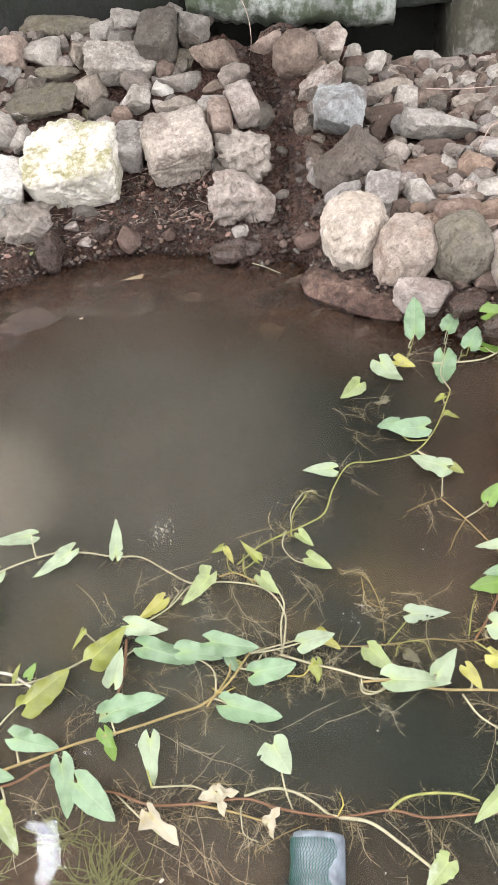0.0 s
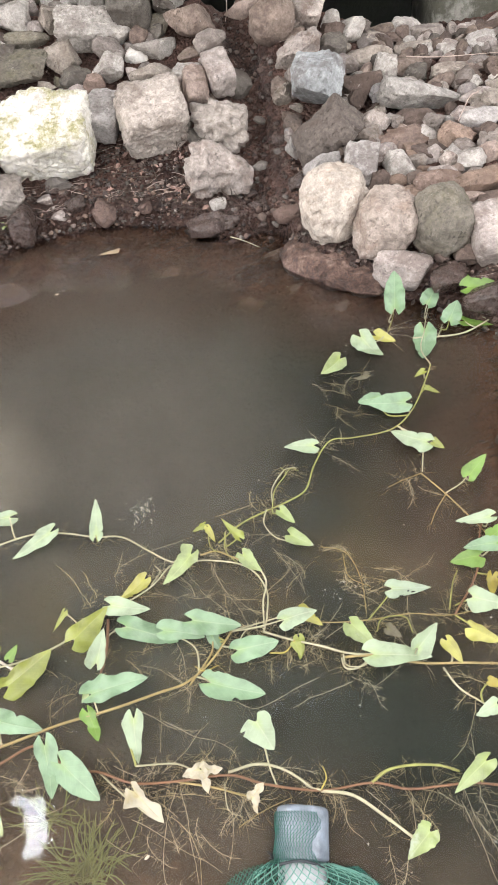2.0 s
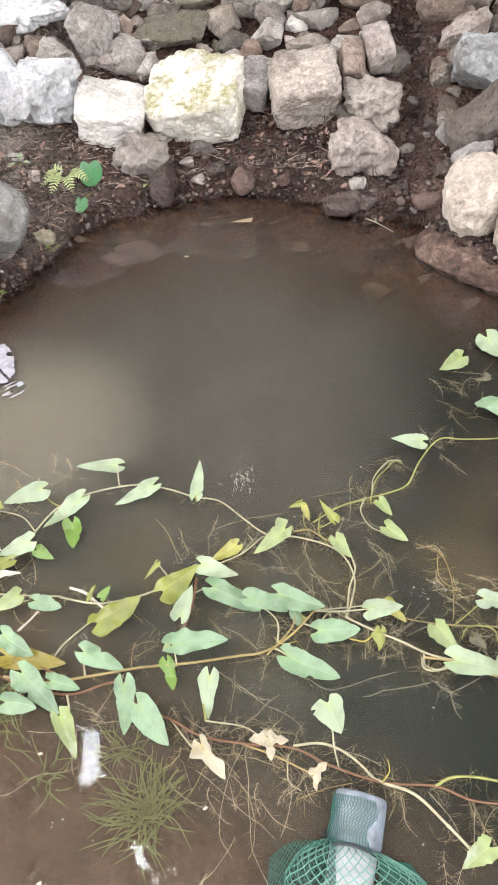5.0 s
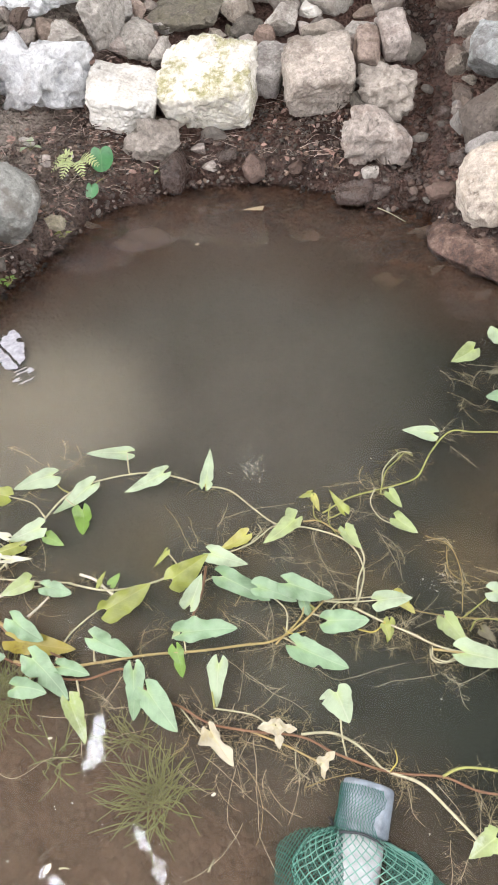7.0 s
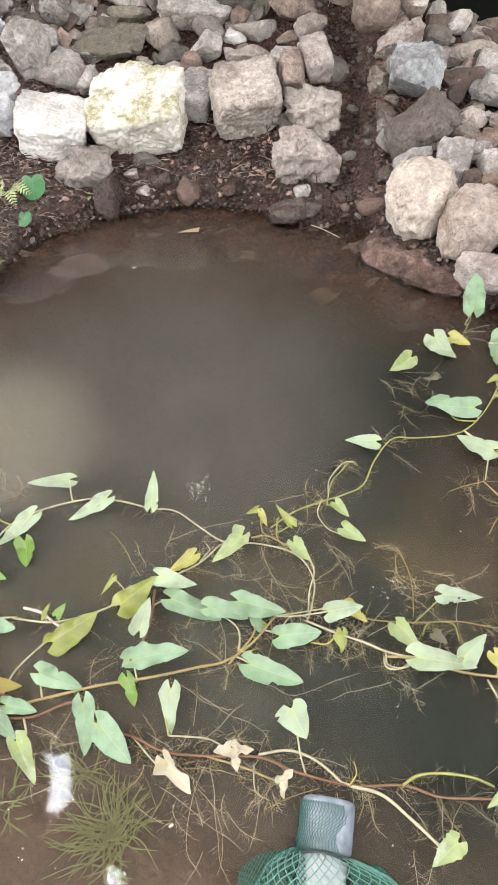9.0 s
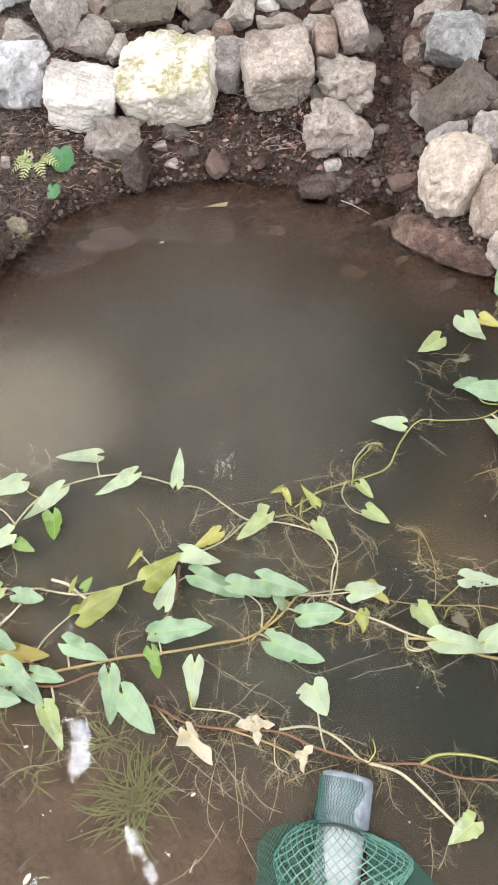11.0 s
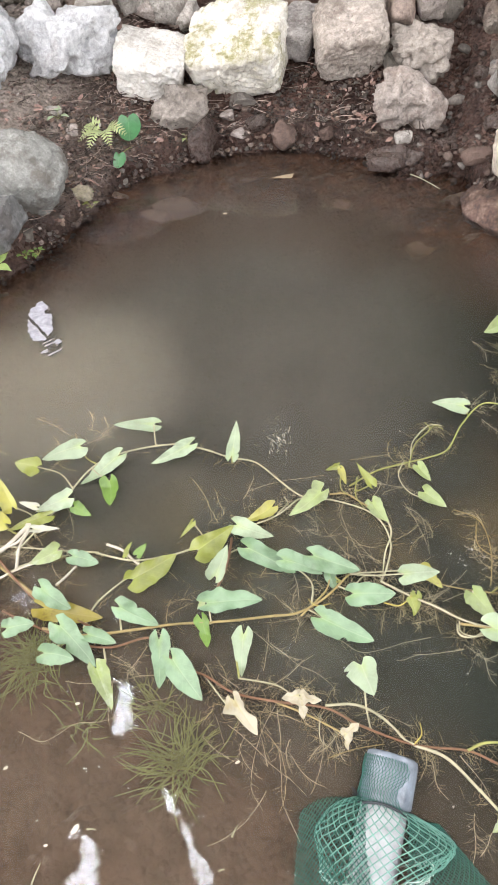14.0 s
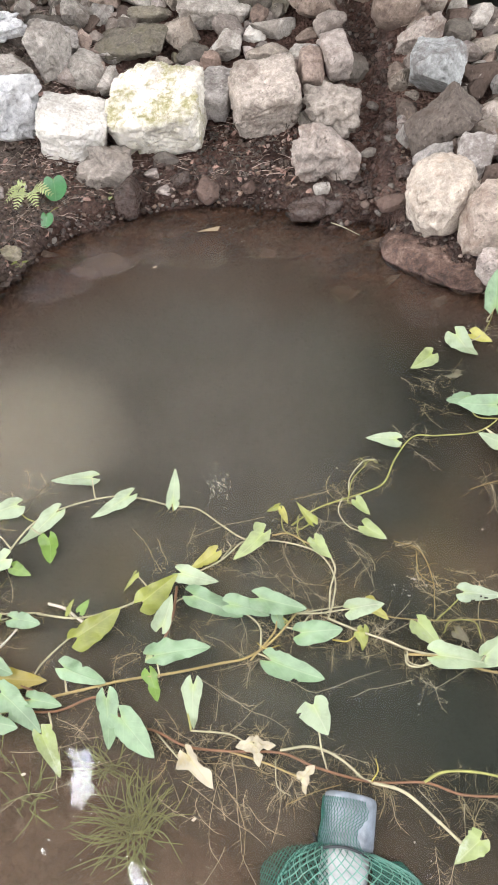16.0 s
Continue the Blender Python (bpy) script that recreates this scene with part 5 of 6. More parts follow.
roots(v, [(0.498, 1.512, 0.085), (0.371, 1.266, 0.062)])

v = vine("tangle of pale water spinach leaves on rust-brown stems over the water", (-0.512, 0.526, 0.010))
stem(v, [(-0.511, 0.525), (-0.419, 0.518), (-0.330, 0.551), (-0.278, 0.588), (-0.214, 0.626), (-0.149, 0.663), (-0.109, 0.713)], 0.0032, "pale")
stem(v, [(-0.232, 0.601), (-0.228, 0.545), (-0.231, 0.504), (-0.239, 0.457)], 0.0045, "rust")
stem(v, [(-0.558, 0.345), (-0.473, 0.345), (-0.386, 0.366), (-0.301, 0.390), (-0.205, 0.411), (-0.121, 0.432), (-0.070, 0.448), (-0.022, 0.488), (0.019, 0.545)], 0.0042, "tan")
stem(v, [(-0.790, 0.537), (-0.696, 0.466), (-0.590, 0.399), (-0.489, 0.370), (-0.441, 0.356)], 0.004, "rust")
stem(v, [(-0.479, 0.360), (-0.471, 0.412), (-0.437, 0.466), (-0.384, 0.526)], 0.0028, "pale")
stem(v, [(-0.506, 0.528), (-0.563, 0.524), (-0.643, 0.522), (-0.737, 0.517)], 0.003, "pale")
stem(v, [(-0.686, 0.447), (-0.660, 0.474), (-0.618, 0.498), (-0.572, 0.514)], 0.003, "pale")
leaves(v, [
    (-0.581, 0.515, 0.030, -149, -15, 0.073, 0.045, "lime"), (-0.559, 0.502, 0.030, -5, -2, 0.070, 0.038, "blue"),
    (-0.435, 0.510, 0.030, 83, 26, 0.036, 0.016, "olive"), (-0.415, 0.518, 0.030, 53, 22, 0.033, 0.023, "green"),
    (-0.744, 0.481, 0.030, -58, -23, 0.137, 0.052, "pale"), (-0.587, 0.417, 0.050, -27, -13, 0.085, 0.050, "blue"),
    (-0.590, 0.387, 0.015, -3, -1, 0.143, 0.052, "ochre"), (-0.420, 0.464, 0.015, 33, 15, 0.111, 0.068, "olive"),
    (-0.297, 0.540, 0.030, 39, 17, 0.097, 0.064, "olive"), (-0.244, 0.490, 0.020, 73, 26, 0.074, 0.044, "pale")])
leaves(v, [
    (-0.231, 0.614, 0.045, -13, -6, 0.092, 0.046, "pale"), (-0.150, 0.682, 0.030, -144, -16, 0.072, 0.037, "yellow"),
    (-0.048, 0.723, 0.050, -137, -19, 0.096, 0.048, "lime"), (-0.203, 0.573, 0.030, -18, -9, 0.122, 0.050, "blue"),
    (-0.124, 0.549, 0.035, -8, -4, 0.092, 0.044, "blue"), (-0.066, 0.558, 0.050, -11, -6, 0.106, 0.053, "blue"),
    (-0.022, 0.542, 0.020, -63, -24, 0.038, 0.029, "blue"), (0.020, 0.483, 0.045, 7, 3, 0.088, 0.051, "blue"),
    (0.114, 0.536, 0.045, 12, 6, 0.074, 0.047, "pale"), (0.153, 0.573, 0.025, -39, -18, 0.057, 0.028, "yellow")])
leaves(v, [
    (-0.316, 0.621, 0.030, -127, -22, 0.048, 0.021, "olive"), (-0.253, 0.423, 0.045, 11, 5, 0.119, 0.050, "blue"),
    (-0.241, 0.455, 0.030, -132, -20, 0.040, 0.020, "lime"), (-0.253, 0.414, 0.020, -65, -24, 0.071, 0.031, "green"),
    (-0.420, 0.401, 0.040, -16, -8, 0.094, 0.045, "blue"), (-0.034, 0.429, 0.050, -16, -8, 0.113, 0.052, "blue")])
roots(v, [(-0.049, 0.648, 0.071), (0.024, 0.553, 0.079), (-0.059, 0.448, 0.054), (-0.305, 0.469, 0.068), (-0.603, 0.546, 0.074), (-0.177, 0.523, 0.057), (-0.300, 0.346, 0.043), (0.077, 0.478, 0.064)])

v = vine("low water spinach vine with drying cream leaves beside the capped pipe", (-0.660, 0.372, 0.010))
stem(v, [(-0.659, 0.371), (-0.579, 0.350), (-0.489, 0.327), (-0.413, 0.329), (-0.336, 0.356), (-0.276, 0.314), (-0.218, 0.301), (-0.159, 0.279), (-0.086, 0.275), (0.004, 0.276), (0.065, 0.256), (0.154, 0.240), (0.239, 0.245), (0.293, 0.229), (0.352, 0.23), (0.398, 0.231), (0.45, 0.222), (0.52, 0.205)], 0.0036, "rust")
stem(v, [(0.003, 0.280), (0.050, 0.291), (0.089, 0.282), (0.118, 0.263), (0.139, 0.246), (0.154, 0.24)], 0.0036, "pale")
stem(v, [(0.154, 0.240), (0.204, 0.227), (0.249, 0.194), (0.291, 0.156)], 0.0042, "pale")
stem(v, [(0.239, 0.245), (0.267, 0.262), (0.308, 0.266), (0.353, 0.261), (0.384, 0.25)], 0.0036, "lime")
stem(v, [(0.065, 0.336), (0.072, 0.288), (0.082, 0.254)], 0.0026, "pale")
stem(v, [(-0.155, 0.305), (-0.093, 0.305), (-0.065, 0.296)], 0.0026, "pale")
stem(v, [(-0.086, 0.275), (-0.023, 0.261), (0.018, 0.247), (0.041, 0.238)], 0.003, "tan")
stem(v, [(-0.004, 0.265), (0.001, 0.224), (0.024, 0.211)], 0.0015, "pale")
stem(v, [(-0.218, 0.301), (-0.174, 0.261), (-0.135, 0.230)], 0.0026, "pale")
stem(v, [(0.017, 0.196), (0.060, 0.219), (0.105, 0.232)], 0.0012, "tan")
stem(v, [(0.154, 0.240), (0.165, 0.258), (0.162, 0.276)], 0.002, "ochre")
leaves(v, [
    (-0.627, 0.324, 0.030, 19, 9, 0.061, 0.043, "blue"), (-0.535, 0.290, 0.030, 3, 1, 0.069, 0.044, "blue"),
    (-0.521, 0.349, 0.050, -32, -15, 0.115, 0.055, "blue"), (-0.461, 0.337, 0.035, -5, -3, 0.063, 0.034, "blue"),
    (-0.420, 0.283, 0.040, -52, -21, 0.090, 0.041, "lime"), (-0.319, 0.362, 0.035, -78, -26, 0.114, 0.044, "blue"),
    (-0.285, 0.316, 0.050, -41, -18, 0.100, 0.063, "blue"), (-0.160, 0.390, 0.040, -88, -27, 0.093, 0.042, "pale"),
    (0.054, 0.349, 0.060, -58, -24, 0.06, 0.064, "pale"), (-0.042, 0.282, 0.030, -1, -1, 0.038, 0.029, "cream")])
leaves(v, [
    (-0.043, 0.286, 0.030, -66, -25, 0.040, 0.030, "cream"), (-0.039, 0.283, 0.035, -169, -6, 0.033, 0.024, "cream"),
    (0.039, 0.229, 0.030, 43, 19, 0.033, 0.025, "cream"), (0.040, 0.234, 0.030, -65, -24, 0.026, 0.019, "cream"),
    (-0.160, 0.267, 0.030, -44, -19, 0.078, 0.041, "cream"), (0.429, 0.254, 0.050, -148, -15, 0.080, 0.037, "lime"),
    (0.313, 0.160, 0.050, -142, -17, 0.058, 0.041, "lime")])
roots(v, [(-0.360, 0.292, 0.063), (-0.105, 0.266, 0.080), (-0.137, 0.195, 0.087), (-0.019, 0.242, 0.068), (0.023, 0.219, 0.043), (0.170, 0.227, 0.051), (-0.068, 0.193, 0.057), (0.304, 0.195, 0.045), (0.401, 0.186, 0.054), (-0.192, 0.282, 0.051)], [
    [(0.239, 0.24), (0.248, 0.214), (0.269, 0.192)],
    [(0.308, 0.221), (0.296, 0.187), (0.298, 0.155)],
    [(0.393, 0.226), (0.393, 0.173), (0.408, 0.132)],
    [(0.381, 0.215), (0.378, 0.151), (0.391, 0.097)],
    [(0.41, 0.22), (0.42, 0.16), (0.428, 0.11)],
    [(0.271, 0.133), (0.266, 0.115), (0.261, 0.098)]])

v = vine("dense water spinach growth with yellowing leaves near the muddy edge", (0.080, 0.539, 0.010))
stem(v, [(0.080, 0.538), (0.136, 0.514), (0.189, 0.494), (0.230, 0.477), (0.272, 0.469), (0.328, 0.471)], 0.0036, "pale")
stem(v, [(0.151, 0.554), (0.217, 0.545), (0.293, 0.543), (0.370, 0.546), (0.442, 0.533), (0.521, 0.545)], 0.002, "tan")
stem(v, [(0.228, 0.476), (0.230, 0.453), (0.254, 0.445), (0.277, 0.455)], 0.0022, "pale")
stem(v, [(0.227, 0.470), (0.279, 0.466), (0.366, 0.442), (0.445, 0.433), (0.513, 0.424)], 0.004, "tan")
stem(v, [(0.299, 0.516), (0.314, 0.539), (0.358, 0.541), (0.365, 0.504)], 0.0022, "lime")
stem(v, [(0.478, 0.909), (0.517, 0.834), (0.547, 0.778), (0.574, 0.716)], 0.0025, "tan")
stem(v, [(0.517, 0.838), (0.557, 0.864), (0.576, 0.879)], 0.0024, "pale")
stem(v, [(0.517, 0.838), (0.486, 0.797), (0.463, 0.756)], 0.0018, "tan")
stem(v, [(0.481, 0.909), (0.503, 0.988)], 0.0024, "pale")
stem(v, [(0.481, 0.909), (0.436, 0.896), (0.395, 0.875)], 0.0016, "tan")
stem(v, [(0.453, 0.532), (0.522, 0.622), (0.557, 0.718), (0.587, 0.777)], 0.0032, "rust")
stem(v, [(0.287, 0.541), (0.328, 0.582), (0.338, 0.594)], 0.0022, "lime")
stem(v, [(0.218, 0.725), (0.269, 0.705), (0.289, 0.632), (0.286, 0.554)], 0.0016, "tan")
stem(v, [(0.403, 0.428), (0.422, 0.388), (0.461, 0.353)], 0.003, "pale")
stem(v, [(0.447, 0.547), (0.468, 0.603), (0.487, 0.635)], 0.0025, "lime")
stem(v, [(0.459, 0.552), (0.492, 0.567)], 0.0025, "lime")
stem(v, [(0.263, 0.705), (0.266, 0.648), (0.306, 0.617)], 0.0014, "tan")
leaves(v, [
    (0.332, 0.594, 0.030, -4, -2, 0.087, 0.043, "holed"), (0.244, 0.529, 0.035, -43, -19, 0.074, 0.045, "lime"),
    (0.263, 0.452, 0.045, -5, -2, 0.122, 0.054, "pale"), (0.351, 0.442, 0.055, 37, 17, 0.068, 0.051, "pale"),
    (0.414, 0.472, 0.040, -56, -23, 0.053, 0.031, "yellow"), (0.315, 0.519, 0.015, -31, -15, 0.035, 0.026, "brown"),
    (0.148, 0.519, 0.020, -86, -27, 0.050, 0.024, "olive"), (0.544, 0.657, 0.020, -177, -2, 0.068, 0.048, "green"),
    (0.566, 0.855, 0.035, 41, 18, 0.074, 0.044, "green"), (0.590, 0.736, 0.045, -176, -2, 0.080, 0.031, "pale")])
leaves(v, [
    (0.582, 0.669, 0.040, 179, 1, 0.075, 0.039, "blue"), (0.478, 0.548, 0.050, -17, -9, 0.074, 0.055, "pale"),
    (0.462, 0.491, 0.040, -27, -13, 0.068, 0.042, "yellow"), (0.470, 0.339, 0.050, -158, -11, 0.044, 0.033, "pale"),
    (0.468, 0.388, 0.030, -23, -11, 0.028, 0.021, "ochre"), (0.565, 0.690, 0.030, 28, 13, 0.059, 0.045, "green"),
    (0.554, 0.621, 0.010, -108, -25, 0.057, 0.031, "ochre")])
roots(v, [(0.393, 0.644, 0.070), (0.447, 0.547, 0.088), (0.334, 0.526, 0.054), (0.164, 0.681, 0.060), (0.296, 0.619, 0.052), (0.122, 0.480, 0.053), (0.178, 0.524, 0.054), (0.450, 0.407, 0.062), (0.431, 0.917, 0.080), (0.147, 0.513, 0.065), (0.257, 0.423, 0.052), (0.508, 0.491, 0.065)], [
    [(-0.047, 0.426), (0.013, 0.408), (0.074, 0.400), (0.135, 0.425), (0.170, 0.444)],
    [(-0.154, 0.411), (-0.105, 0.377), (-0.050, 0.353)],
    [(-0.518, 0.149), (-0.469, 0.160), (-0.422, 0.175), (-0.367, 0.202), (-0.314, 0.235), (-0.249, 0.264)],
    [(-0.479, 0.248), (-0.425, 0.261), (-0.379, 0.275), (-0.325, 0.297)],
    [(-0.081, 0.273), (-0.066, 0.212), (-0.044, 0.123), (-0.019, 0.057)],
    [(-0.089, 0.266), (-0.103, 0.204), (-0.097, 0.137), (-0.075, 0.096)],
    [(-0.113, 0.384), (-0.046, 0.353), (0.001, 0.320), (0.020, 0.295)],
    [(0.178, 0.221), (0.197, 0.191), (0.220, 0.168)],
    [(0.256, 0.160), (0.251, 0.128), (0.249, 0.097)],
    [(0.089, 0.290), (0.133, 0.275), (0.155, 0.252)],
    [(-0.222, 0.327), (-0.193, 0.300), (-0.158, 0.255)],
    [(-0.204, 0.320), (-0.146, 0.283), (-0.123, 0.223)],
    [(-0.406, 0.317), (-0.371, 0.301), (-0.342, 0.279)]])


# ---- grass under the shallow water ----
def grass_clump(x, y, radius, count, seed, label):
    rnd = random.Random(seed)
    verts, faces = [], []
    for _ in range(count):
        a, s = rnd.uniform(0, 2 * math.pi), radius * rnd.uniform(0.5, 1.25)
        b = Vector((x + rnd.gauss(0, radius * 0.22), y + rnd.gauss(0, radius * 0.22), -0.04))
        t = b + Vector((math.cos(a) * s, math.sin(a) * s, 0.031))
        m = (b + t) / 2 + Vector((rnd.gauss(0, s * 0.12), rnd.gauss(0, s * 0.12), 0.014))
        tube(verts, faces, smooth_line([b, m, t], 4), 0.0019, 0.0006, 3)
    tagged(mesh_object("water_grass", verts, faces, STEM["grass"], label=label), category="grass", kind="stuff")


grass_clump(-0.235, 0.16, 0.08, 110, 1, "olive green grass tuft under the shallow water")
grass_clump(-0.3, 0.25, 0.06, 34, 2, "olive green grass tuft under the shallow water")
grass_clump(-0.57, 0.3, 0.085, 130, 3, "olive green grass tuft under the shallow water")
grass_clump(-0.43, 0.19, 0.06, 24, 4, "sparse brown grass under the shallow water")


# ---- small plants on the bank ----
def heart_leaf(owner, centre, size, turn, tone, lean=35):
    v, f, uv = [], [], []
    m = pose(*centre, lean, 0, turn)
    n = 22
    v.append(m @ Vector((0, 0.05 * size, 0)))
    uv.append((0.5, 0.5))
    for ring in (0.5, 1.0):
        for k in range(n):
            a = 2 * math.pi * k / n
            r = size * 0.5 * (1 - 0.6 * max(0, math.cos(a)) ** 10 + 0.22 * max(0, -math.cos(a)) ** 3)
            p = Vector((ring * r * 0.86 * math.sin(a), ring * r * math.cos(a), size * 0.08 * ring * ring * math.cos(2 * a)))
            v.append(m @ p)
            uv.append((0.5 - 0.5 * ring * math.cos(a), 0.5 + 0.5 * ring * math.sin(a)))
    for k in range(n):
        j = (k + 1) % n
        f.append((0, 1 + j, 1 + k))
        f.append((1 + k, 1 + j, 1 + n + j, 1 + n + k))
    return mesh_object("leaf", v, f, LEAF[tone], owner, uv=uv)


def stalk(owner, a, b, r=0.0018, tone="lime"):
    v, f = [], []
    mid = (Vector(a) + Vector(b)) / 2 + Vector((0.006, -0.004, 0.006))
    tube(v, f, smooth_line([a, mid, b], 5), r, r * 0.8, 6)
    mesh_object("stalk", v, f, STEM[tone], owner)


taro = thing("taro_plant", (-0.965, 2.25, 0.08), "young taro with two heart-shaped green leaves on damp soil", "plant")
heart_leaf(taro, (-0.965, 2.262, 0.155), 0.105, 12, "taro", 42)
heart_leaf(taro, (-0.98, 2.14, 0.085), 0.062, -8, "taro", 46)
stalk(taro, (-0.965, 2.27, 0.09), (-0.965, 2.29, 0.15))
stalk(taro, (-0.96, 2.25, 0.08), (-0.98, 2.165, 0.09))


def fern(place, label, fronds, size, tone, seed):
    ob = thing("fern", place, label, "fern")
    rnd = random.Random(seed)
    for k in range(fronds):
        a = radians(175 + 165 * k / max(1, fronds - 1) + rnd.uniform(-12, 12))
        v, f, uv = [], [], []
        tip = Vector(place) + Vector((math.cos(a) * size, math.sin(a) * size, size * 0.12 + abs(math.sin(a)) * size * -0.25))
        line = smooth_line([Vector(place), (Vector(place) + tip) / 2 + Vector((0, 0, size * 0.25)), tip], 5)
        tube(v, f, line, 0.0012, 0.0006, 5)
        uv += [(0.5, 0.5)] * len(v)
        for i, p in enumerate(line[2:], 2):
            along = (line[min(i + 1, len(line) - 1)] - line[i - 1]).normalized()
            out = along.cross(Vector((0, -0.3, 1))).normalized()
            reach = size * 0.32 * (1 - (i / len(line)) ** 2) + 0.004
            for s in (-1, 1):
                at = len(v)
                e = p + out * (s * reach) + along * reach * 0.5
                w = along * (reach * 0.2)
                v += [p - w * 0.6, (p + e) / 2 - w, e, (p + e) / 2 + w, p + w * 0.6]
                uv += [(0.2, 0.5), (0.5, 0.3), (1, 0.5), (0.5, 0.7), (0.2, 0.5)]
                f.append((at, at + 1, at + 2, at + 3, at + 4))
        mesh_object("frond", v, f, LEAF[tone], ob, uv=uv)
    return ob


fern((-1.06, 2.24, 0.14), "pale yellow-green fern on the damp soil", 5, 0.1, "fern", 3)


def pointed_leaf(owner, centre, size, turn, tone, lean):
    """A small ovate leaf with a drawn-out tip and a raised midrib fold."""
    v, f, uv = [], [], []
    m = pose(*centre, lean, 0, turn)
    stations = ((0.0, 0.06), (0.12, 0.34), (0.28, 0.5), (0.45, 0.48), (0.62, 0.34), (0.78, 0.18), (0.9, 0.07), (1.0, 0.01))
    for u, w in stations:
        for s in (-1, -0.5, 0, 0.5, 1):
            v.append(m @ Vector((s * w * size * 0.62, (u - 0.2) * size, 0.1 * size * abs(s) * w - 0.16 * size * u * u)))
            uv.append((u, 0.5 + 0.5 * s))
    for i in range(len(stations) - 1):
        for k in range(4):
            q = 5 * i + k
            f.append((q, q + 1, q + 6, q + 5))
    return mesh_object("leaf", v, f, LEAF[tone], owner, uv=uv)


def sprout(place, label, count, size, tone, seed):
    ob = thing("seedling", place, label, "seedling", "seedlings on the bank")
    rnd = random.Random(seed)
    for k in range(count):
        a = 2 * math.pi * k / count + rnd.uniform(-0.4, 0.4)
        q = Vector(place) + Vector((math.cos(a) * size * 0.8, math.sin(a) * size * 0.7, size * rnd.uniform(0.5, 1.0)))
        stalk(ob, place, q, 0.0009)
        pointed_leaf(ob, q, size * rnd.uniform(0.8, 1.25), math.degrees(a) - 90, tone, rnd.uniform(-5, 25))


sprout((-1.185, 1.462, 0.03), "bright green seedling at the water's edge", 5, 0.05, "bright", 1)
sprout((-1.1, 1.6, 0.02), "small bright green seedling at the water's edge", 6, 0.02, "green", 2)
sprout((-1.13, 1.57, 0.03), "small bright green seedling at the water's edge", 6, 0.018, "green", 3)
sprout((-1.215, 2.21, 0.2), "pale green seedling on the soil", 3, 0.035, "pale", 4)
sprout((-0.77, 2.325, 0.06), "tiny seedling beside a dark stone", 3, 0.022, "lime", 5)
sprout((-1.05, 1.94, 0.04), "small pale seedling at the water's edge", 5, 0.022, "lime", 6)
sprout((-1.14, 1.86, 0.09), "small pale seedling beside the grey boulder", 5, 0.02, "pale", 7)
sprout((-1.02, 1.9, 0.02), "small olive seedling at the water's edge", 5, 0.022, "olive", 8)


# ---- capped pipe wrapped in green net ----
def net_strands(verts, faces, surface, turns, rows, radius, closed=True):
    """A knotted diamond net on a surface(u, v), u round it and v down it, both 0 to 1."""
    for s in (-1, 1):
        for k in range(turns):
            line = []
            for j in range(rows + 1):
                u = (k + 0.5 * s * j) / turns
                line.append(Vector(surface(u % 1.0 if closed else u, j / rows)))
            tube(verts, faces, line, radius, radius, 4)


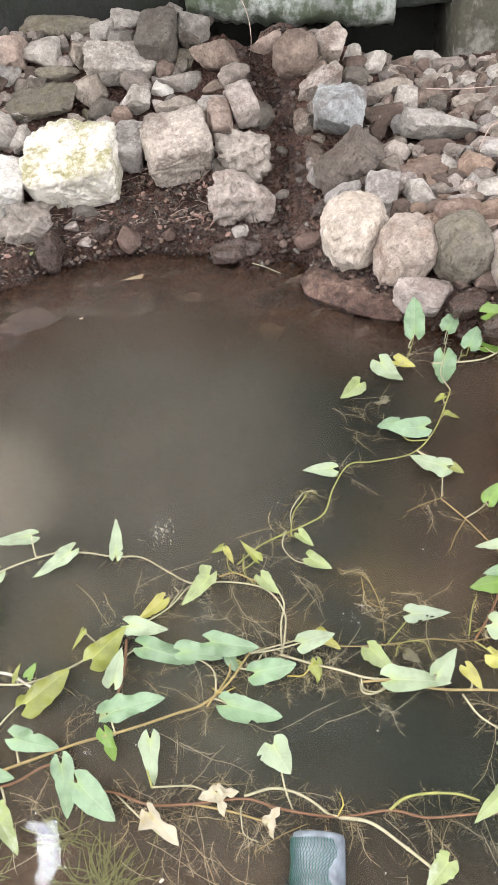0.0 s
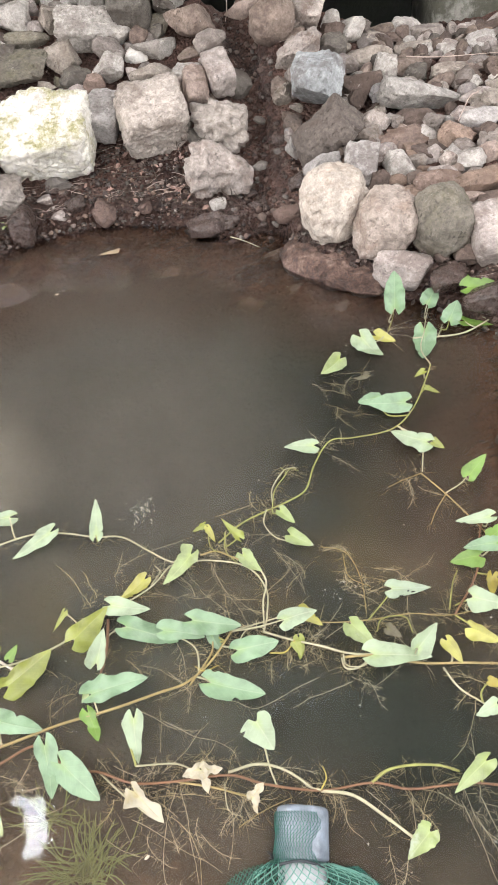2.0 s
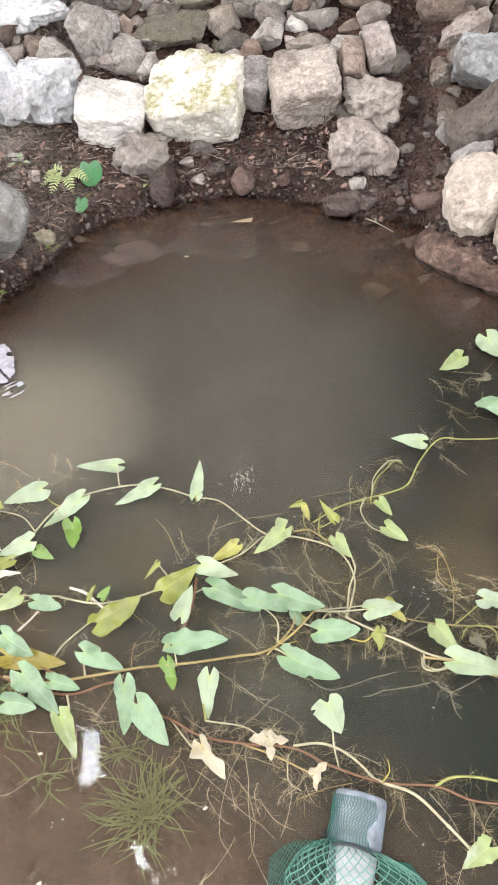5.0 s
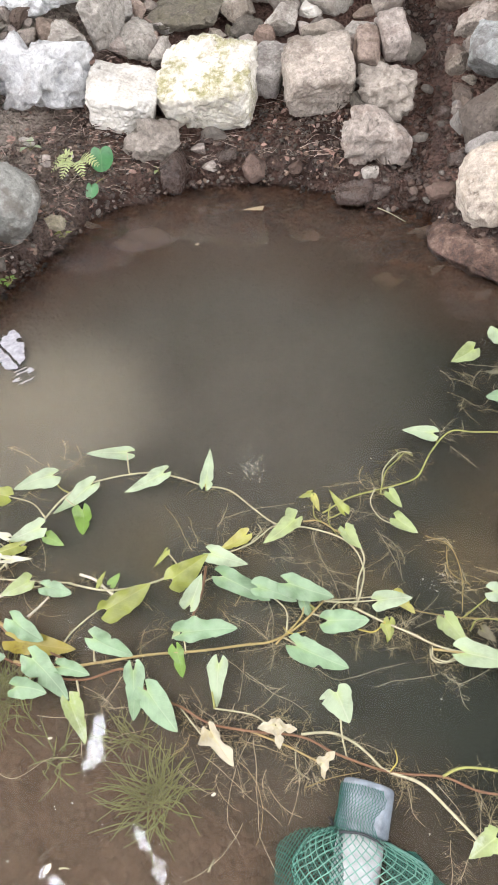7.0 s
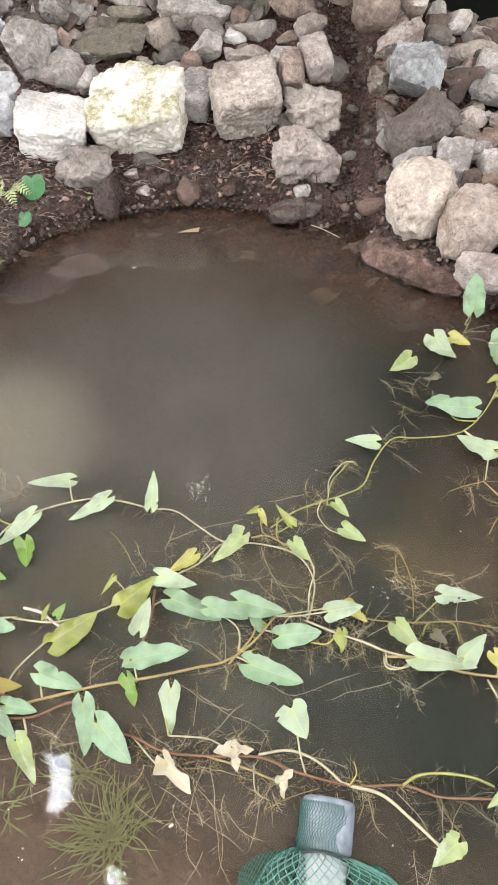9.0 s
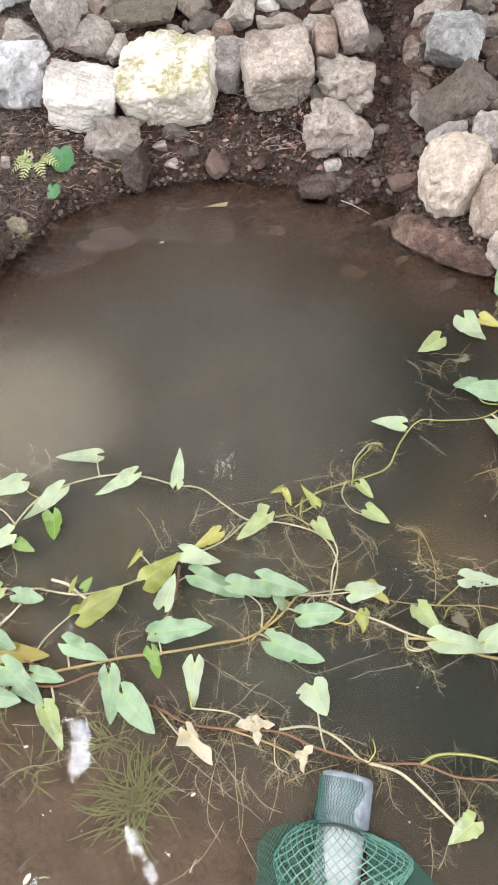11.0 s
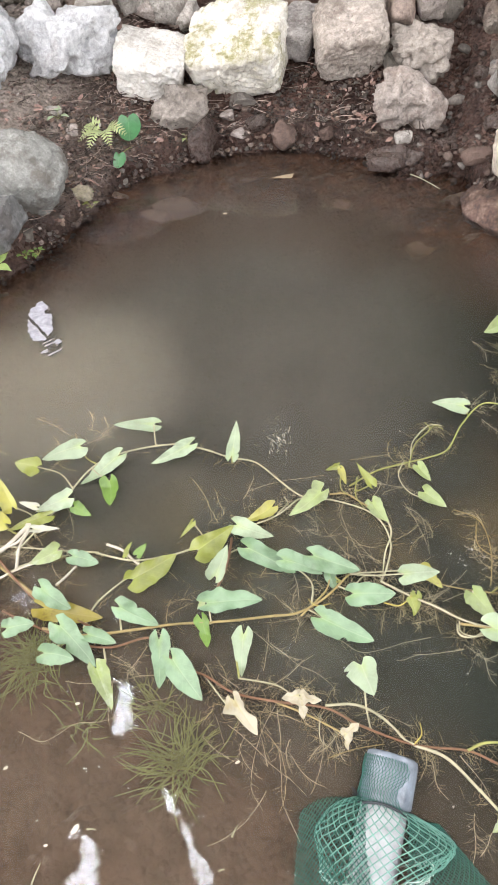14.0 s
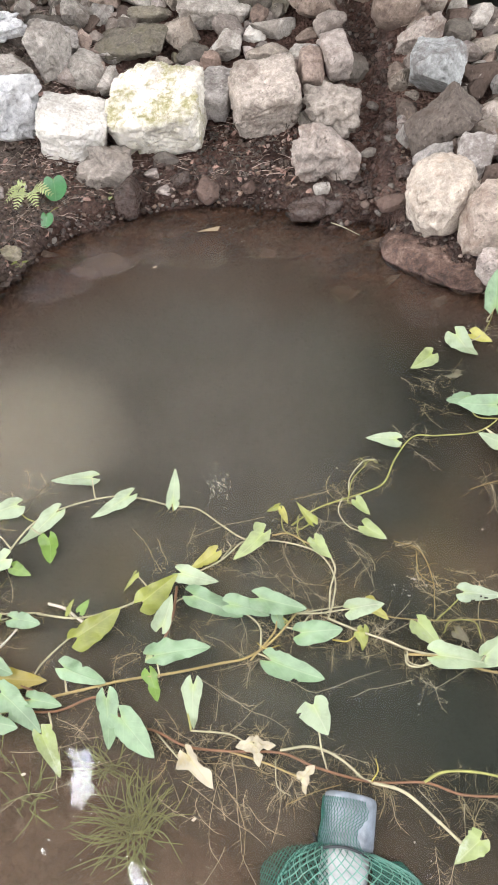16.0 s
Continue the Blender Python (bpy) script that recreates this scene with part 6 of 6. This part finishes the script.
def netted_pipe():
    top, low = Vector((0.121, 0.217, 0.016)), Vector((0.086, -0.06, -0.045))
    ob = thing("netted_pipe", (0.11, 0.12, 0.0), "capped grey plastic pipe tied into green netting, half floating", "pipe")
    axis = (low - top).normalized()
    side = axis.cross(Vector((0, 0, 1))).normalized()
    up = side.cross(axis)

    def lathe(name, profile, material, label=""):
        v, f, n = [], [], 40
        for s, r in profile:
            for k in range(n):
                a = 2 * math.pi * k / n
                v.append(top + axis * s + r * (math.cos(a) * side + math.sin(a) * up))
        for i in range(len(profile) - 1):
            for k in range(n):
                q, w = i * n + k, i * n + (k + 1) % n
                f.append((q, w, w + n, q + n))
        return mesh_object(name, v, f, material, ob, label)

    lathe("cap", [(0.0, 0.0), (0.0, 0.028), (0.001, 0.037), (0.004, 0.041), (0.01, 0.042), (0.07, 0.042), (0.074, 0.041), (0.076, 0.036)], PIPE, "bluish grey plastic cap")
    lathe("tube", [(0.075, 0.036), (0.09, 0.037), (0.3, 0.037), (0.302, 0.0)], TUBE, "pale grey pipe inside the net")

    def cap_net(u, v):
        a = 2 * math.pi * u
        r = 0.0435 + 0.001 * math.sin(5 * a + 9 * v)
        return top + axis * (0.01 + 0.068 * v) + r * (math.cos(a) * side + math.sin(a) * up)

    def cap_side(u, w):
        return cap_net((-0.1 + 0.44 * u + 0.03 * u * math.sin(7 * w)) % 1.0, w)

    v, f = [], []
    sheet_net(v, f, cap_side, 24, 6, 0.00045)
    mesh_object("gathered_net", v, f, NET, ob, "net gathered tight round the cap")

    def skirt(u, v):
        a = 2 * math.pi * u
        flare = math.sin(min(1.0, v * 2.3) * math.pi / 2) * (1 - 1.05 * max(0.0, v - 0.5) ** 1.3)
        r = 0.042 + (0.046 + 0.009 * math.sin(3 * a + 1)) * flare + 0.006 * noise.noise(Vector((2 * math.cos(a), 2 * math.sin(a), 4 * v))) * flare + 0.003 * noise.noise(Vector((9 * math.cos(a), 9 * math.sin(a), 17 * v))) * flare
        flat = 0.8 - 0.2 * v
        p = top + axis * (0.076 + v * (0.09 + 0.028 * math.cos(a) + 0.03 * max(0.0, math.sin(a)))) + r * (1.12 * math.cos(a) * side + flat * math.sin(a) * up)
        return p + Vector((0.016 * flare, 0, 0.018 * v))

    v, f = [], []
    net_strands(v, f, skirt, 34, 16, 0.0008)
    mesh_object("net_skirt", v, f, NET_LIT, ob, "loose green net round the pipe")
    rnd = random.Random(4)
    v, f = [], []
    for turn in range(4):
        line = [Vector(skirt((k / 60) % 1.0, 0.93 + 0.025 * turn)) + Vector((rnd.gauss(0, 0.0018), rnd.gauss(0, 0.0018), 0.0015 + rnd.gauss(0, 0.001))) for k in range(61)]
        tube(v, f, smooth_line(line, 2), 0.0006, 0.0006, 5)
    mesh_object("hem", v, f, HEM, ob, "frayed pale cord along the edge of the net")

    def fold_left(u, v):
        x, y = -0.018 + 0.11 * u + 0.012 * v, 0.14 - 0.03 * (1 - u) ** 4 - 0.25 * v
        return (x, y, 0.003 + 0.022 * math.sin(2.4 * u) + 0.002 * math.sin(9 * u + 7 * v))

    def fold_right(u, v):
        x, y = 0.15 + u * (0.045 + 0.24 * v), 0.13 - 0.22 * v
        return (x, y, 0.012 - 0.008 * u + 0.002 * math.sin(8 * u + 5 * v))

    for name, surface in (("net_fold", fold_left), ("net_fold", fold_right)):
        v, f = [], []
        sheet_net(v, f, surface, 16, 30, 0.0007)
        mesh_object(name, v, f, NET, ob, "dark green net fold lying in the water")
    ring, v, f = [], [], []
    for k in range(25):
        a = 2 * math.pi * k / 24
        ring.append(top + axis * (0.079 + 0.003 * math.sin(3 * a)) + 0.0435 * (math.cos(a) * side + math.sin(a) * up))
    tube(v, f, ring, 0.0022, 0.0022, 6)
    knot = top + axis * 0.076 - side * 0.043
    if knot.x > top.x:
        knot = top + axis * 0.076 + side * 0.043
    for k in range(9):
        r = random.Random(k)
        e = knot + Vector((r.uniform(-0.014, 0.012), r.uniform(-0.012, 0.014), r.uniform(0.002, 0.014)))
        tube(v, f, smooth_line([knot, (knot + e) / 2 + Vector((0, 0, 0.006)), e], 3), 0.0016, 0.0012, 5)
    mesh_object("tie", v, f, CORD, ob, "dark cord tied round the neck")


def sheet_net(verts, faces, surface, across, down, radius):
    """A diamond net on an open sheet."""
    for s in (-1, 1):
        for k in range(-down, across + down):
            line = []
            for j in range(2 * down + 1):
                u = (k + 0.5 * s * j) / across
                if 0 <= u <= 1:
                    line.append(Vector(surface(u, j / (2 * down))))
            if len(line) > 1:
                tube(verts, faces, line, radius, radius, 4)


netted_pipe()


# ---- things afloat ----
def scum():
    rnd = random.Random(5)
    verts, faces = [], []
    spots = [(rnd.uniform(-1.0, 0.7), rnd.uniform(0.0, 2.2), rnd.uniform(0.0008, 0.0026)) for _ in range(270)]
    spots += [(-0.182 + rnd.gauss(0, 0.022), 0.885 + rnd.gauss(0, 0.03), rnd.uniform(0.0008, 0.002)) for _ in range(26)]
    spots += [(0.24 + rnd.gauss(0, 0.02), 0.62 + rnd.gauss(0, 0.02), rnd.uniform(0.001, 0.003)) for _ in range(16)]
    away = shore_distance(np.array([p[0] for p in spots]), np.array([p[1] for p in spots]))
    for (x, y, r), d in zip(spots, away):
        if d > -0.03:
            continue
        at, n = len(verts), 7
        verts.append((x, y, 0.0022))
        for k in range(n):
            a = 2 * math.pi * k / n
            q = r * rnd.uniform(0.3, 1.4)
            verts.append((x + q * math.cos(a), y + q * math.sin(a), 0.001))
        faces += [(at, at + 1 + k, at + 1 + (k + 1) % n) for k in range(n)]
    for _ in range(46):
        x, y, a = -0.18 + rnd.gauss(0, 0.02), 0.885 + rnd.gauss(0, 0.028), rnd.gauss(1.9, 0.5)
        s, bend = rnd.uniform(0.004, 0.014), rnd.uniform(-0.5, 0.5)
        line = [Vector((x + s * k * math.cos(a + bend * k), y + s * k * math.sin(a + bend * k), 0.001)) for k in (0, 0.33, 0.66, 1)]
        tube(verts, faces, line, rnd.uniform(0.0004, 0.0011), 0.0002, 4)
    tagged(mesh_object("scum", verts, faces, SPECK, label="pale scum specks floating on the water"), category="scum", kind="stuff")


scum()


def stalk_thing(name, points, radius, tone, label, category):
    ob = thing(name, points[0], label, category)
    v, f = [], []
    tube(v, f, smooth_line(points, 6), radius, radius * 0.5, 6)
    mesh_object("stalk", v, f, STEM[tone], ob)


stalk_thing("floating_stick", [(0.078, 2.175, 0.004), (0.122, 2.134, 0.006), (0.179, 2.075, 0.003)], 0.002, "pale", "thin pale stick floating by the runnel", "stick")
stalk_thing("dry_stalk", [(1.02, 2.42, 0.33), (0.97, 2.36, 0.335), (0.9, 2.24, 0.3)], 0.003, "straw", "pale dry stalk leaning across the stones", "stalk")
stalk_thing("hanging_root", [(0.1, 3.38, 0.72), (0.15, 3.33, 0.62), (0.16, 3.28, 0.52), (0.14, 3.2, 0.45)], 0.0025, "straw", "thin pale root hanging from the wall", "root")
stalk_thing("dry_stalk", [(0.83, 2.75, 0.38), (0.96, 2.73, 0.37), (1.2, 2.7, 0.37)], 0.0025, "straw", "long dry grass stalk lying over the rubble", "stalk")
for line in ([(-0.41, -0.064, 0.002), (-0.41, -0.049, 0.003), (-0.408, -0.028, 0.002)], [(-0.351, 0.029, 0.002), (-0.343, 0.031, 0.003), (-0.335, 0.031, 0.002)],
             [(-0.128, 0.01, 0.002), (-0.124, 0.013, 0.003), (-0.119, 0.014, 0.002)], [(-0.118, 0.058, 0.002), (-0.115, 0.067, 0.003), (-0.112, 0.077, 0.002)]):
    stalk_thing("floating_straw", line, 0.0016, "pale", "short pale straw floating over the shallow bed", "straw")


def petal(x, y, size, turn):
    ob = thing("petal", (x, y, 0.002), "small white petal floating on the pond", "petal", "petals on the water")
    m = pose(x, y, 0.002, 0, 0, turn)
    outline = ((-1, 0, 0), (-0.4, -0.5, 0.1), (0.5, -0.45, 0.15), (1, 0.05, 0.2), (0.4, 0.5, 0.12), (-0.5, 0.4, 0.08))
    v = [m @ Vector((0, 0, 0.001))] + [m @ Vector((a * size, b * size, c * size * 0.5)) for a, b, c in outline]
    mesh_object("blade", v, [(0, 1 + k, 1 + (k + 1) % 6) for k in range(6)], STEM["white"], ob)


for row in ((-0.37, 0.026, 0.009, 65), (-0.409, -0.004, 0.004, 20), (-0.533, 1.904, 0.009, 10), (-0.525, 0.094, 0.005, 40), (-0.439, 0.219, 0.005, 10), (-0.131, 0.168, 0.005, 30)):
    petal(*row)
chip = thing("leaf_scrap", (-0.376, 2.164, 0.003), "tan scrap of dry leaf floating by the bank", "leaf scrap")
mesh_object("scrap", [(-0.42, 2.15, 0.002), (-0.34, 2.15, 0.002), (-0.335, 2.18, 0.006), (-0.38, 2.165, 0.005)], [(0, 1, 2, 3)], SCRAP, chip)


def foam():
    """A painted sky reflection by the western shore: a ragged pale sheet, notched, split by a gap for a branch and
    trailing off into shreds.
    """
    verts, faces, at_cell = [], [], {}

    def covered(x, y):
        p = Vector((x * 22, y * 22, 0))
        u, w = (x + 0.968 + 0.4 * (y - 1.29)) / 0.042, (y - 1.29) / 0.094
        raft = u * u + w * w + 0.55 * noise.noise(p) + 0.3 * noise.noise(p * 3.1) < 0.95
        crack = abs((y - 1.304) + 0.875 * (x + 1.015) + 0.003 * noise.noise(p * 2)) < 0.0055
        notch = ((x + 0.945) / 0.03) ** 2 + ((y - 1.335) / 0.013) ** 2 < 1
        shreds = ((x + 0.885) / 0.034) ** 2 + ((y - 1.175) / 0.038) ** 2 < 1 and noise.noise(Vector(((x + y) * 26, (x - y) * 80, 4))) > 0.12
        return raft and not crack and not notch or shreds

    def corner(a, b):
        if (a, b) not in at_cell:
            at_cell[a, b] = len(verts)
            verts.append((-1.04 + 0.0035 * a, 1.1 + 0.0035 * b, 0.0013))
        return at_cell[a, b]

    for a in range(60):
        for b in range(90):
            if covered(-1.0385 + 0.0035 * a, 1.1015 + 0.0035 * b):
                faces.append((corner(a, b), corner(a + 1, b), corner(a + 1, b + 1), corner(a, b + 1)))
    for x, y in ((-1.13, 1.13), (-1.12, 1.115)):
        at = len(verts)
        verts += [(x - 0.012, y + 0.015, 0.0014), (x + 0.004, y - 0.002, 0.0014), (x + 0.006, y - 0.02, 0.0014), (x - 0.004, y - 0.004, 0.0014)]
        faces.append((at, at + 3, at + 2, at + 1))
    tagged(mesh_object("foam", verts, faces, SKY_REFLECTION, label="ragged pale sheet painting a sky reflection by the shore", flat=True), category="foam", kind="stuff")


foam()


# ---- unseen tree over the pond from behind the wall, added for its dark reflection ----
def tree():
    base = Vector((-3.4, 5.0, 0.6))
    ob = thing("tree", base, "dark broad-leaved tree added unseen over the pond for its reflection", "tree")
    rnd = random.Random(17)
    v, f = [], []
    trunk = smooth_line([base, base + Vector((0.1, -0.1, 1.2)), base + Vector((0.3, -0.4, 2.2)), base + Vector((0.6, -0.9, 3.0))], 6)
    tube(v, f, trunk, 0.2, 0.12, 12)
    tube(v, f, smooth_line([base + Vector((-0.1, 0.1, 0)), base + Vector((-0.2, 0.3, 4.0)), base + Vector((0.4, 0.0, 8.3))], 8), 0.2, 0.1, 12)
    mesh_object("trunk", v, f, STEM["twig"], ob, "dark bark trunk")
    for end in ((-5.8, 3.2, 8.9), (-2.2, 1.6, 8.9), (0.6, 2.0, 8.9), (3.6, 3.4, 8.9), (2.4, 5.8, 8.9), (-1.0, 6.4, 8.9)):
        v, f = [], []
        start = base + Vector((0.35, 0.05, 7.6))
        tube(v, f, smooth_line([start, start.lerp(Vector(end), 0.5) + Vector((0, 0, 0.5)), Vector(end)], 8), 0.09, 0.02, 7)
        mesh_object("limb", v, f, STEM["twig"], ob)
    tips = []
    for k, end in enumerate(((-1.25, 0.95, 3.1), (-1.0, 1.7, 3.3), (-2.0, 0.6, 3.2), (-1.6, 2.6, 3.4), (-0.6, 0.9, 3.2), (-2.4, 2.0, 3.5))):
        v, f = [], []
        line = smooth_line([trunk[-1], trunk[-1].lerp(Vector(end), 0.5) + Vector((0, 0, 0.35)), Vector(end)], 8)
        tube(v, f, line, 0.07, 0.008, 7)
        mesh_object("limb", v, f, STEM["twig"], ob)
        tips += line[6:]
    # Openings laid out so that patches of sky mirror in the near water.
    gaps = ((-1.56, 1.32, -1.4, 1.28, 0.026), (-1.43, 1.26, -1.41, 1.06, 0.048), (-1.05, 0.77, -0.95, 0.68, 0.01), (-0.95, 0.68, -0.86, 0.58, 0.016),
            (-0.86, 0.58, -0.79, 0.47, 0.01), (-0.74, 0.42, -0.64, 0.3, 0.026), (-1.47, 0.47, -1.46, 0.45, 0.008), (-1.38, 0.41, -1.33, 0.3, 0.024), (-1.35, 0.25, -1.4, 0.1, 0.055))

    def open_sky(x, y, z, margin):
        k = 4.19 / (z + 1.19)
        p = Vector((0.08 + (x - 0.08) * k, -0.16 + (y + 0.16) * k, 0))
        for ax, ay, bx, by, r in gaps:
            a, b = Vector((ax, ay, 0)), Vector((bx, by, 0))
            t = max(0.0, min(1.0, (p - a).dot(b - a) / (b - a).length_squared))
            if (p - a.lerp(b, t)).length < r + margin:
                return True
        return False

    def foliage(name, spots, size, margin, label):
        v, f = [], []
        for x, y, z in spots:
            if open_sky(x, y, z, margin):
                continue
            s = rnd.uniform(*size)
            m = pose(x, y, z, rnd.uniform(-35, 35), rnd.uniform(-35, 35), rnd.uniform(0, 360))
            at = len(v)
            for px, py, pz in ((-1, 0, 0), (-0.4, -0.36, 0.05), (0.3, -0.33, 0.05), (1, 0, -0.1), (0.3, 0.33, 0.05), (-0.4, 0.36, 0.05)):
                v.append(m @ Vector((px * s, py * s, pz * s)))
            f += [(at, at + 1, at + 2, at + 3), (at, at + 3, at + 4, at + 5)]
        mesh_object(name, v, f, LEAF["crown"], ob, label)

    # Leaf sheets that keep the rest of the sky out of the reflection.
    low = [(rnd.uniform(-2.1, -0.3), rnd.uniform(-0.15, 1.65), rnd.uniform(2.97, 3.07)) for _ in range(12000)]
    low += [(rnd.uniform(-2.4, 2.0), rnd.uniform(1.5, 2.25), rnd.uniform(2.95, 3.15)) for _ in range(7600)]
    low += [tuple(rnd.choice(tips) + Vector((rnd.gauss(0, 0.28), rnd.gauss(0, 0.28), rnd.gauss(0, 0.18)))) for _ in range(250)]
    foliage("crown", low, (0.022, 0.042), 0.022, "dense dark green leaves of the low boughs")
    high = [(rnd.uniform(-6.6, 5.0), rnd.uniform(0.2, 4.2), rnd.uniform(8.4, 9.4)) for _ in range(3800)]
    foliage("crown", high, (0.22, 0.36), 0.09, "dense dark green leaves of the high boughs")


tree()


def unseen_tree(x, y, seed):
    """A tall leafy tree beyond the wall, out of view, added to keep bright sky out of the pond's reflection."""
    rnd = random.Random(seed)
    base = Vector((x, y, 0.6))
    ob = thing("tree", base, "tall dark leafy tree added unseen beyond the wall to darken reflections", "tree", "grove trees")
    v, f = [], []
    top = base + Vector((rnd.uniform(-0.4, 0.4), rnd.uniform(-0.5, 0.1), 8.8))
    trunk = smooth_line([base, base.lerp(top, 0.5) + Vector((rnd.uniform(-0.2, 0.2), 0.1, 0)), top], 7)
    tube(v, f, trunk, 0.18, 0.06, 10)
    mesh_object("trunk", v, f, STEM["twig"], ob, "dark bark trunk")
    centres = []
    for k in range(9):
        a = 2 * math.pi * k / 9 + rnd.uniform(-0.3, 0.3)
        start = trunk[5 + k]
        end = start + Vector((math.cos(a) * rnd.uniform(0.9, 1.7), math.sin(a) * rnd.uniform(0.9, 1.7), rnd.uniform(0.1, 0.9)))
        v, f = [], []
        line = smooth_line([start, start.lerp(end, 0.5) + Vector((0, 0, 0.2)), end], 5)
        tube(v, f, line, 0.05, 0.012, 6)
        mesh_object("limb", v, f, STEM["twig"], ob)
        centres += line[4:]
    centres += trunk[7:]
    v, f = [], []
    for _ in range(3600):
        p = rnd.choice(centres) + Vector((rnd.gauss(0, 0.5), rnd.gauss(0, 0.45), rnd.gauss(-0.1, 0.7)))
        s = rnd.uniform(0.17, 0.29)
        m = pose(*p, rnd.uniform(-60, 60), rnd.uniform(-60, 60), rnd.uniform(0, 360))
        at = len(v)
        for px, py, pz in ((-1, 0, 0), (-0.4, -0.4, 0.05), (0.3, -0.36, 0.05), (1, 0, -0.1), (0.3, 0.36, 0.05), (-0.4, 0.4, 0.05)):
            v.append(m @ Vector((px * s, py * s, pz * s)))
        f += [(at, at + 1, at + 2, at + 3), (at, at + 3, at + 4, at + 5)]
    mesh_object("crown", v, f, LEAF["crown"], ob, "dense dark green leaves")


for k, (x, y) in enumerate(((-6.2, 6.6), (-5.6, 8.2), (-3.9, 7.0), (-1.9, 6.3), (0.2, 6.8), (2.2, 6.2), (4.3, 6.9), (-0.8, 8.6), (1.6, 8.8), (-3.0, 9.0))):
    unseen_tree(x, y, 60 + k)
